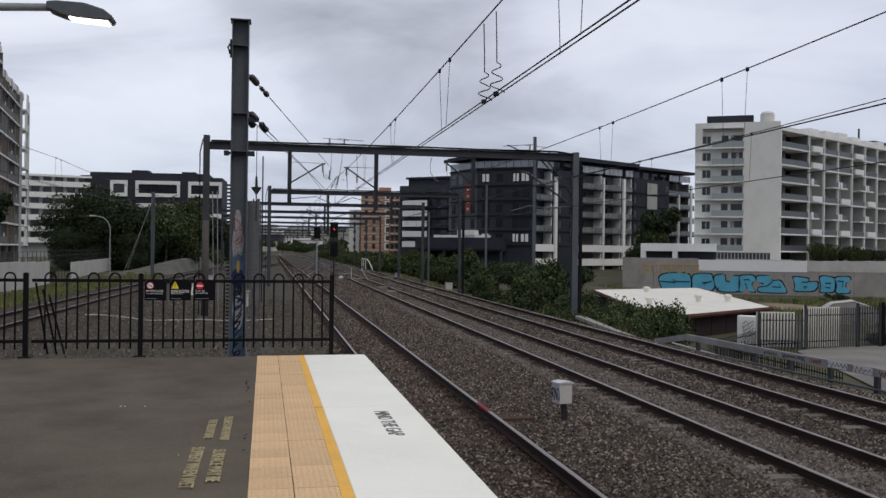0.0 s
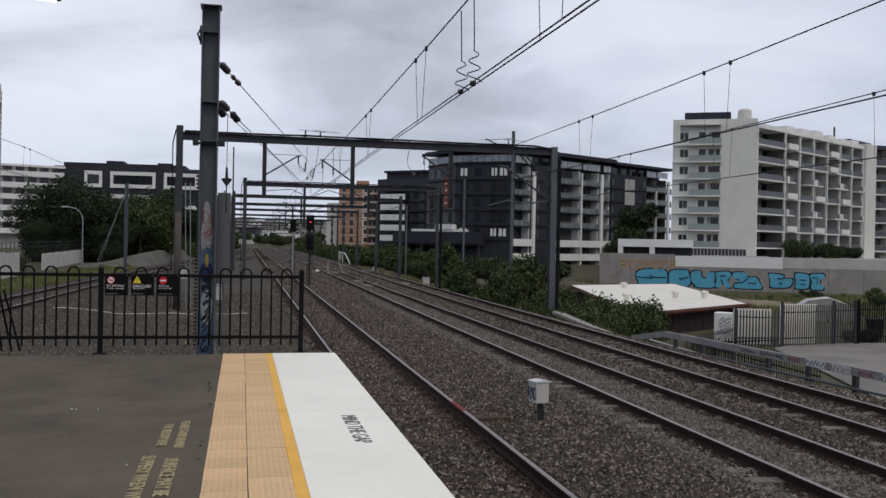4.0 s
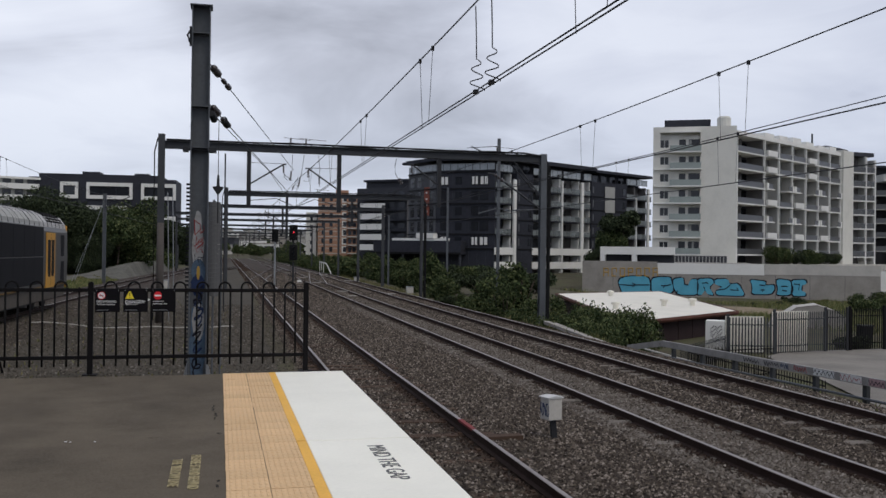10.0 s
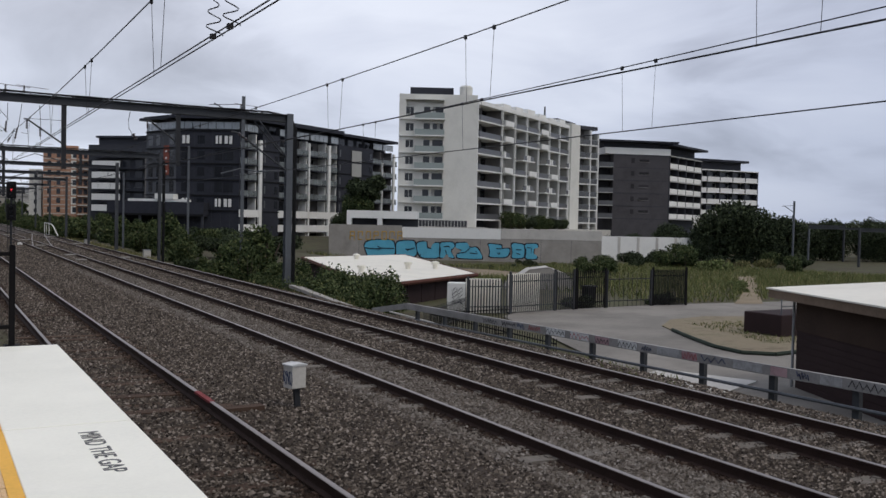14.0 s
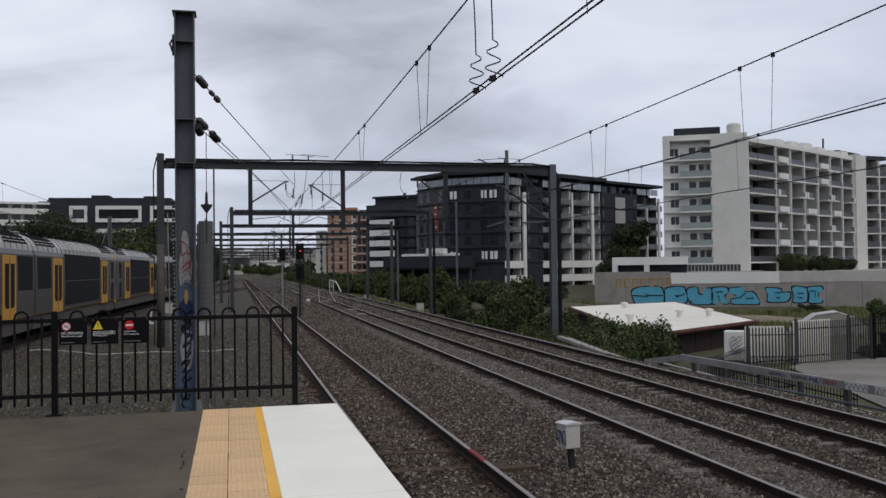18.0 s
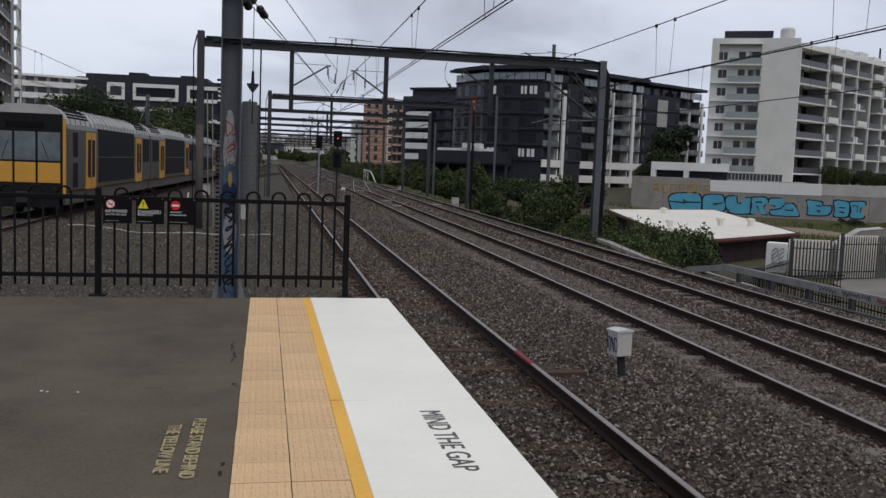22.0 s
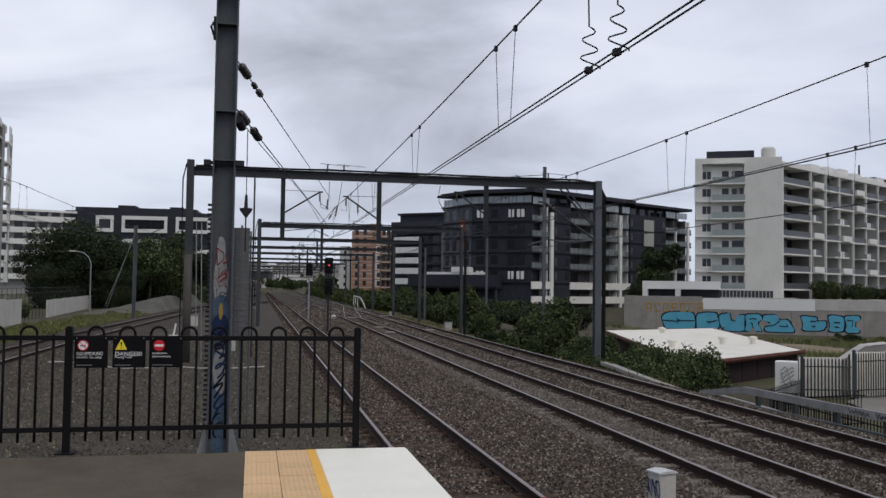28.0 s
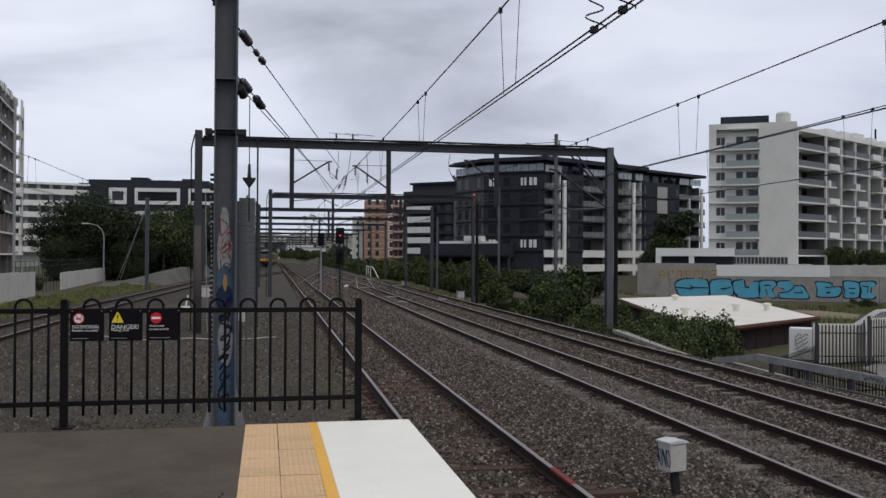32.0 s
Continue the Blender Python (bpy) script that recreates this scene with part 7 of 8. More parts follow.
def ramp_railing():
    r = root("ramp_railing", "pale graffiti-covered railing beam on grey posts", "railing")
    line = lambda y: (14.55 + (0.0 if y > -2 else 0), -1.09 - 0.011 * (y + 2))
    bm = B()
    pts = [(14.55, y, line(y)[1]) for y in (-30, -6, -2, 4, 10, 16.2)]
    a, b = pts[0], pts[-1]
    box(bm, -0.05, 0.05, -0.20, 0.0, -(Vector(b) - Vector(a)).length, 0, look(a, b))
    part("top_beam", bm, "railing_grey", r, "pale top beam with faded tags")
    bm = B()
    a, b = Vector((14.55, 16.2, line(16.2)[1])), Vector((14.75, 19.3, -1.75))
    box(bm, -0.05, 0.05, -0.2, 0.0, -(b - a).length, 0, look(a, b))
    part("sloping_end", bm, "railing_grey", r)
    bm = B()
    for a, b in zip(pts, pts[1:]):
        tube(bm, [(a[0], a[1], a[2] - 0.52), (b[0], b[1], b[2] - 0.52)], 0.035, 6)
    part("lower_rail", bm, "steel", r)
    for i in range(15):
        y = 15.6 - 1.85 * i
        bm = B()
        z = line(y)[1]
        box(bm, 14.60, 14.70, y - 0.07, y + 0.07, -3.2, z - 0.08)
        part("post", bm, "gantry_steel", r)
    rng = random.Random(4)
    y = -9.0
    while y < 10.5:
        z = line(y)[1] - 0.10
        L = rng.uniform(0.25, 0.8)
        if rng.random() < 0.5:
            bm = B()
            box(bm, 14.494, 14.499, y, y + L, z - 0.085, z + 0.085)
            part("tag_patch", bm, rng.choice(["white_paint", "white_paint", "haze_paint", "pink_wash"]), r)
        if rng.random() < 0.8:
            bm = B()
            n = rng.randint(7, 12)
            tube(bm, [(14.49, y + L * k / n, z + rng.uniform(0.03, 0.075) * (1 if k % 2 else -1)) for k in range(n + 1)], 0.009, 4)
            part("tag_stroke", bm, rng.choice(["navy_paint", "black_paint", "black_paint", "red_paint"]), r)
        y += L + rng.uniform(0.02, 0.35)
    w = root("ramp_wall", "low pale concrete ramp wall below the railing", "wall", kind="structure")
    wall_part("ramp_side", "concrete_pale", w, Matrix(), (15.3, 15.6, 7.2, 14.5, -4, -2.05))
    wall_part("ramp_slab", "concrete_pale", w, pose(19.6, 8.0, -3.02, 0, 0, 22), (-1.4, 1.5, -1.5, 1.5, -0.2, 0.06))
    k = root("picket_barrier", "black picket barrier around the stairwell", "fence", pose(15.9, 9.5, -3.0))
    for z in (0.15, 1.1):
        bm = B()
        tube(bm, [(0, 0, z), (0.6, 8.5, z), (4.6, 9.2, z)], 0.022, 6)
        part("rail", bm, "fence_black", k)
    bm = B()
    tube(bm, [(0, 0, 0.05), (0, 0, 1.25)], 0.014, 6)
    bar = mesh_of("bar", bm, "fence_black")
    for i in range(58):
        part("bar", bar, "", k, at=pose(0.6 * i / 58, 8.5 * i / 58, 0))
    for i in range(26):
        part("bar", bar, "", k, at=pose(0.6 + 4 * i / 26, 8.5 + 0.7 * i / 26, 0))
    f = root("picket_barrier", "dark steel picket fence below the low building", "fence", pose(17.4, 20.2, -3.05))
    for z in (0.2, 0.95):
        bm = B()
        tube(bm, [(0, 0, z), (4.6, 4.4, z)], 0.022, 6)
        part("rail", bm, "dark_steel", f)
    bm = B()
    tube(bm, [(0, 0, 0.05), (0, 0, 1.1)], 0.012, 6)
    bar = mesh_of("bar", bm, "dark_steel")
    for i in range(44):
        part("bar", bar, "", f, at=pose(4.6 * i / 43, 4.4 * i / 43, 0))
    h = root("stair_handrail", "pale tubular handrail down the ramp stair", "railing")
    bm = B()
    tube(bm, [(15.6, 19.6, -1.95), (15.75, 16.5, -2.05), (15.8, 13.6, -2.2), (15.85, 12.9, -2.6)], 0.035, 8)
    part("rail", bm, "concrete_pale", h)
    for y, z in ((19.4, -1.95), (17.0, -2.04), (14.4, -2.16)):
        bm = B()
        tube(bm, [(15.72, y, -3.3), (15.72, y, z)], 0.03, 6)
        part("post", bm, "steel", h)


ramp_railing()


def palisade(p0, p1, mat, h, label, pitch=0.145, half=0.034):
    m, w = face(p0, p1)
    f = root("palisade_fence", label, "fence", m @ pose(0, 0, -3.02), "yard fences")
    for z in (0.35, h - 0.4):
        bm = B()
        box(bm, 0, w, 0, 0.04, z, z + 0.05)
        part("rail", bm, mat, f)
    bm = B()
    prism(bm, [(-half, 0.05), (half, 0.05), (half, h - 0.06), (0.0, h), (-half, h - 0.06)], -0.015, -0.003)
    pale = mesh_of("pale", bm, mat)
    n = int(w / pitch)
    for i in range(n):
        part("pale", pale, "", f, at=pose(w * (i + 0.5) / n, 0, 0))
    for x in (0, w):
        bm = B()
        box(bm, x - 0.05, x + 0.05, 0.0, 0.1, -0.1, h + 0.12)
        part("post", bm, mat, f)


palisade((23.4, 26.7), (25.6, 26.2), "gantry_steel", 1.75, "dark grey steel palisade fence panel")
palisade((25.6, 26.2), (28.9, 26.9), "gantry_steel", 2.0, "dark grey palisade gate leaf")
palisade((28.9, 26.9), (30.25, 27.05), "dark_steel", 2.05, "dark palisade fence panel")
palisade((30.45, 27.1), (32.65, 27.35), "fence_black", 2.1, "black palisade gate leaf with a bush behind")
palisade((32.8, 27.4), (36.2, 27.6), "dark_steel", 1.95, "thin grey mesh fence on slim posts", 0.32, 0.012)
palisade((36.3, 27.6), (38.6, 27.3), "fence_black", 2.1, "open black yard gate with dense bars", 0.10)


def yard_clutter():
    for p0, p1, h in (((23.6, 27.25), (25.4, 26.85), 1.72), ((25.9, 26.9), (28.2, 27.3), 1.95)):
        m, wd = face(p0, p1)
        s = root("sheet_screen", "white corrugated sheet screen behind the palisade", "screen", m @ pose(0, 0, -3.1), "sheet screens")
        bm = B()
        n = int(wd / 0.12)
        prism(bm, [(wd * i / n, 0.02 * (i % 2)) for i in range(n + 1)] + [(wd * i / n, 0.03 + 0.02 * (i % 2)) for i in range(n, -1, -1)], 0, h, Matrix(((1, 0, 0, 0), (0, 0, 1, 0), (0, 1, 0, 0.1), (0, 0, 0, 1))))
        part("sheet", bm, "roof_white", s)
        for x in (0.05, wd - 0.05):
            bm = B()
            box(bm, x - 0.04, x + 0.04, 0.06, 0.14, -0.1, h)
            part("post", bm, "dark_steel", s)
    c = root("white_cabinet", "white metal cabinet with dark scrawl", "cabinet", pose(24.5, 29.5, -3.2, 0, 0, -35))
    bm = B()
    box(bm, -0.55, 0.55, -0.4, 0.4, 0, 1.55)
    part("case", bm, "white_wall", c, bevel=0.03)
    bm = B()
    for k in range(5):
        scribble(bm, [(-0.3 + 0.08 * i, -0.41, 0.55 + 0.17 * k + 0.09 * math.sin(i * 1.7 + k)) for i in range(8)], 0.015)
    part("paint_stroke", bm, "black_paint", c)
    t = root("tarpaulin_heap", "heap covered with a pale grey tarpaulin", "tarpaulin", pose(38.5, 41.5, -3.2, 0, 0, -30) @ Matrix.Diagonal((0.62, 0.62, 0.85, 1)))
    prof = [(-4.3, 0), (-3.9, 0.5), (-1.5, 1.75), (0.6, 1.95), (2.6, 1.45), (4.0, 0.55), (4.3, 0)]
    bm = B()
    prism(bm, prof, -2.0, 2.0)
    part("side_cover", bm, "concrete", t, "dull grey side sheet")
    bm = B()
    rows = []
    for j in range(10):
        yy = -2.05 + 4.1 * j / 9
        rows.append([bm.verts.new((x * 1.01, yy, z + 0.03 + 0.07 * noise.noise((x * 1.1, yy * 1.3, 2)))) for x, z in [(a[0] + (b[0] - a[0]) * q / 4, a[1] + (b[1] - a[1]) * q / 4) for a, b in zip(prof[1:5], prof[2:6]) for q in range(4)]])
    for r0, r1 in zip(rows, rows[1:]):
        for q in range(len(r0) - 1):
            bm.faces.new((r0[q], r0[q + 1], r1[q + 1], r1[q]))
    part("top_cover", bm, "concrete_pale", t, "crumpled pale cover sheet", smooth=True)
    b = root("rubbish_bin", "dark wheeled rubbish bin behind the fence", "bin", pose(34.0, 30.5, -3.1))
    bm = B()
    prism(bm, [(-0.26, 0), (0.26, 0), (0.33, 1.0), (-0.33, 1.0)], -0.3, 0.3)
    part("body", bm, "black", b, bevel=0.02)
    bm = B()
    box(bm, -0.36, 0.36, -0.34, 0.34, 1.0, 1.07)
    part("lid", bm, "dark_steel", b)


yard_clutter()


# ---- left side: road, walls, masts ----
slab_on_ground("street", "pale grey street beyond the branch line", "road", [(-12.6, 84), (-10.0, 80), (-8.4, 96), (-7.5, 130), (-11, 150), (-17, 150), (-14.5, 104)], 0.06, "road")


def left_side():
    w = root("boundary_wall", "pale panel wall topped with wire mesh", "wall", kind="structure")
    m, wd = face((-14.2, 36.0), (-18.3, 108.0))
    for i in range(26):
        if 8 <= i <= 11:
            continue
        wall_part("panel", "concrete_pale", w, m, (wd * i / 26 + 0.03, wd * (i + 1) / 26 - 0.03, 0, 0.12, -2.0, (0.58 - 0.036 * i if i < 8 else 0.08) + 0.03 * (i % 2)))
    for i in range(45):
        bm = B()
        tube(bm, [m @ Vector((wd * i / 45, 0.4, -1.5)), m @ Vector((wd * i / 45, 0.4, 1.1))], 0.02, 4)
        part("mesh_post", bm, "dark_steel", w)
    for z in (0.7, 1.08):
        bm = B()
        tube(bm, [m @ Vector((0, 0.4, z)), m @ Vector((wd, 0.4, z))], 0.016, 4)
        part("mesh_rail", bm, "dark_steel", w)
    for x, y, h, lab in ((-9.35, 68.0, 6.2, "stayed mast"),):
        s = root("overhead_wire_mast", "grey steel overhead wire mast with stay wires", "mast", pose(x, y, -1.5))
        bm = B()
        ibeam(bm, Matrix(), h + 1.5, 0.24, 0.28, 0.02, 0.012)
        part("column", bm, "steel", s)
        bm = B()
        for d in (-0.35, -0.1):
            tube(bm, [(0, 0, h + 1.2 + d), (-2.2 + d, -0.6, 0)], 0.014, 5)
        part("stay_wire", bm, "steel_light", s)
        bm = B()
        tube(bm, [(0, 0, h + 0.3), (2.0, 0, h + 1.3)], 0.04, 6)
        tube(bm, [(0, 0, h + 0.9), (2.4, 0, h + 0.4)], 0.03, 6)
        part("cantilever_arm", bm, "dark_steel", s)
    p = root("wooden_pole", "brown weathered pole beside the gantry with pipes", "pole", pose(-2.45, 27.6, -1.5))
    bm = B()
    tube(bm, [(0, 0, 0), (0, 0, 4.2)], [0.16, 0.14], 10)
    part("pole", bm, "wood_pole", p, smooth=True)
    bm = B()
    for dx in (0.35, 0.55):
        tube(bm, [(dx, 0.5, 0), (dx - 0.1, 0.5, 5.5)], 0.02, 5)
    part("pipe", bm, "steel_light", p)
    l = root("street_lamp", "pale curved street lamp", "lamp", pose(-16.0, 88.0, -1.4) @ Matrix.Diagonal((1.03, 1.03, 1.03, 1)))
    bm = B()
    tube(bm, [(0, 0, 0), (0, 0, 4.6), (-0.2, 0, 5.3), (-0.7, 0, 5.75), (-1.5, 0, 5.9)], [0.09, 0.06, 0.055, 0.05, 0.045], 8)
    part("pole", bm, "steel_light", l)
    bm = B()
    box(bm, -2.05, -1.45, -0.12, 0.12, 5.84, 5.97)
    part("lamp_head", bm, "concrete_pale", l, bevel=0.02)
    for x, y, n in ((-4.0, 57.0, 0), (-1.0, 34, 1), (16.5, 100.0, 2), (17.0, 70, 3)):
        t = root("trackside_cabinet", "small pale trackside cabinet", "cabinet", pose(x, y, ground_z(x, y)))
        bm = B()
        box(bm, -0.3, 0.3, -0.25, 0.25, 0, 0.75)
        part("case", bm, "concrete_pale", t, bevel=0.02)
        bm = B()
        box(bm, -0.34, 0.34, -0.29, 0.29, 0.75, 0.80)
        part("lid", bm, "steel_light", t)
    h = root("white_handrail", "white tubular handrail beside the outer track", "railing", pose(15.9, 121.5, -1.6))
    bm = B()
    tube(bm, [(0, 0, 0), (-0.4, 1.0, 1.1), (-0.5, 2.5, 1.5), (0.3, 18.5, 1.55)], 0.07, 6)
    for f in (0.35, 0.7, 1.0):
        tube(bm, [(-0.5 + 0.8 * f, 2.5 + 16 * f, 0), (-0.5 + 0.8 * f, 2.5 + 16 * f, 1.53)], 0.05, 6)
    part("rail", bm, "white_wall", h)
    for x, y, h2 in ((17.8, 45.5, 9.2), (21.5, 74, 8.0), (19, 92, 6.0), (93.2, 64.5, 5.0), (94.3, 63.1, 1.6)):
        q = root("overhead_wire_mast", "slim grey mast beside the line", "mast", pose(x, y, -2.2))
        bm = B()
        box(bm, -0.09, 0.09, -0.09, 0.09, 0, h2 + 2.2)
        part("column", bm, "steel", q)
        bm = B()
        tube(bm, [(0, 0, h2 + 0.8), (-1.9, 0, h2 + 1.6)], 0.04, 6)
        tube(bm, [(0, 0, h2 + 1.7), (-2.2, 0, h2 + 1.5)], 0.02, 6)
        part("cantilever_arm", bm, "dark_steel", q)


left_side()


def ground_cable():
    for k, (a, b) in enumerate((((14.45, 27.2, -1.52), (13.55, 18.6, -1.66)), ((14.9, 27.4, -1.62), (14.05, 20.0, -1.78)), ((15.2, 26.6, -1.74), (14.5, 21.2, -1.96)))):
        t = root("cable_trough", "grey concrete cable trough length on the shoulder", "trough", group="cable troughs")
        L = (Vector(b) - Vector(a)).length
        bm = B()
        box(bm, -0.13, 0.13, -0.07, 0.07, -L, 0, look(a, b))
        part("trough", bm, "concrete", t, bevel=0.01)
    c = root("white_conduit", "thin pale conduit lying on the gravel", "conduit")
    bm = B()
    pts = [(-6.9 + 0.37 * i, 25 + 0.25 * math.sin(i * 0.7), ground_z(-6.9 + 0.37 * i, 25) + 0.05 + 0.012 * math.sin(i * 1.7)) for i in range(21)]
    tube(bm, pts, 0.022, 6)
    part("pipe", bm, "concrete_pale", c)
    b = root("rusty_box", "small rusty box by the mast foot", "box", pose(-1.05, 4.9, -1.5))
    bm = B()
    box(bm, -0.24, 0.24, -0.12, 0.12, 0, 0.18)
    part("case", bm, "brick_red", b, bevel=0.01)
    s = root("white_marker", "small white marker on the ballast", "marker", pose(7.85, 81.0, -1.55))
    bm = B()
    prism(bm, [(-0.2, 0), (0.2, 0), (0.2, 0.2), (0.05, 0.3), (-0.2, 0.22)], -0.12, 0.12)
    part("marker", bm, "white_wall", s)
    v = root("switch_lever", "white painted lever stand by the branch track", "lever", pose(-4.3, 44.5, -1.45))
    bm = B()
    box(bm, -0.25, 0.25, -0.12, 0.12, 0, 0.12)
    tube(bm, [(0, 0, 0.1), (0.12, 0, 0.75)], 0.05, 6)
    part("lever", bm, "white_wall", v)


ground_cable()


# ---- plants ----
def leaf_cloud(name, blobs, count, size, mat, seed):
    """Many small leaves scattered over and inside clumps given as (x, y, z, rx, ry, rz)."""
    rng = np.random.default_rng(seed)
    vol = np.array([b[3] * b[4] * b[5] for b in blobs])
    pick = rng.choice(len(blobs), count, p=vol / vol.sum())
    bl = np.array(blobs)[pick]
    d = rng.normal(size=(count, 3))
    d /= np.linalg.norm(d, axis=1)[:, None]
    r = 0.42 + 0.6 * rng.random(count) ** 0.5 + 0.17 * np.abs(rng.normal(size=count))
    c = bl[:, :3] + d * bl[:, 3:] * r[:, None]
    u = rng.normal(size=(count, 3))
    u /= np.linalg.norm(u, axis=1)[:, None]
    v = np.cross(u, rng.normal(size=(count, 3)))
    v /= np.linalg.norm(v, axis=1)[:, None]
    s = size * (0.5 + rng.random(count))[:, None]
    quad = np.stack([c + u * s, c + v * s * 0.55, c - u * s, c - v * s * 0.55], 1).reshape(-1, 3)
    me = bpy.data.meshes.new(name)
    me.vertices.add(len(quad))
    me.vertices.foreach_set("co", quad.ravel())
    me.loops.add(4 * count)
    me.loops.foreach_set("vertex_index", np.arange(4 * count))
    me.polygons.add(count)
    me.polygons.foreach_set("loop_start", np.arange(0, 4 * count, 4))
    me.polygons.foreach_set("loop_total", np.full(count, 4))
    me.materials.append(M[mat])
    me.update()
    me.validate()
    return me


def tree_kind(h, spread_r, mat, count, size, seed, trunk=0.16, dense=False):
    rng = random.Random(seed)
    bm = B()
    limbs, blobs = [], []
    tube(bm, [(0, 0, -0.2), (0.05 * h, 0, 0.25 * h), (0.02 * h, 0.03 * h, 0.6 * h)], [trunk, trunk * 0.75, trunk * 0.4], 8)
    if dense:
        for i in range(16):
            a, q, rr = rng.uniform(0, 6.28), rng.uniform(0.2, 0.75) * spread_r, spread_r * rng.uniform(0.28, 0.42)
            blobs.append((math.cos(a) * q, math.sin(a) * q, h * rng.uniform(0.10, 0.55), rr, rr, rr * 1.1))
    for i in range(9):
        a, z = rng.uniform(0, 6.28), h * rng.uniform(0.3, 0.6)
        e = Vector((math.cos(a) * spread_r * rng.uniform(0.4, 0.85), math.sin(a) * spread_r * rng.uniform(0.4, 0.85), h * rng.uniform(0.55, 0.88)))
        tube(bm, [(0.03 * h, 0, z), tuple(Vector((0.03 * h, 0, z)).lerp(e, 0.5) + Vector((0, 0, 0.05 * h))), tuple(e)], [trunk * 0.4, trunk * 0.25, trunk * 0.1], 6)
        rr = spread_r * rng.uniform(0.28, 0.5)
        blobs.append((e.x, e.y, e.z, rr, rr, rr * rng.uniform(0.6, 0.95)))
    for i in range(4):
        rr = spread_r * rng.uniform(0.35, 0.5)
        blobs.append((rng.uniform(-0.3, 0.3) * spread_r, rng.uniform(-0.3, 0.3) * spread_r, h * rng.uniform(0.6, 0.85), rr, rr, rr * 0.8))
    return mesh_of("trunk", bm, "bark"), leaf_cloud("crown", blobs, count, size, mat, seed)


def bush_kind(w, h, mat, count, size, seed):
    rng = random.Random(seed)
    bm = B()
    for i in range(6):
        a = rng.uniform(0, 6.28)
        tube(bm, [(0, 0, -0.1), (math.cos(a) * w * 0.15, math.sin(a) * w * 0.15, h * 0.35), (math.cos(a) * w * 0.35, math.sin(a) * w * 0.35, h * 0.7)], [0.05, 0.035, 0.012], 5)
    blobs = []
    for i in range(11):
        a, q = rng.uniform(0, 6.28), rng.uniform(0, 0.36) * w
        rr = w * rng.uniform(0.13, 0.26)
        blobs.append((math.cos(a) * q, math.sin(a) * q, h * rng.uniform(0.22, 0.72), rr, rr, h * rng.uniform(0.16, 0.30)))
    return mesh_of("stem", bm, "bark"), leaf_cloud("foliage", blobs, count, size, mat, seed)


def plant(kind_meshes, name, label, category, x, y, z, s, turn, names, group=""):
    ob = root(name, label, category, pose(x, y, z, 0, 0, turn) @ Matrix.Diagonal((s, s, s, 1)), group)
    for n, me in zip(names, kind_meshes):
        part(n, me, "", ob)
    return ob


TREES = [tree_kind(9, 4.2, "leaves_dark", 9000, 0.26, 31), tree_kind(9, 3.6, "leaves", 8000, 0.24, 32), tree_kind(9, 2.4, "leaves_dark", 6000, 0.22, 33), tree_kind(9, 4.4, "leaves_dark", 30000, 0.135, 34, dense=True), tree_kind(9, 3.8, "leaves", 2000, 0.46, 35), tree_kind(9, 4.4, "leaves_dark", 11000, 0.22, 36, dense=True), tree_kind(9, 4.2, "leaves", 13000, 0.19, 37, dense=True)]
BUSHES = [bush_kind(4.0, 2.8, "leaves", 6500, 0.088, 41), bush_kind(4.0, 2.4, "leaves_dark", 5200, 0.12, 42), bush_kind(4.0, 2.6, "leaves", 4200, 0.125, 43), bush_kind(3.0, 1.3, "leaves_pale", 2400, 0.14, 44), bush_kind(2.6, 3.6, "leaves", 4400, 0.10, 45)]
BUSHES_FAR = [bush_kind(4.0, 2.8, "leaves", 4200, 0.125, 51), bush_kind(4.0, 2.4, "leaves_dark", 4200, 0.13, 52), bush_kind(4.0, 2.6, "leaves", 4000, 0.135, 53), bush_kind(3.0, 1.3, "leaves_pale", 1500, 0.14, 54), bush_kind(2.6, 3.6, "leaves", 3800, 0.115, 55)]
rng = random.Random(77)


def ease(a):
    a = min(1.0, max(0.0, a))
    return a * a * (3 - 2 * a)


def bank_z(x, y):
    """Height of the gravel bank beside the branch line over the ground."""
    return 1.6 * ease((y - 74) / 24) * ease((LEFT(y) - 2.4 - x) / 1.2) * ease((x + 17.0 - 0.02 * (y - 72)) / 8.0) * ease((132 - y) / 10)


def gravel_bank():
    r = random.Random(12)
    nx, ny = 30, 48
    v, f = [], []
    for j in range(ny + 1):
        y = 70 + 60 * j / ny
        for i in range(nx + 1):
            x = -16 + (LEFT(y) - 2.3 + 16) * i / nx
            h = bank_z(x, y)
            v.append((x, y, ground_z(x, y) - 0.06 + h + (r.uniform(-0.05, 0.05) if h > 0.1 else 0)))
    for j in range(ny):
        for i in range(nx):
            a = j * (nx + 1) + i
            f.append((a, a + 1, a + nx + 2, a + nx + 1))
    tagged(new("gravel_bank", raw("gravel_bank", v, f, "ballast_bank")), "low grey gravel bank beside the branch line", "ground", kind="structure")


gravel_bank()
for k, x, y, s in ((3, -19.9, 101.5, 1.08), (3, -16.0, 102, 0.88), (3, -17.8, 106, 0.95), (6, -13.2, 106, 0.75), (6, -10.8, 104, 0.72), (6, -11.5, 118, 0.92), (3, -22.6, 104, 0.8), (0, -8.2, 126, 0.7), (3, -6.2, 190, 1.0), (3, -9.5, 200, 1.0), (3, -13, 180, 0.9), (1, -11.6, 100, 0.6), (2, -31.0, 99, 1.05), (3, -14.6, 99, 0.5), (3, -21.5, 98, 0.55)):
    plant(TREES[k], "tree", "dark leafy tree beyond the branch line", "tree", x, y, ground_z(x, y) + bank_z(x, y), s, rng.uniform(0, 360), ("trunk", "crown"), "trees")
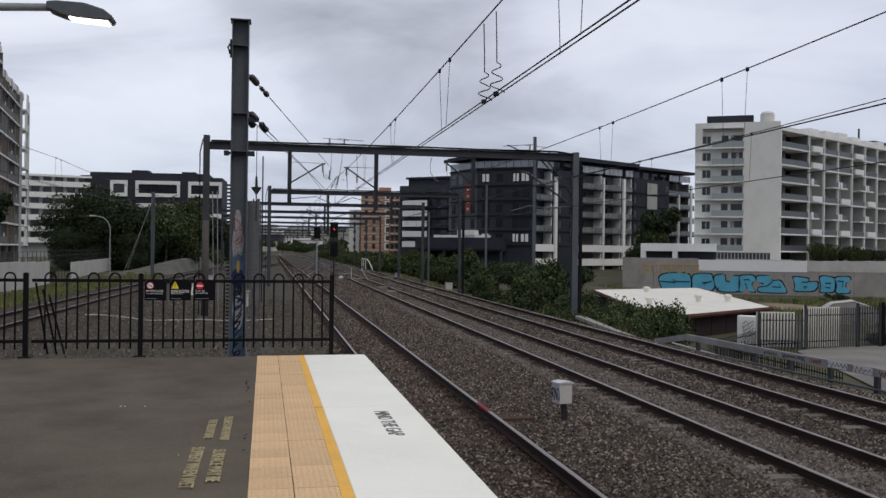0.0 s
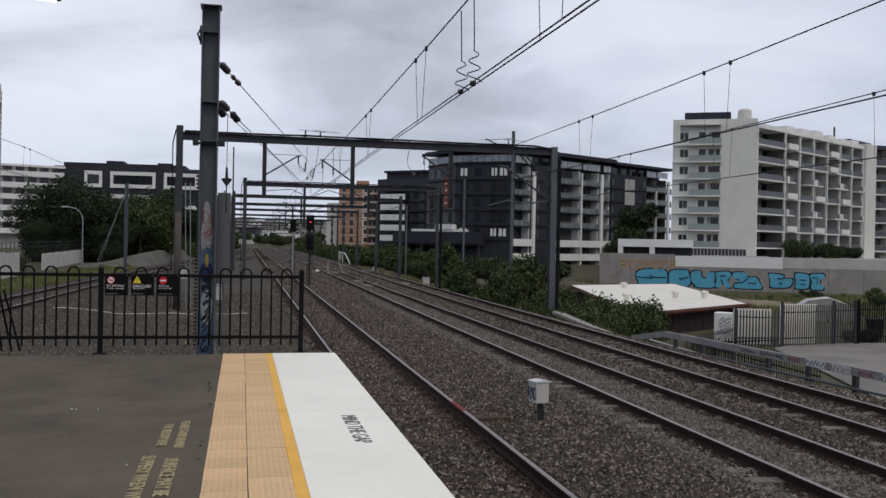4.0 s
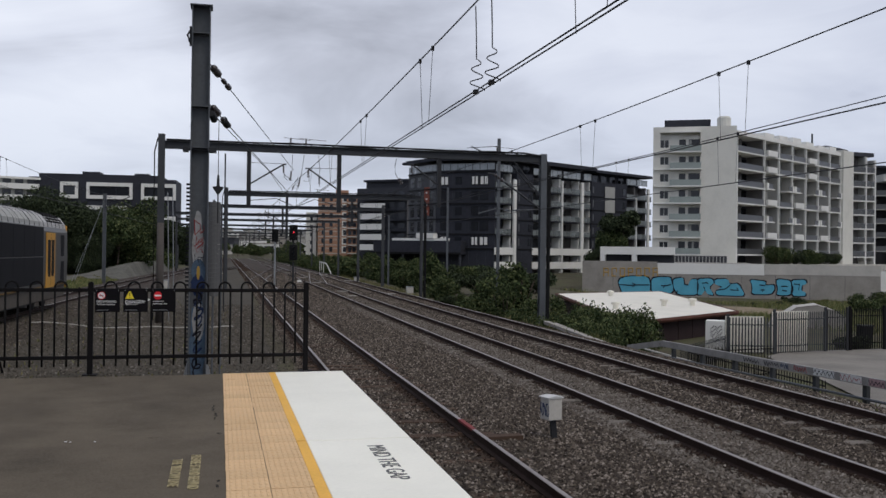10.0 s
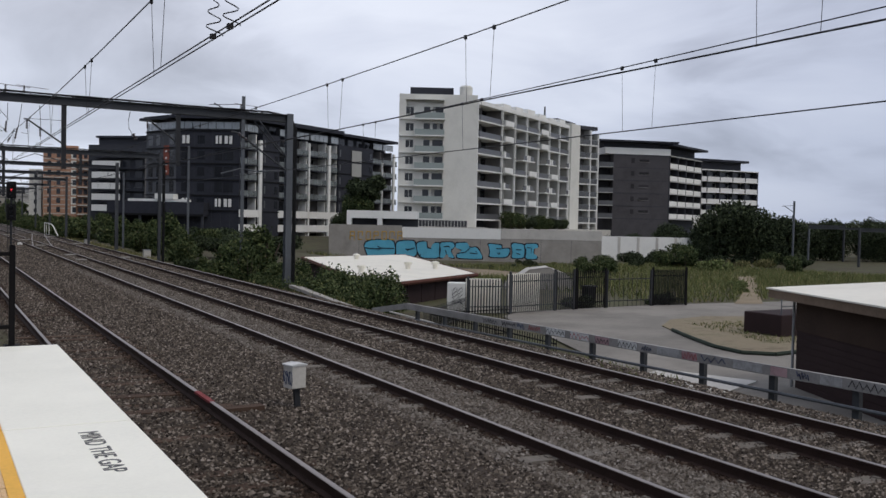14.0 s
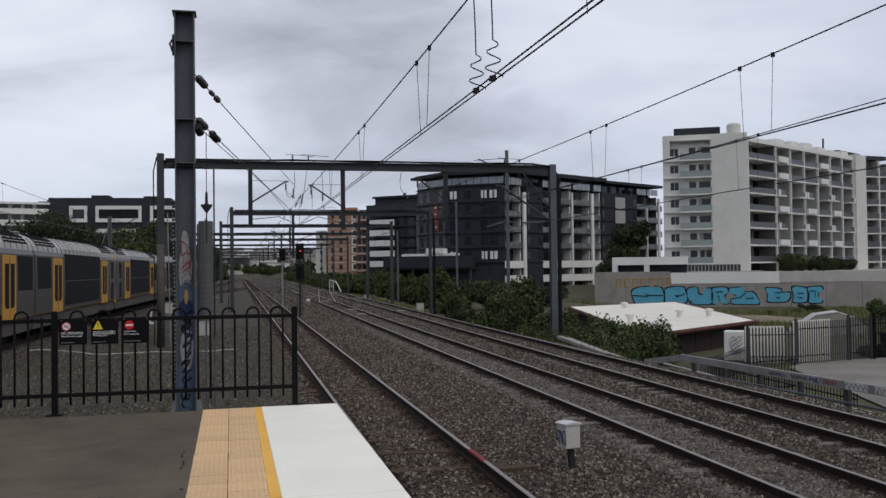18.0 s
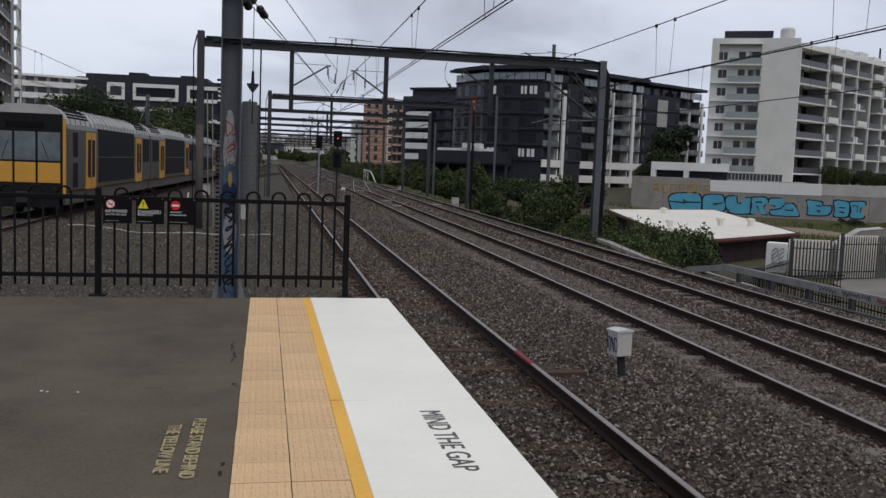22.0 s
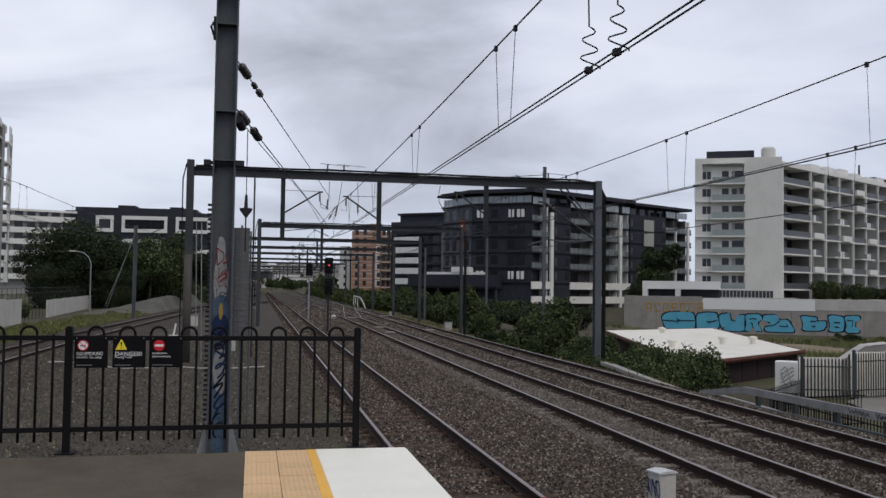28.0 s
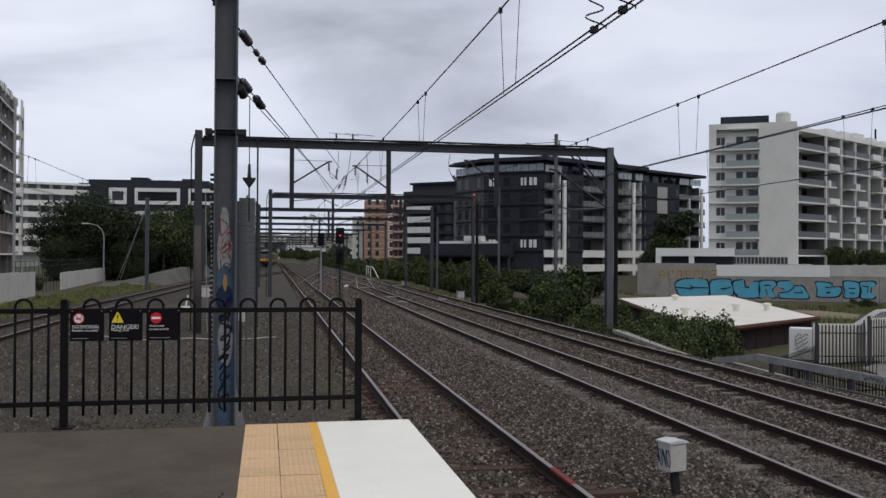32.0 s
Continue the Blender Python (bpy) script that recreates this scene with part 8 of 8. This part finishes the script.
for k, x, y, s in ((2, 60.0, 117.5, 1.1), (1, 59.0, 118.5, 0.75), (5, 58.5, 117.0, 0.5), (5, 55.5, 116.0, 0.42)):
    plant(TREES[k], "tree", "green street tree in front of the dark apartments", "tree", x, y, -1.0, s, rng.uniform(0, 360), ("trunk", "crown"), "trees")
for x, y, s in ((107.5, 94.0, 0.62), (110.5, 91.0, 1.12), (113.3, 87.5, 1.0), (104.5, 97.5, 0.7), (116.0, 85.0, 0.85), (97.0, 104.5, 0.45), (100.5, 102.0, 0.5), (93.0, 108.0, 0.35)):
    plant(TREES[5], "tree", "dense dark tree behind the yard", "tree", x, y, ground_z(x, y) - 0.3, s, rng.uniform(0, 360), ("trunk", "crown"), "yard trees")
for i in range(16):
    x, y = 148 + 1.5 * i + rng.uniform(-2, 2), 124 - 2.0 * i + rng.uniform(-3, 3)
    plant(TREES[5], "tree", "dense dark tree in the wood beyond the yard", "tree", x, y, -3.6, rng.uniform(0.6, 0.85), rng.uniform(0, 360), ("trunk", "crown"), "far wood")
for x, y, s in ((85.0, 74.5, 1.05), (83.0, 76.0, 0.8), (68.0, 70.5, 0.7), (66, 72, 0.6), (90.0, 62.0, 0.75)):
    plant(BUSHES_FAR[0], "bush", "light green bush at the edge of the yard", "bush", x, y, ground_z(x, y) - 0.1, s, rng.uniform(0, 360), ("stem", "foliage"), "yard bushes")
more = random.Random(78)
LIGHT_BUSH = bush_kind(4.0, 2.8, "leaves_light", 4200, 0.125, 56)
for x, y, s in ((84.0, 68.5, 1.25), (87.5, 70.0, 0.9), (52.5, 36.0, 0.42), (55.0, 38.5, 0.5), (50.5, 34.0, 0.36)):
    plant(LIGHT_BUSH, "bush", "yellow green shrub in the rough grass", "bush", x, y, ground_z(x, y) - 0.9 * s, s, more.uniform(0, 360), ("stem", "foliage"), "yard bushes")
for k, x, y, s in ((0, 61.0, 63.4, 0.72), (0, 63.6, 64.8, 0.85), (1, 66.4, 82.0, 0.62), (1, 62.5, 80.5, 0.3), (1, 59.0, 80.0, 0.26), (1, 92.5, 92.5, 1.1), (1, 95.0, 90.0, 1.3), (1, 31.7, 28.6, 0.46), (1, 37.6, 28.6, 0.46), (0, -18.0, 68.5, 0.62), (0, -19.6, 71.0, 0.6)):
    plant(BUSHES_FAR[k], "bush", "dark green bush against the wall or fence", "bush", x, y, ground_z(x, y) - 0.9 * s, s, more.uniform(0, 360), ("stem", "foliage"), "yard bushes")
for i in range(9):
    x, y = 136 + 3.6 * i, 98 - 1.6 * i + more.uniform(-3, 3)
    plant(TREES[5], "tree", "dense dark tree in the wood beyond the yard", "tree", x, y, -3.6, more.uniform(0.62, 0.8), more.uniform(0, 360), ("trunk", "crown"), "far wood")
# bushes along the outer track
for i in range(90):
    y = 22 + 180 * (i / 90) ** 1.25
    x = FAR(y) + 3.1 + rng.uniform(0.2, 3.5) + 0.05 * (y - 20) + (2.2 if y < 34 else 0)
    k = rng.choice([0, 1, 2, 4, 4])
    if y < 33:
        continue
    x -= 0.8
    plant((BUSHES if y < 75 else BUSHES_FAR)[k], "bush", "green bush growing beside the outer track", "bush", x, y, ground_z(x, y) - 0.1, rng.choice([0.4, 0.55, 0.7, 0.85, 1.1]) * rng.uniform(0.85, 1.15), rng.uniform(0, 360), ("stem", "foliage"), "lineside bushes")
for i in range(22):
    y = 60 + 60 * i / 22
    x = 22 + 0.18 * (y - 60) + rng.uniform(0, 6)
    plant(BUSHES_FAR[rng.choice([0, 1, 1])], "bush", "dense dark bush behind the track", "bush", x, y, ground_z(x, y) - 0.1, rng.uniform(0.7, 1.0), rng.uniform(0, 360), ("stem", "foliage"), "lineside bushes")
for x, y, s in ((15.0, 22.8, 0.55), (15.8, 24.2, 0.66), (16.4, 25.6, 0.74), (15.2, 25.4, 0.62), (16.0, 27, 0.72), (16.9, 27.4, 0.72), (15.2, 28.2, 0.6), (16.6, 29, 0.72), (15.4, 30.4, 0.7), (16.4, 31.6, 0.75), (17.0, 26.0, 0.8), (18.0, 27.2, 0.85), (19.2, 28.4, 0.85), (18.8, 26.8, 0.7), (17.6, 30.6, 0.85), (18.6, 31.8, 0.86), (19.6, 31.2, 0.78), (17.4, 28.6, 0.75), (18.4, 29.6, 0.72), (13.9 + 1.2, 33.0, 0.6)):
    plant(BUSHES[0], "bush", "spreading green bush at the gantry foot", "bush", x, y, ground_z(x, y) - 0.15, s, rng.uniform(0, 360), ("stem", "foliage"), "lineside bushes")
for i in range(16):
    x, y = 70 + 2.6 * i + rng.uniform(-1, 1), 85 - 0.9 * i + rng.uniform(-3, 6)
    plant(BUSHES_FAR[rng.choice([0, 1, 3])], "bush", "bush in the rough grass below the wall", "bush", x, y, ground_z(x, y) - 0.1, rng.uniform(0.7, 1.2) * (0.42 if i < 6 else 1), rng.uniform(0, 360), ("stem", "foliage"), "yard bushes")
for i in range(8):
    m, w = face((84.2, 124.6), (122.9, 147.8))
    p = m @ Vector((9 + 3.6 * i, -3.0, 0.4))
    plant(BUSHES_FAR[rng.choice([0, 1])], "bush", "planted bush on the apartment podium", "bush", p.x, p.y, 0.3, rng.uniform(0.7, 1.15), rng.uniform(0, 360), ("stem", "foliage"), "podium planting")
for i in range(30):
    x, y = rng.uniform(-16, -11.2) + 0.07 * i, 24 + 2.2 * i
    x = LEFT(y) - rng.uniform(2.6, 6)
    plant(BUSHES_FAR[3], "grass_clump", "straw-coloured weeds beside the branch track", "weeds", x, y, ground_z(x, y) - 0.05, rng.uniform(0.16, 0.34), rng.uniform(0, 360), ("stem", "foliage"), "weeds")
for i in range(150):
    y = 240 + 520 * rng.random() if i < 110 else rng.uniform(415, 470)
    x = rng.uniform(-0.08, 0.16) * y
    if abs(x - 6) < (13 + 0.02 * y) and y < 410:
        continue
    plant(TREES[4], "tree", "distant tree down the line", "tree", x, y, ground_z(x, y) - 0.5, rng.uniform(0.4, 0.85), rng.uniform(0, 360), ("trunk", "crown"), "distant trees")


for i in range(70):
    y = 125 + 220 * rng.random()
    side = rng.random() < 0.55
    x = FAR(y) + rng.uniform(3, 10) if side else LEFT(y) - rng.uniform(3.5, 12)
    plant(BUSHES_FAR[2], "bush", "green scrub beside the line", "bush", x, y, ground_z(x, y) - 0.1, rng.uniform(0.7, 1.5), rng.uniform(0, 360), ("stem", "foliage"), "lineside bushes")


def within(pts, x, y):
    odd = False
    for (ax, ay), (bx, by) in zip(pts, pts[1:] + pts[:1]):
        if (ay > y) != (by > y) and x < ax + (bx - ax) * (y - ay) / (by - ay):
            odd = not odd
    return odd


def yard_spot(r):
    """A place in the long grass, clear of the sandy track and the apron."""
    while True:
        x, y = 38 + 58 * r.random(), 28.5 + 58 * r.random()
        on_track = within(TRACK, x + 1.3 * noise.noise((x * 0.35, y * 0.35, 4)), y) and r.random() > 0.12
        on_apron = x < 56 and 57 < y < 82
        if not on_track and not on_apron:
            return x, y


def grass(name, label, n, area, h, mat, seed):
    rng = np.random.default_rng(seed)
    pts = np.array([area(rng) for _ in range(n)])
    z = np.array([ground_z(x, y) for x, y in pts])
    a = rng.random(n) * 6.28
    w, hh = 0.02 + 0.03 * rng.random(n), h * (0.4 + rng.random(n))
    lean = rng.normal(0, 0.35, (n, 2)) * hh[:, None]
    p0 = np.stack([pts[:, 0] - w * np.cos(a), pts[:, 1] - w * np.sin(a), z], -1)
    p1 = np.stack([pts[:, 0] + w * np.cos(a), pts[:, 1] + w * np.sin(a), z], -1)
    p2 = np.stack([pts[:, 0] + lean[:, 0], pts[:, 1] + lean[:, 1], z + hh], -1)
    v = np.stack([p0, p1, p2], 1).reshape(-1, 3)
    me = raw(name, v.tolist(), np.arange(3 * n).reshape(-1, 3).tolist(), mat)
    tagged(new(name, me), label, "grass", kind="stuff")


grass("dry_weeds", "sparse dry weeds growing through the gravel", 900, lambda r: ((lambda y: (0.5 * (LEFT(y) + NEAR(y)) + r.uniform(-5, 3.2), y))(1 + 45 * r.random() ** 1.5)), 0.10, "leaves_pale", 5)
grass("branch_grass", "rough grass beside the branch track", 16000, lambda r: ((lambda y: (LEFT(y) - 2.2 - 3.6 * r.random(), y))(22 + 54 * r.random())), 0.22, "meadow", 6)
grass("yard_grass", "long dry grass on the slope beyond the yard", 40000, yard_spot, 0.42, "meadow", 7)
grass("island_grass", "straw and weeds on the gravel island", 3200, lambda r: ((lambda a, b: (29 + 7 * a + 2.0 * b, 13 + 6.5 * b - 0.5 * a))(r.random(), r.random())), 0.16, "meadow", 10)
grass("edge_grass", "dry grass along the edge of the outer track", 6000, lambda r: ((lambda y: (FAR(y) + 2.0 + 2.6 * r.random(), y))(20 + 110 * r.random() ** 1.3)), 0.4, "leaves_pale", 8)
grass("ramp_grass", "yellowish weeds below the railing", 5000, lambda r: (15.3 + 3.2 * r.random() ** 1.5, 7 + 7 * r.random()), 0.4, "meadow", 9)


# ---- train ----
def carriage(cab):
    """One double-deck carriage, 20 m long, y ahead, rail top at z 0. cab: -1 a cab at its rear, 1 at its front, 0 none."""
    c = root("train_carriage", "grey double-deck train carriage with yellow doors", "train carriage", group="train")
    L = 9.92
    bm = B()
    side = [(-1.36, 0.92), (-1.50, 1.08), (-1.52, 2.2), (-1.50, 3.42), (-1.42, 3.62)]
    prism(bm, side + [(-x, z) for x, z in side[::-1]], -L, L)
    part("body", bm, "train_grey", c)
    bm = B()
    ro = [(-1.435, 3.60), (-1.40, 3.80), (-1.16, 4.12), (-0.75, 4.30)]
    prism(bm, ro + [(-x, z) for x, z in ro[::-1]], -L + 0.05, L - 0.05)
    part("roof", bm, "train_roof", c, "dusty silver ribbed roof")
    bm = B()
    for k in range(22):
        y = -9.2 + 18.4 * k / 21
        tube(bm, [(x, y, z + 0.006) for x, z in ro + [(-x, z) for x, z in ro[::-1]]], 0.018, 4)
    part("roof_rib", bm, "dark_grey", c)
    for s in (-1, 1):
        for yc in (-7.6, 7.6):
            bm = B()
            for i in range(8):
                for j in range(5):
                    y = yc - 1.75 + 0.44 * i + 0.1 * (j % 2)
                    t = 0.10 + 0.19 * j
                    x, z = float(np.interp(t, [0, 0.5, 1], [1.40, 1.16, 0.75])), float(np.interp(t, [0, 0.5, 1], [3.80, 4.12, 4.30]))
                    box(bm, s * x - 0.045, s * x + 0.045, y, y + 0.27, z - 0.03, z + 0.045)
            part("roof_louvre", bm, "black", c)
        bm = B()
        box(bm, min(s * 1.30, s * 1.40), max(s * 1.30, s * 1.40), -L + 0.1, L - 0.1, 0.45, 0.95)
        part("skirt", bm, "train_skirt", c, "dusty lower skirt")
        bm = B()
        box(bm, min(s * 1.40, s * 1.507), max(s * 1.40, s * 1.507), -L + 0.1, L - 0.1, 1.03, 1.065)
        part("stripe", bm, "train_stripe", c, "thin yellow stripe")
        for z0, z1, x in ((1.20, 2.30, 1.532), (2.34, 3.56, 1.530)):
            for k in range(5):
                y = -4.4 + 8.8 * k / 5
                bm = B()
                box(bm, min(s * 1.46, s * x), max(s * 1.46, s * x), y + 0.008, y + 8.8 / 5 - 0.008, z0, z1)
                part("window_pane", bm, "train_dark", c, "dark tinted window")
        bm = B()
        for k in range(4):
            y = -4.4 + 8.8 * k / 4
            prism(bm, [(s * 1.425, 3.66), (s * 1.415, 3.80), (s * 1.20, 4.085), (s * 1.18, 4.06)], y + 0.05, y + 2.1)
        part("curved_roof_window", bm, "shade_wall", c)
        for e in (-1, 1):
            if cab == e:
                bm = B()
                box(bm, min(s * 1.46, s * 1.518), max(s * 1.46, s * 1.518), min(e * 8.3, e * 9.1), max(e * 8.3, e * 9.1), 1.1, 3.3)
                part("cab_door", bm, "train_dark", c, "dark cab side door")
                continue
            bm = B()
            box(bm, min(s * 1.46, s * 1.522), max(s * 1.46, s * 1.522), min(e * 7.25, e * 9.6), max(e * 7.25, e * 9.6), 2.05, 3.35)
            part("end_window", bm, "train_dark", c)
        for y in (-5.95, 5.95):
            bm = B()
            box(bm, min(s * 1.45, s * 1.535), max(s * 1.45, s * 1.535), y - 0.93, y + 0.93, 0.98, 3.36)
            d = part("door", bm, "train_yellow", c, "pair of yellow sliding doors")
            for q in (-1, 1):
                bm = B()
                y0, y1 = y + q * 0.12, y + q * 0.68
                ya, yb = min(y0, y1), max(y0, y1)
                X = s * 1.54
                out = [(ya, 3.05), (ya, 1.62), (ya + (0.14 if q < 0 else 0.0), 1.45), (yb - (0.14 if q > 0 else 0.0), 1.45), (yb, 1.62), (yb, 3.05)]
                prism(bm, [(a, z) for a, z in out], -0.004, 0.004, Matrix(((0, 1, 0, X), (1, 0, 0, 0), (0, 0, 1, 0), (0, 0, 0, 1))))
                part("door_window", bm, "train_dark", d)
            bm = B()
            box(bm, min(s * 1.53, s * 1.539), max(s * 1.53, s * 1.539), y - 0.012, y + 0.012, 1.05, 3.3)
            part("door_gap", bm, "black", d)
    for y in (-7.0, 7.0):
        bm = B()
        box(bm, -1.1, 1.1, y - 1.5, y + 1.5, 0.35, 0.75)
        for wy in (-1.15, 1.15):
            for s in (-1, 1):
                tube(bm, [(s * 0.68, y + wy, 0.46), (s * 0.82, y + wy, 0.46)], 0.46, 14)
        part("bogie", bm, "black", c)
    bm = B()
    box(bm, -1.2, 1.2, -4.8, 4.8, 0.35, 0.95)
    part("underframe", bm, "black", c)
    for e in (-1, 1):
        bm = B()
        if cab == e:
            continue
        box(bm, -0.75, 0.75, min(e * (L - 0.02), e * (L + 0.17)), max(e * (L - 0.02), e * (L + 0.17)), 1.0, 3.5)
        part("gangway", bm, "black", c)
    if cab:
        e = cab
        Y = lambda a: e * (L + a)
        def slabc(name, mat, x0, x1, z0, z1, a0, a1, label=""):
            bm = B()
            box(bm, x0, x1, min(Y(a0), Y(a1)), max(Y(a0), Y(a1)), z0, z1)
            return part(name, bm, mat, c, label, bevel=0.02)
        f = slabc("cab_surround", "train_yellow", -1.46, 1.46, 0.85, 3.78, 0.0, 0.16, "yellow framed cab end")
        slabc("cab_mask", "black", -1.36, 1.36, 0.80, 3.95, 0.10, 0.20, "black cab face")
        for x0, x1 in ((-1.28, -0.46), (-0.38, 0.38), (0.46, 1.28)):
            slabc("windscreen", "windscreen", x0, x1, 2.15, 3.25, 0.19, 0.215)
            slabc("nose_panel", "train_yellow", x0, x1, 1.30, 2.08, 0.19, 0.222, "yellow nose panel")
        slabc("destination_panel", "sign_black", -0.7, 0.7, 3.38, 3.62, 0.19, 0.21)
        slabc("coupler", "dark_steel", -0.22, 0.22, 0.55, 0.95, 0.1, 0.75)
        slabc("apron", "black", -1.2, 1.2, 0.35, 0.85, -0.1, 0.12)
        for s in (-1, 1):
            bm = B()
            tube(bm, [(s * 1.05, Y(0.18), 1.08), (s * 1.05, Y(0.23), 1.08)], 0.09, 10)
            part("tail_lamp", bm, "brick_dark", c)
            bm = B()
            tube(bm, [(s * 0.85, Y(0.215), 2.2), (s * 0.6, Y(0.225), 2.9)], 0.012, 4)
            part("wiper", bm, "black", c)
    # pantograph frame on the roof
    return c


def advert(c, y0, y1, s):
    bm = B()
    box(bm, min(s * 1.50, s * 1.543), max(s * 1.50, s * 1.543), y0, y1, 2.38, 3.40)
    part("advert_panel", bm, "advert", c, "dark advertising panel with pale shapes")
    rng = random.Random(3)
    bm = B()
    for k in range(9):
        for j in range(2):
            y, z = y0 + 0.4 + 0.72 * k + rng.uniform(0, 0.2), 2.46 + 0.38 * j + rng.uniform(0, 0.1)
            box(bm, min(s * 1.545, s * 1.549), max(s * 1.545, s * 1.549), y, y + rng.uniform(0.25, 0.5), z, z + rng.uniform(0.1, 0.24))
    part("advert_print", bm, "advert_pale", c, "pale printed shapes")
    bm = B()
    box(bm, min(s * 1.545, s * 1.549), max(s * 1.545, s * 1.549), y1 - 1.6, y1 - 0.5, 2.6, 3.1)
    part("advert_patch", bm, "advert_purple", c, "purple printed square")


TRAIN = []


def make_train():
    rear, middle, front = carriage(-1), carriage(0), carriage(1)
    adv = carriage(0)
    for s in (-1, 1):
        advert(adv, -4.5, 4.5, s)
    far = Matrix.Translation((-60, -400, -1.3))
    cars = [rear, middle, adv, front]
    cars += [copy_thing(rear, far), copy_thing(middle, far), copy_thing(middle, far), copy_thing(front, far)]
    TRAIN.extend(cars)


make_train()

TABLE_Y = np.arange(-400.0, 800.0, 1.0)
TABLE_X = np.array([LEFT(y) for y in TABLE_Y])
TABLE_S = np.concatenate([[0], np.cumsum(np.hypot(np.diff(TABLE_X), np.diff(TABLE_Y)))])
TABLE_S -= np.interp(40.0, TABLE_Y, TABLE_S)


def on_track(s):
    y = float(np.interp(s, TABLE_S, TABLE_Y))
    return Vector((float(np.interp(y, TABLE_Y, TABLE_X)), y, left_top(y)))


def rear_end(t):
    """Metres along the branch track reached by the train's last buffer."""
    if t < 7.0:
        return rear_end(7.0) - 5.4 * (7.0 - t)
    d = t - 20.0
    return -43.673 + 14.784 * d + 0.337 * d * d + 0.009 * d ** 3 + 0.65 * max(0.0, 11.0 - t) ** 2


def motions():
    for i, car in enumerate(TRAIN):
        rows = []
        for k in range(65):
            t = k * 0.5
            mid = rear_end(t) + 10.05 + 20.15 * i
            a, b = on_track(mid - 7), on_track(mid + 7)
            p = (a + b) / 2
            rows.append((t, pose(p.x, p.y, p.z, 0, 0, math.degrees(math.atan2(-(b.x - a.x), b.y - a.y)))))
        walk(car, rows)


motions()
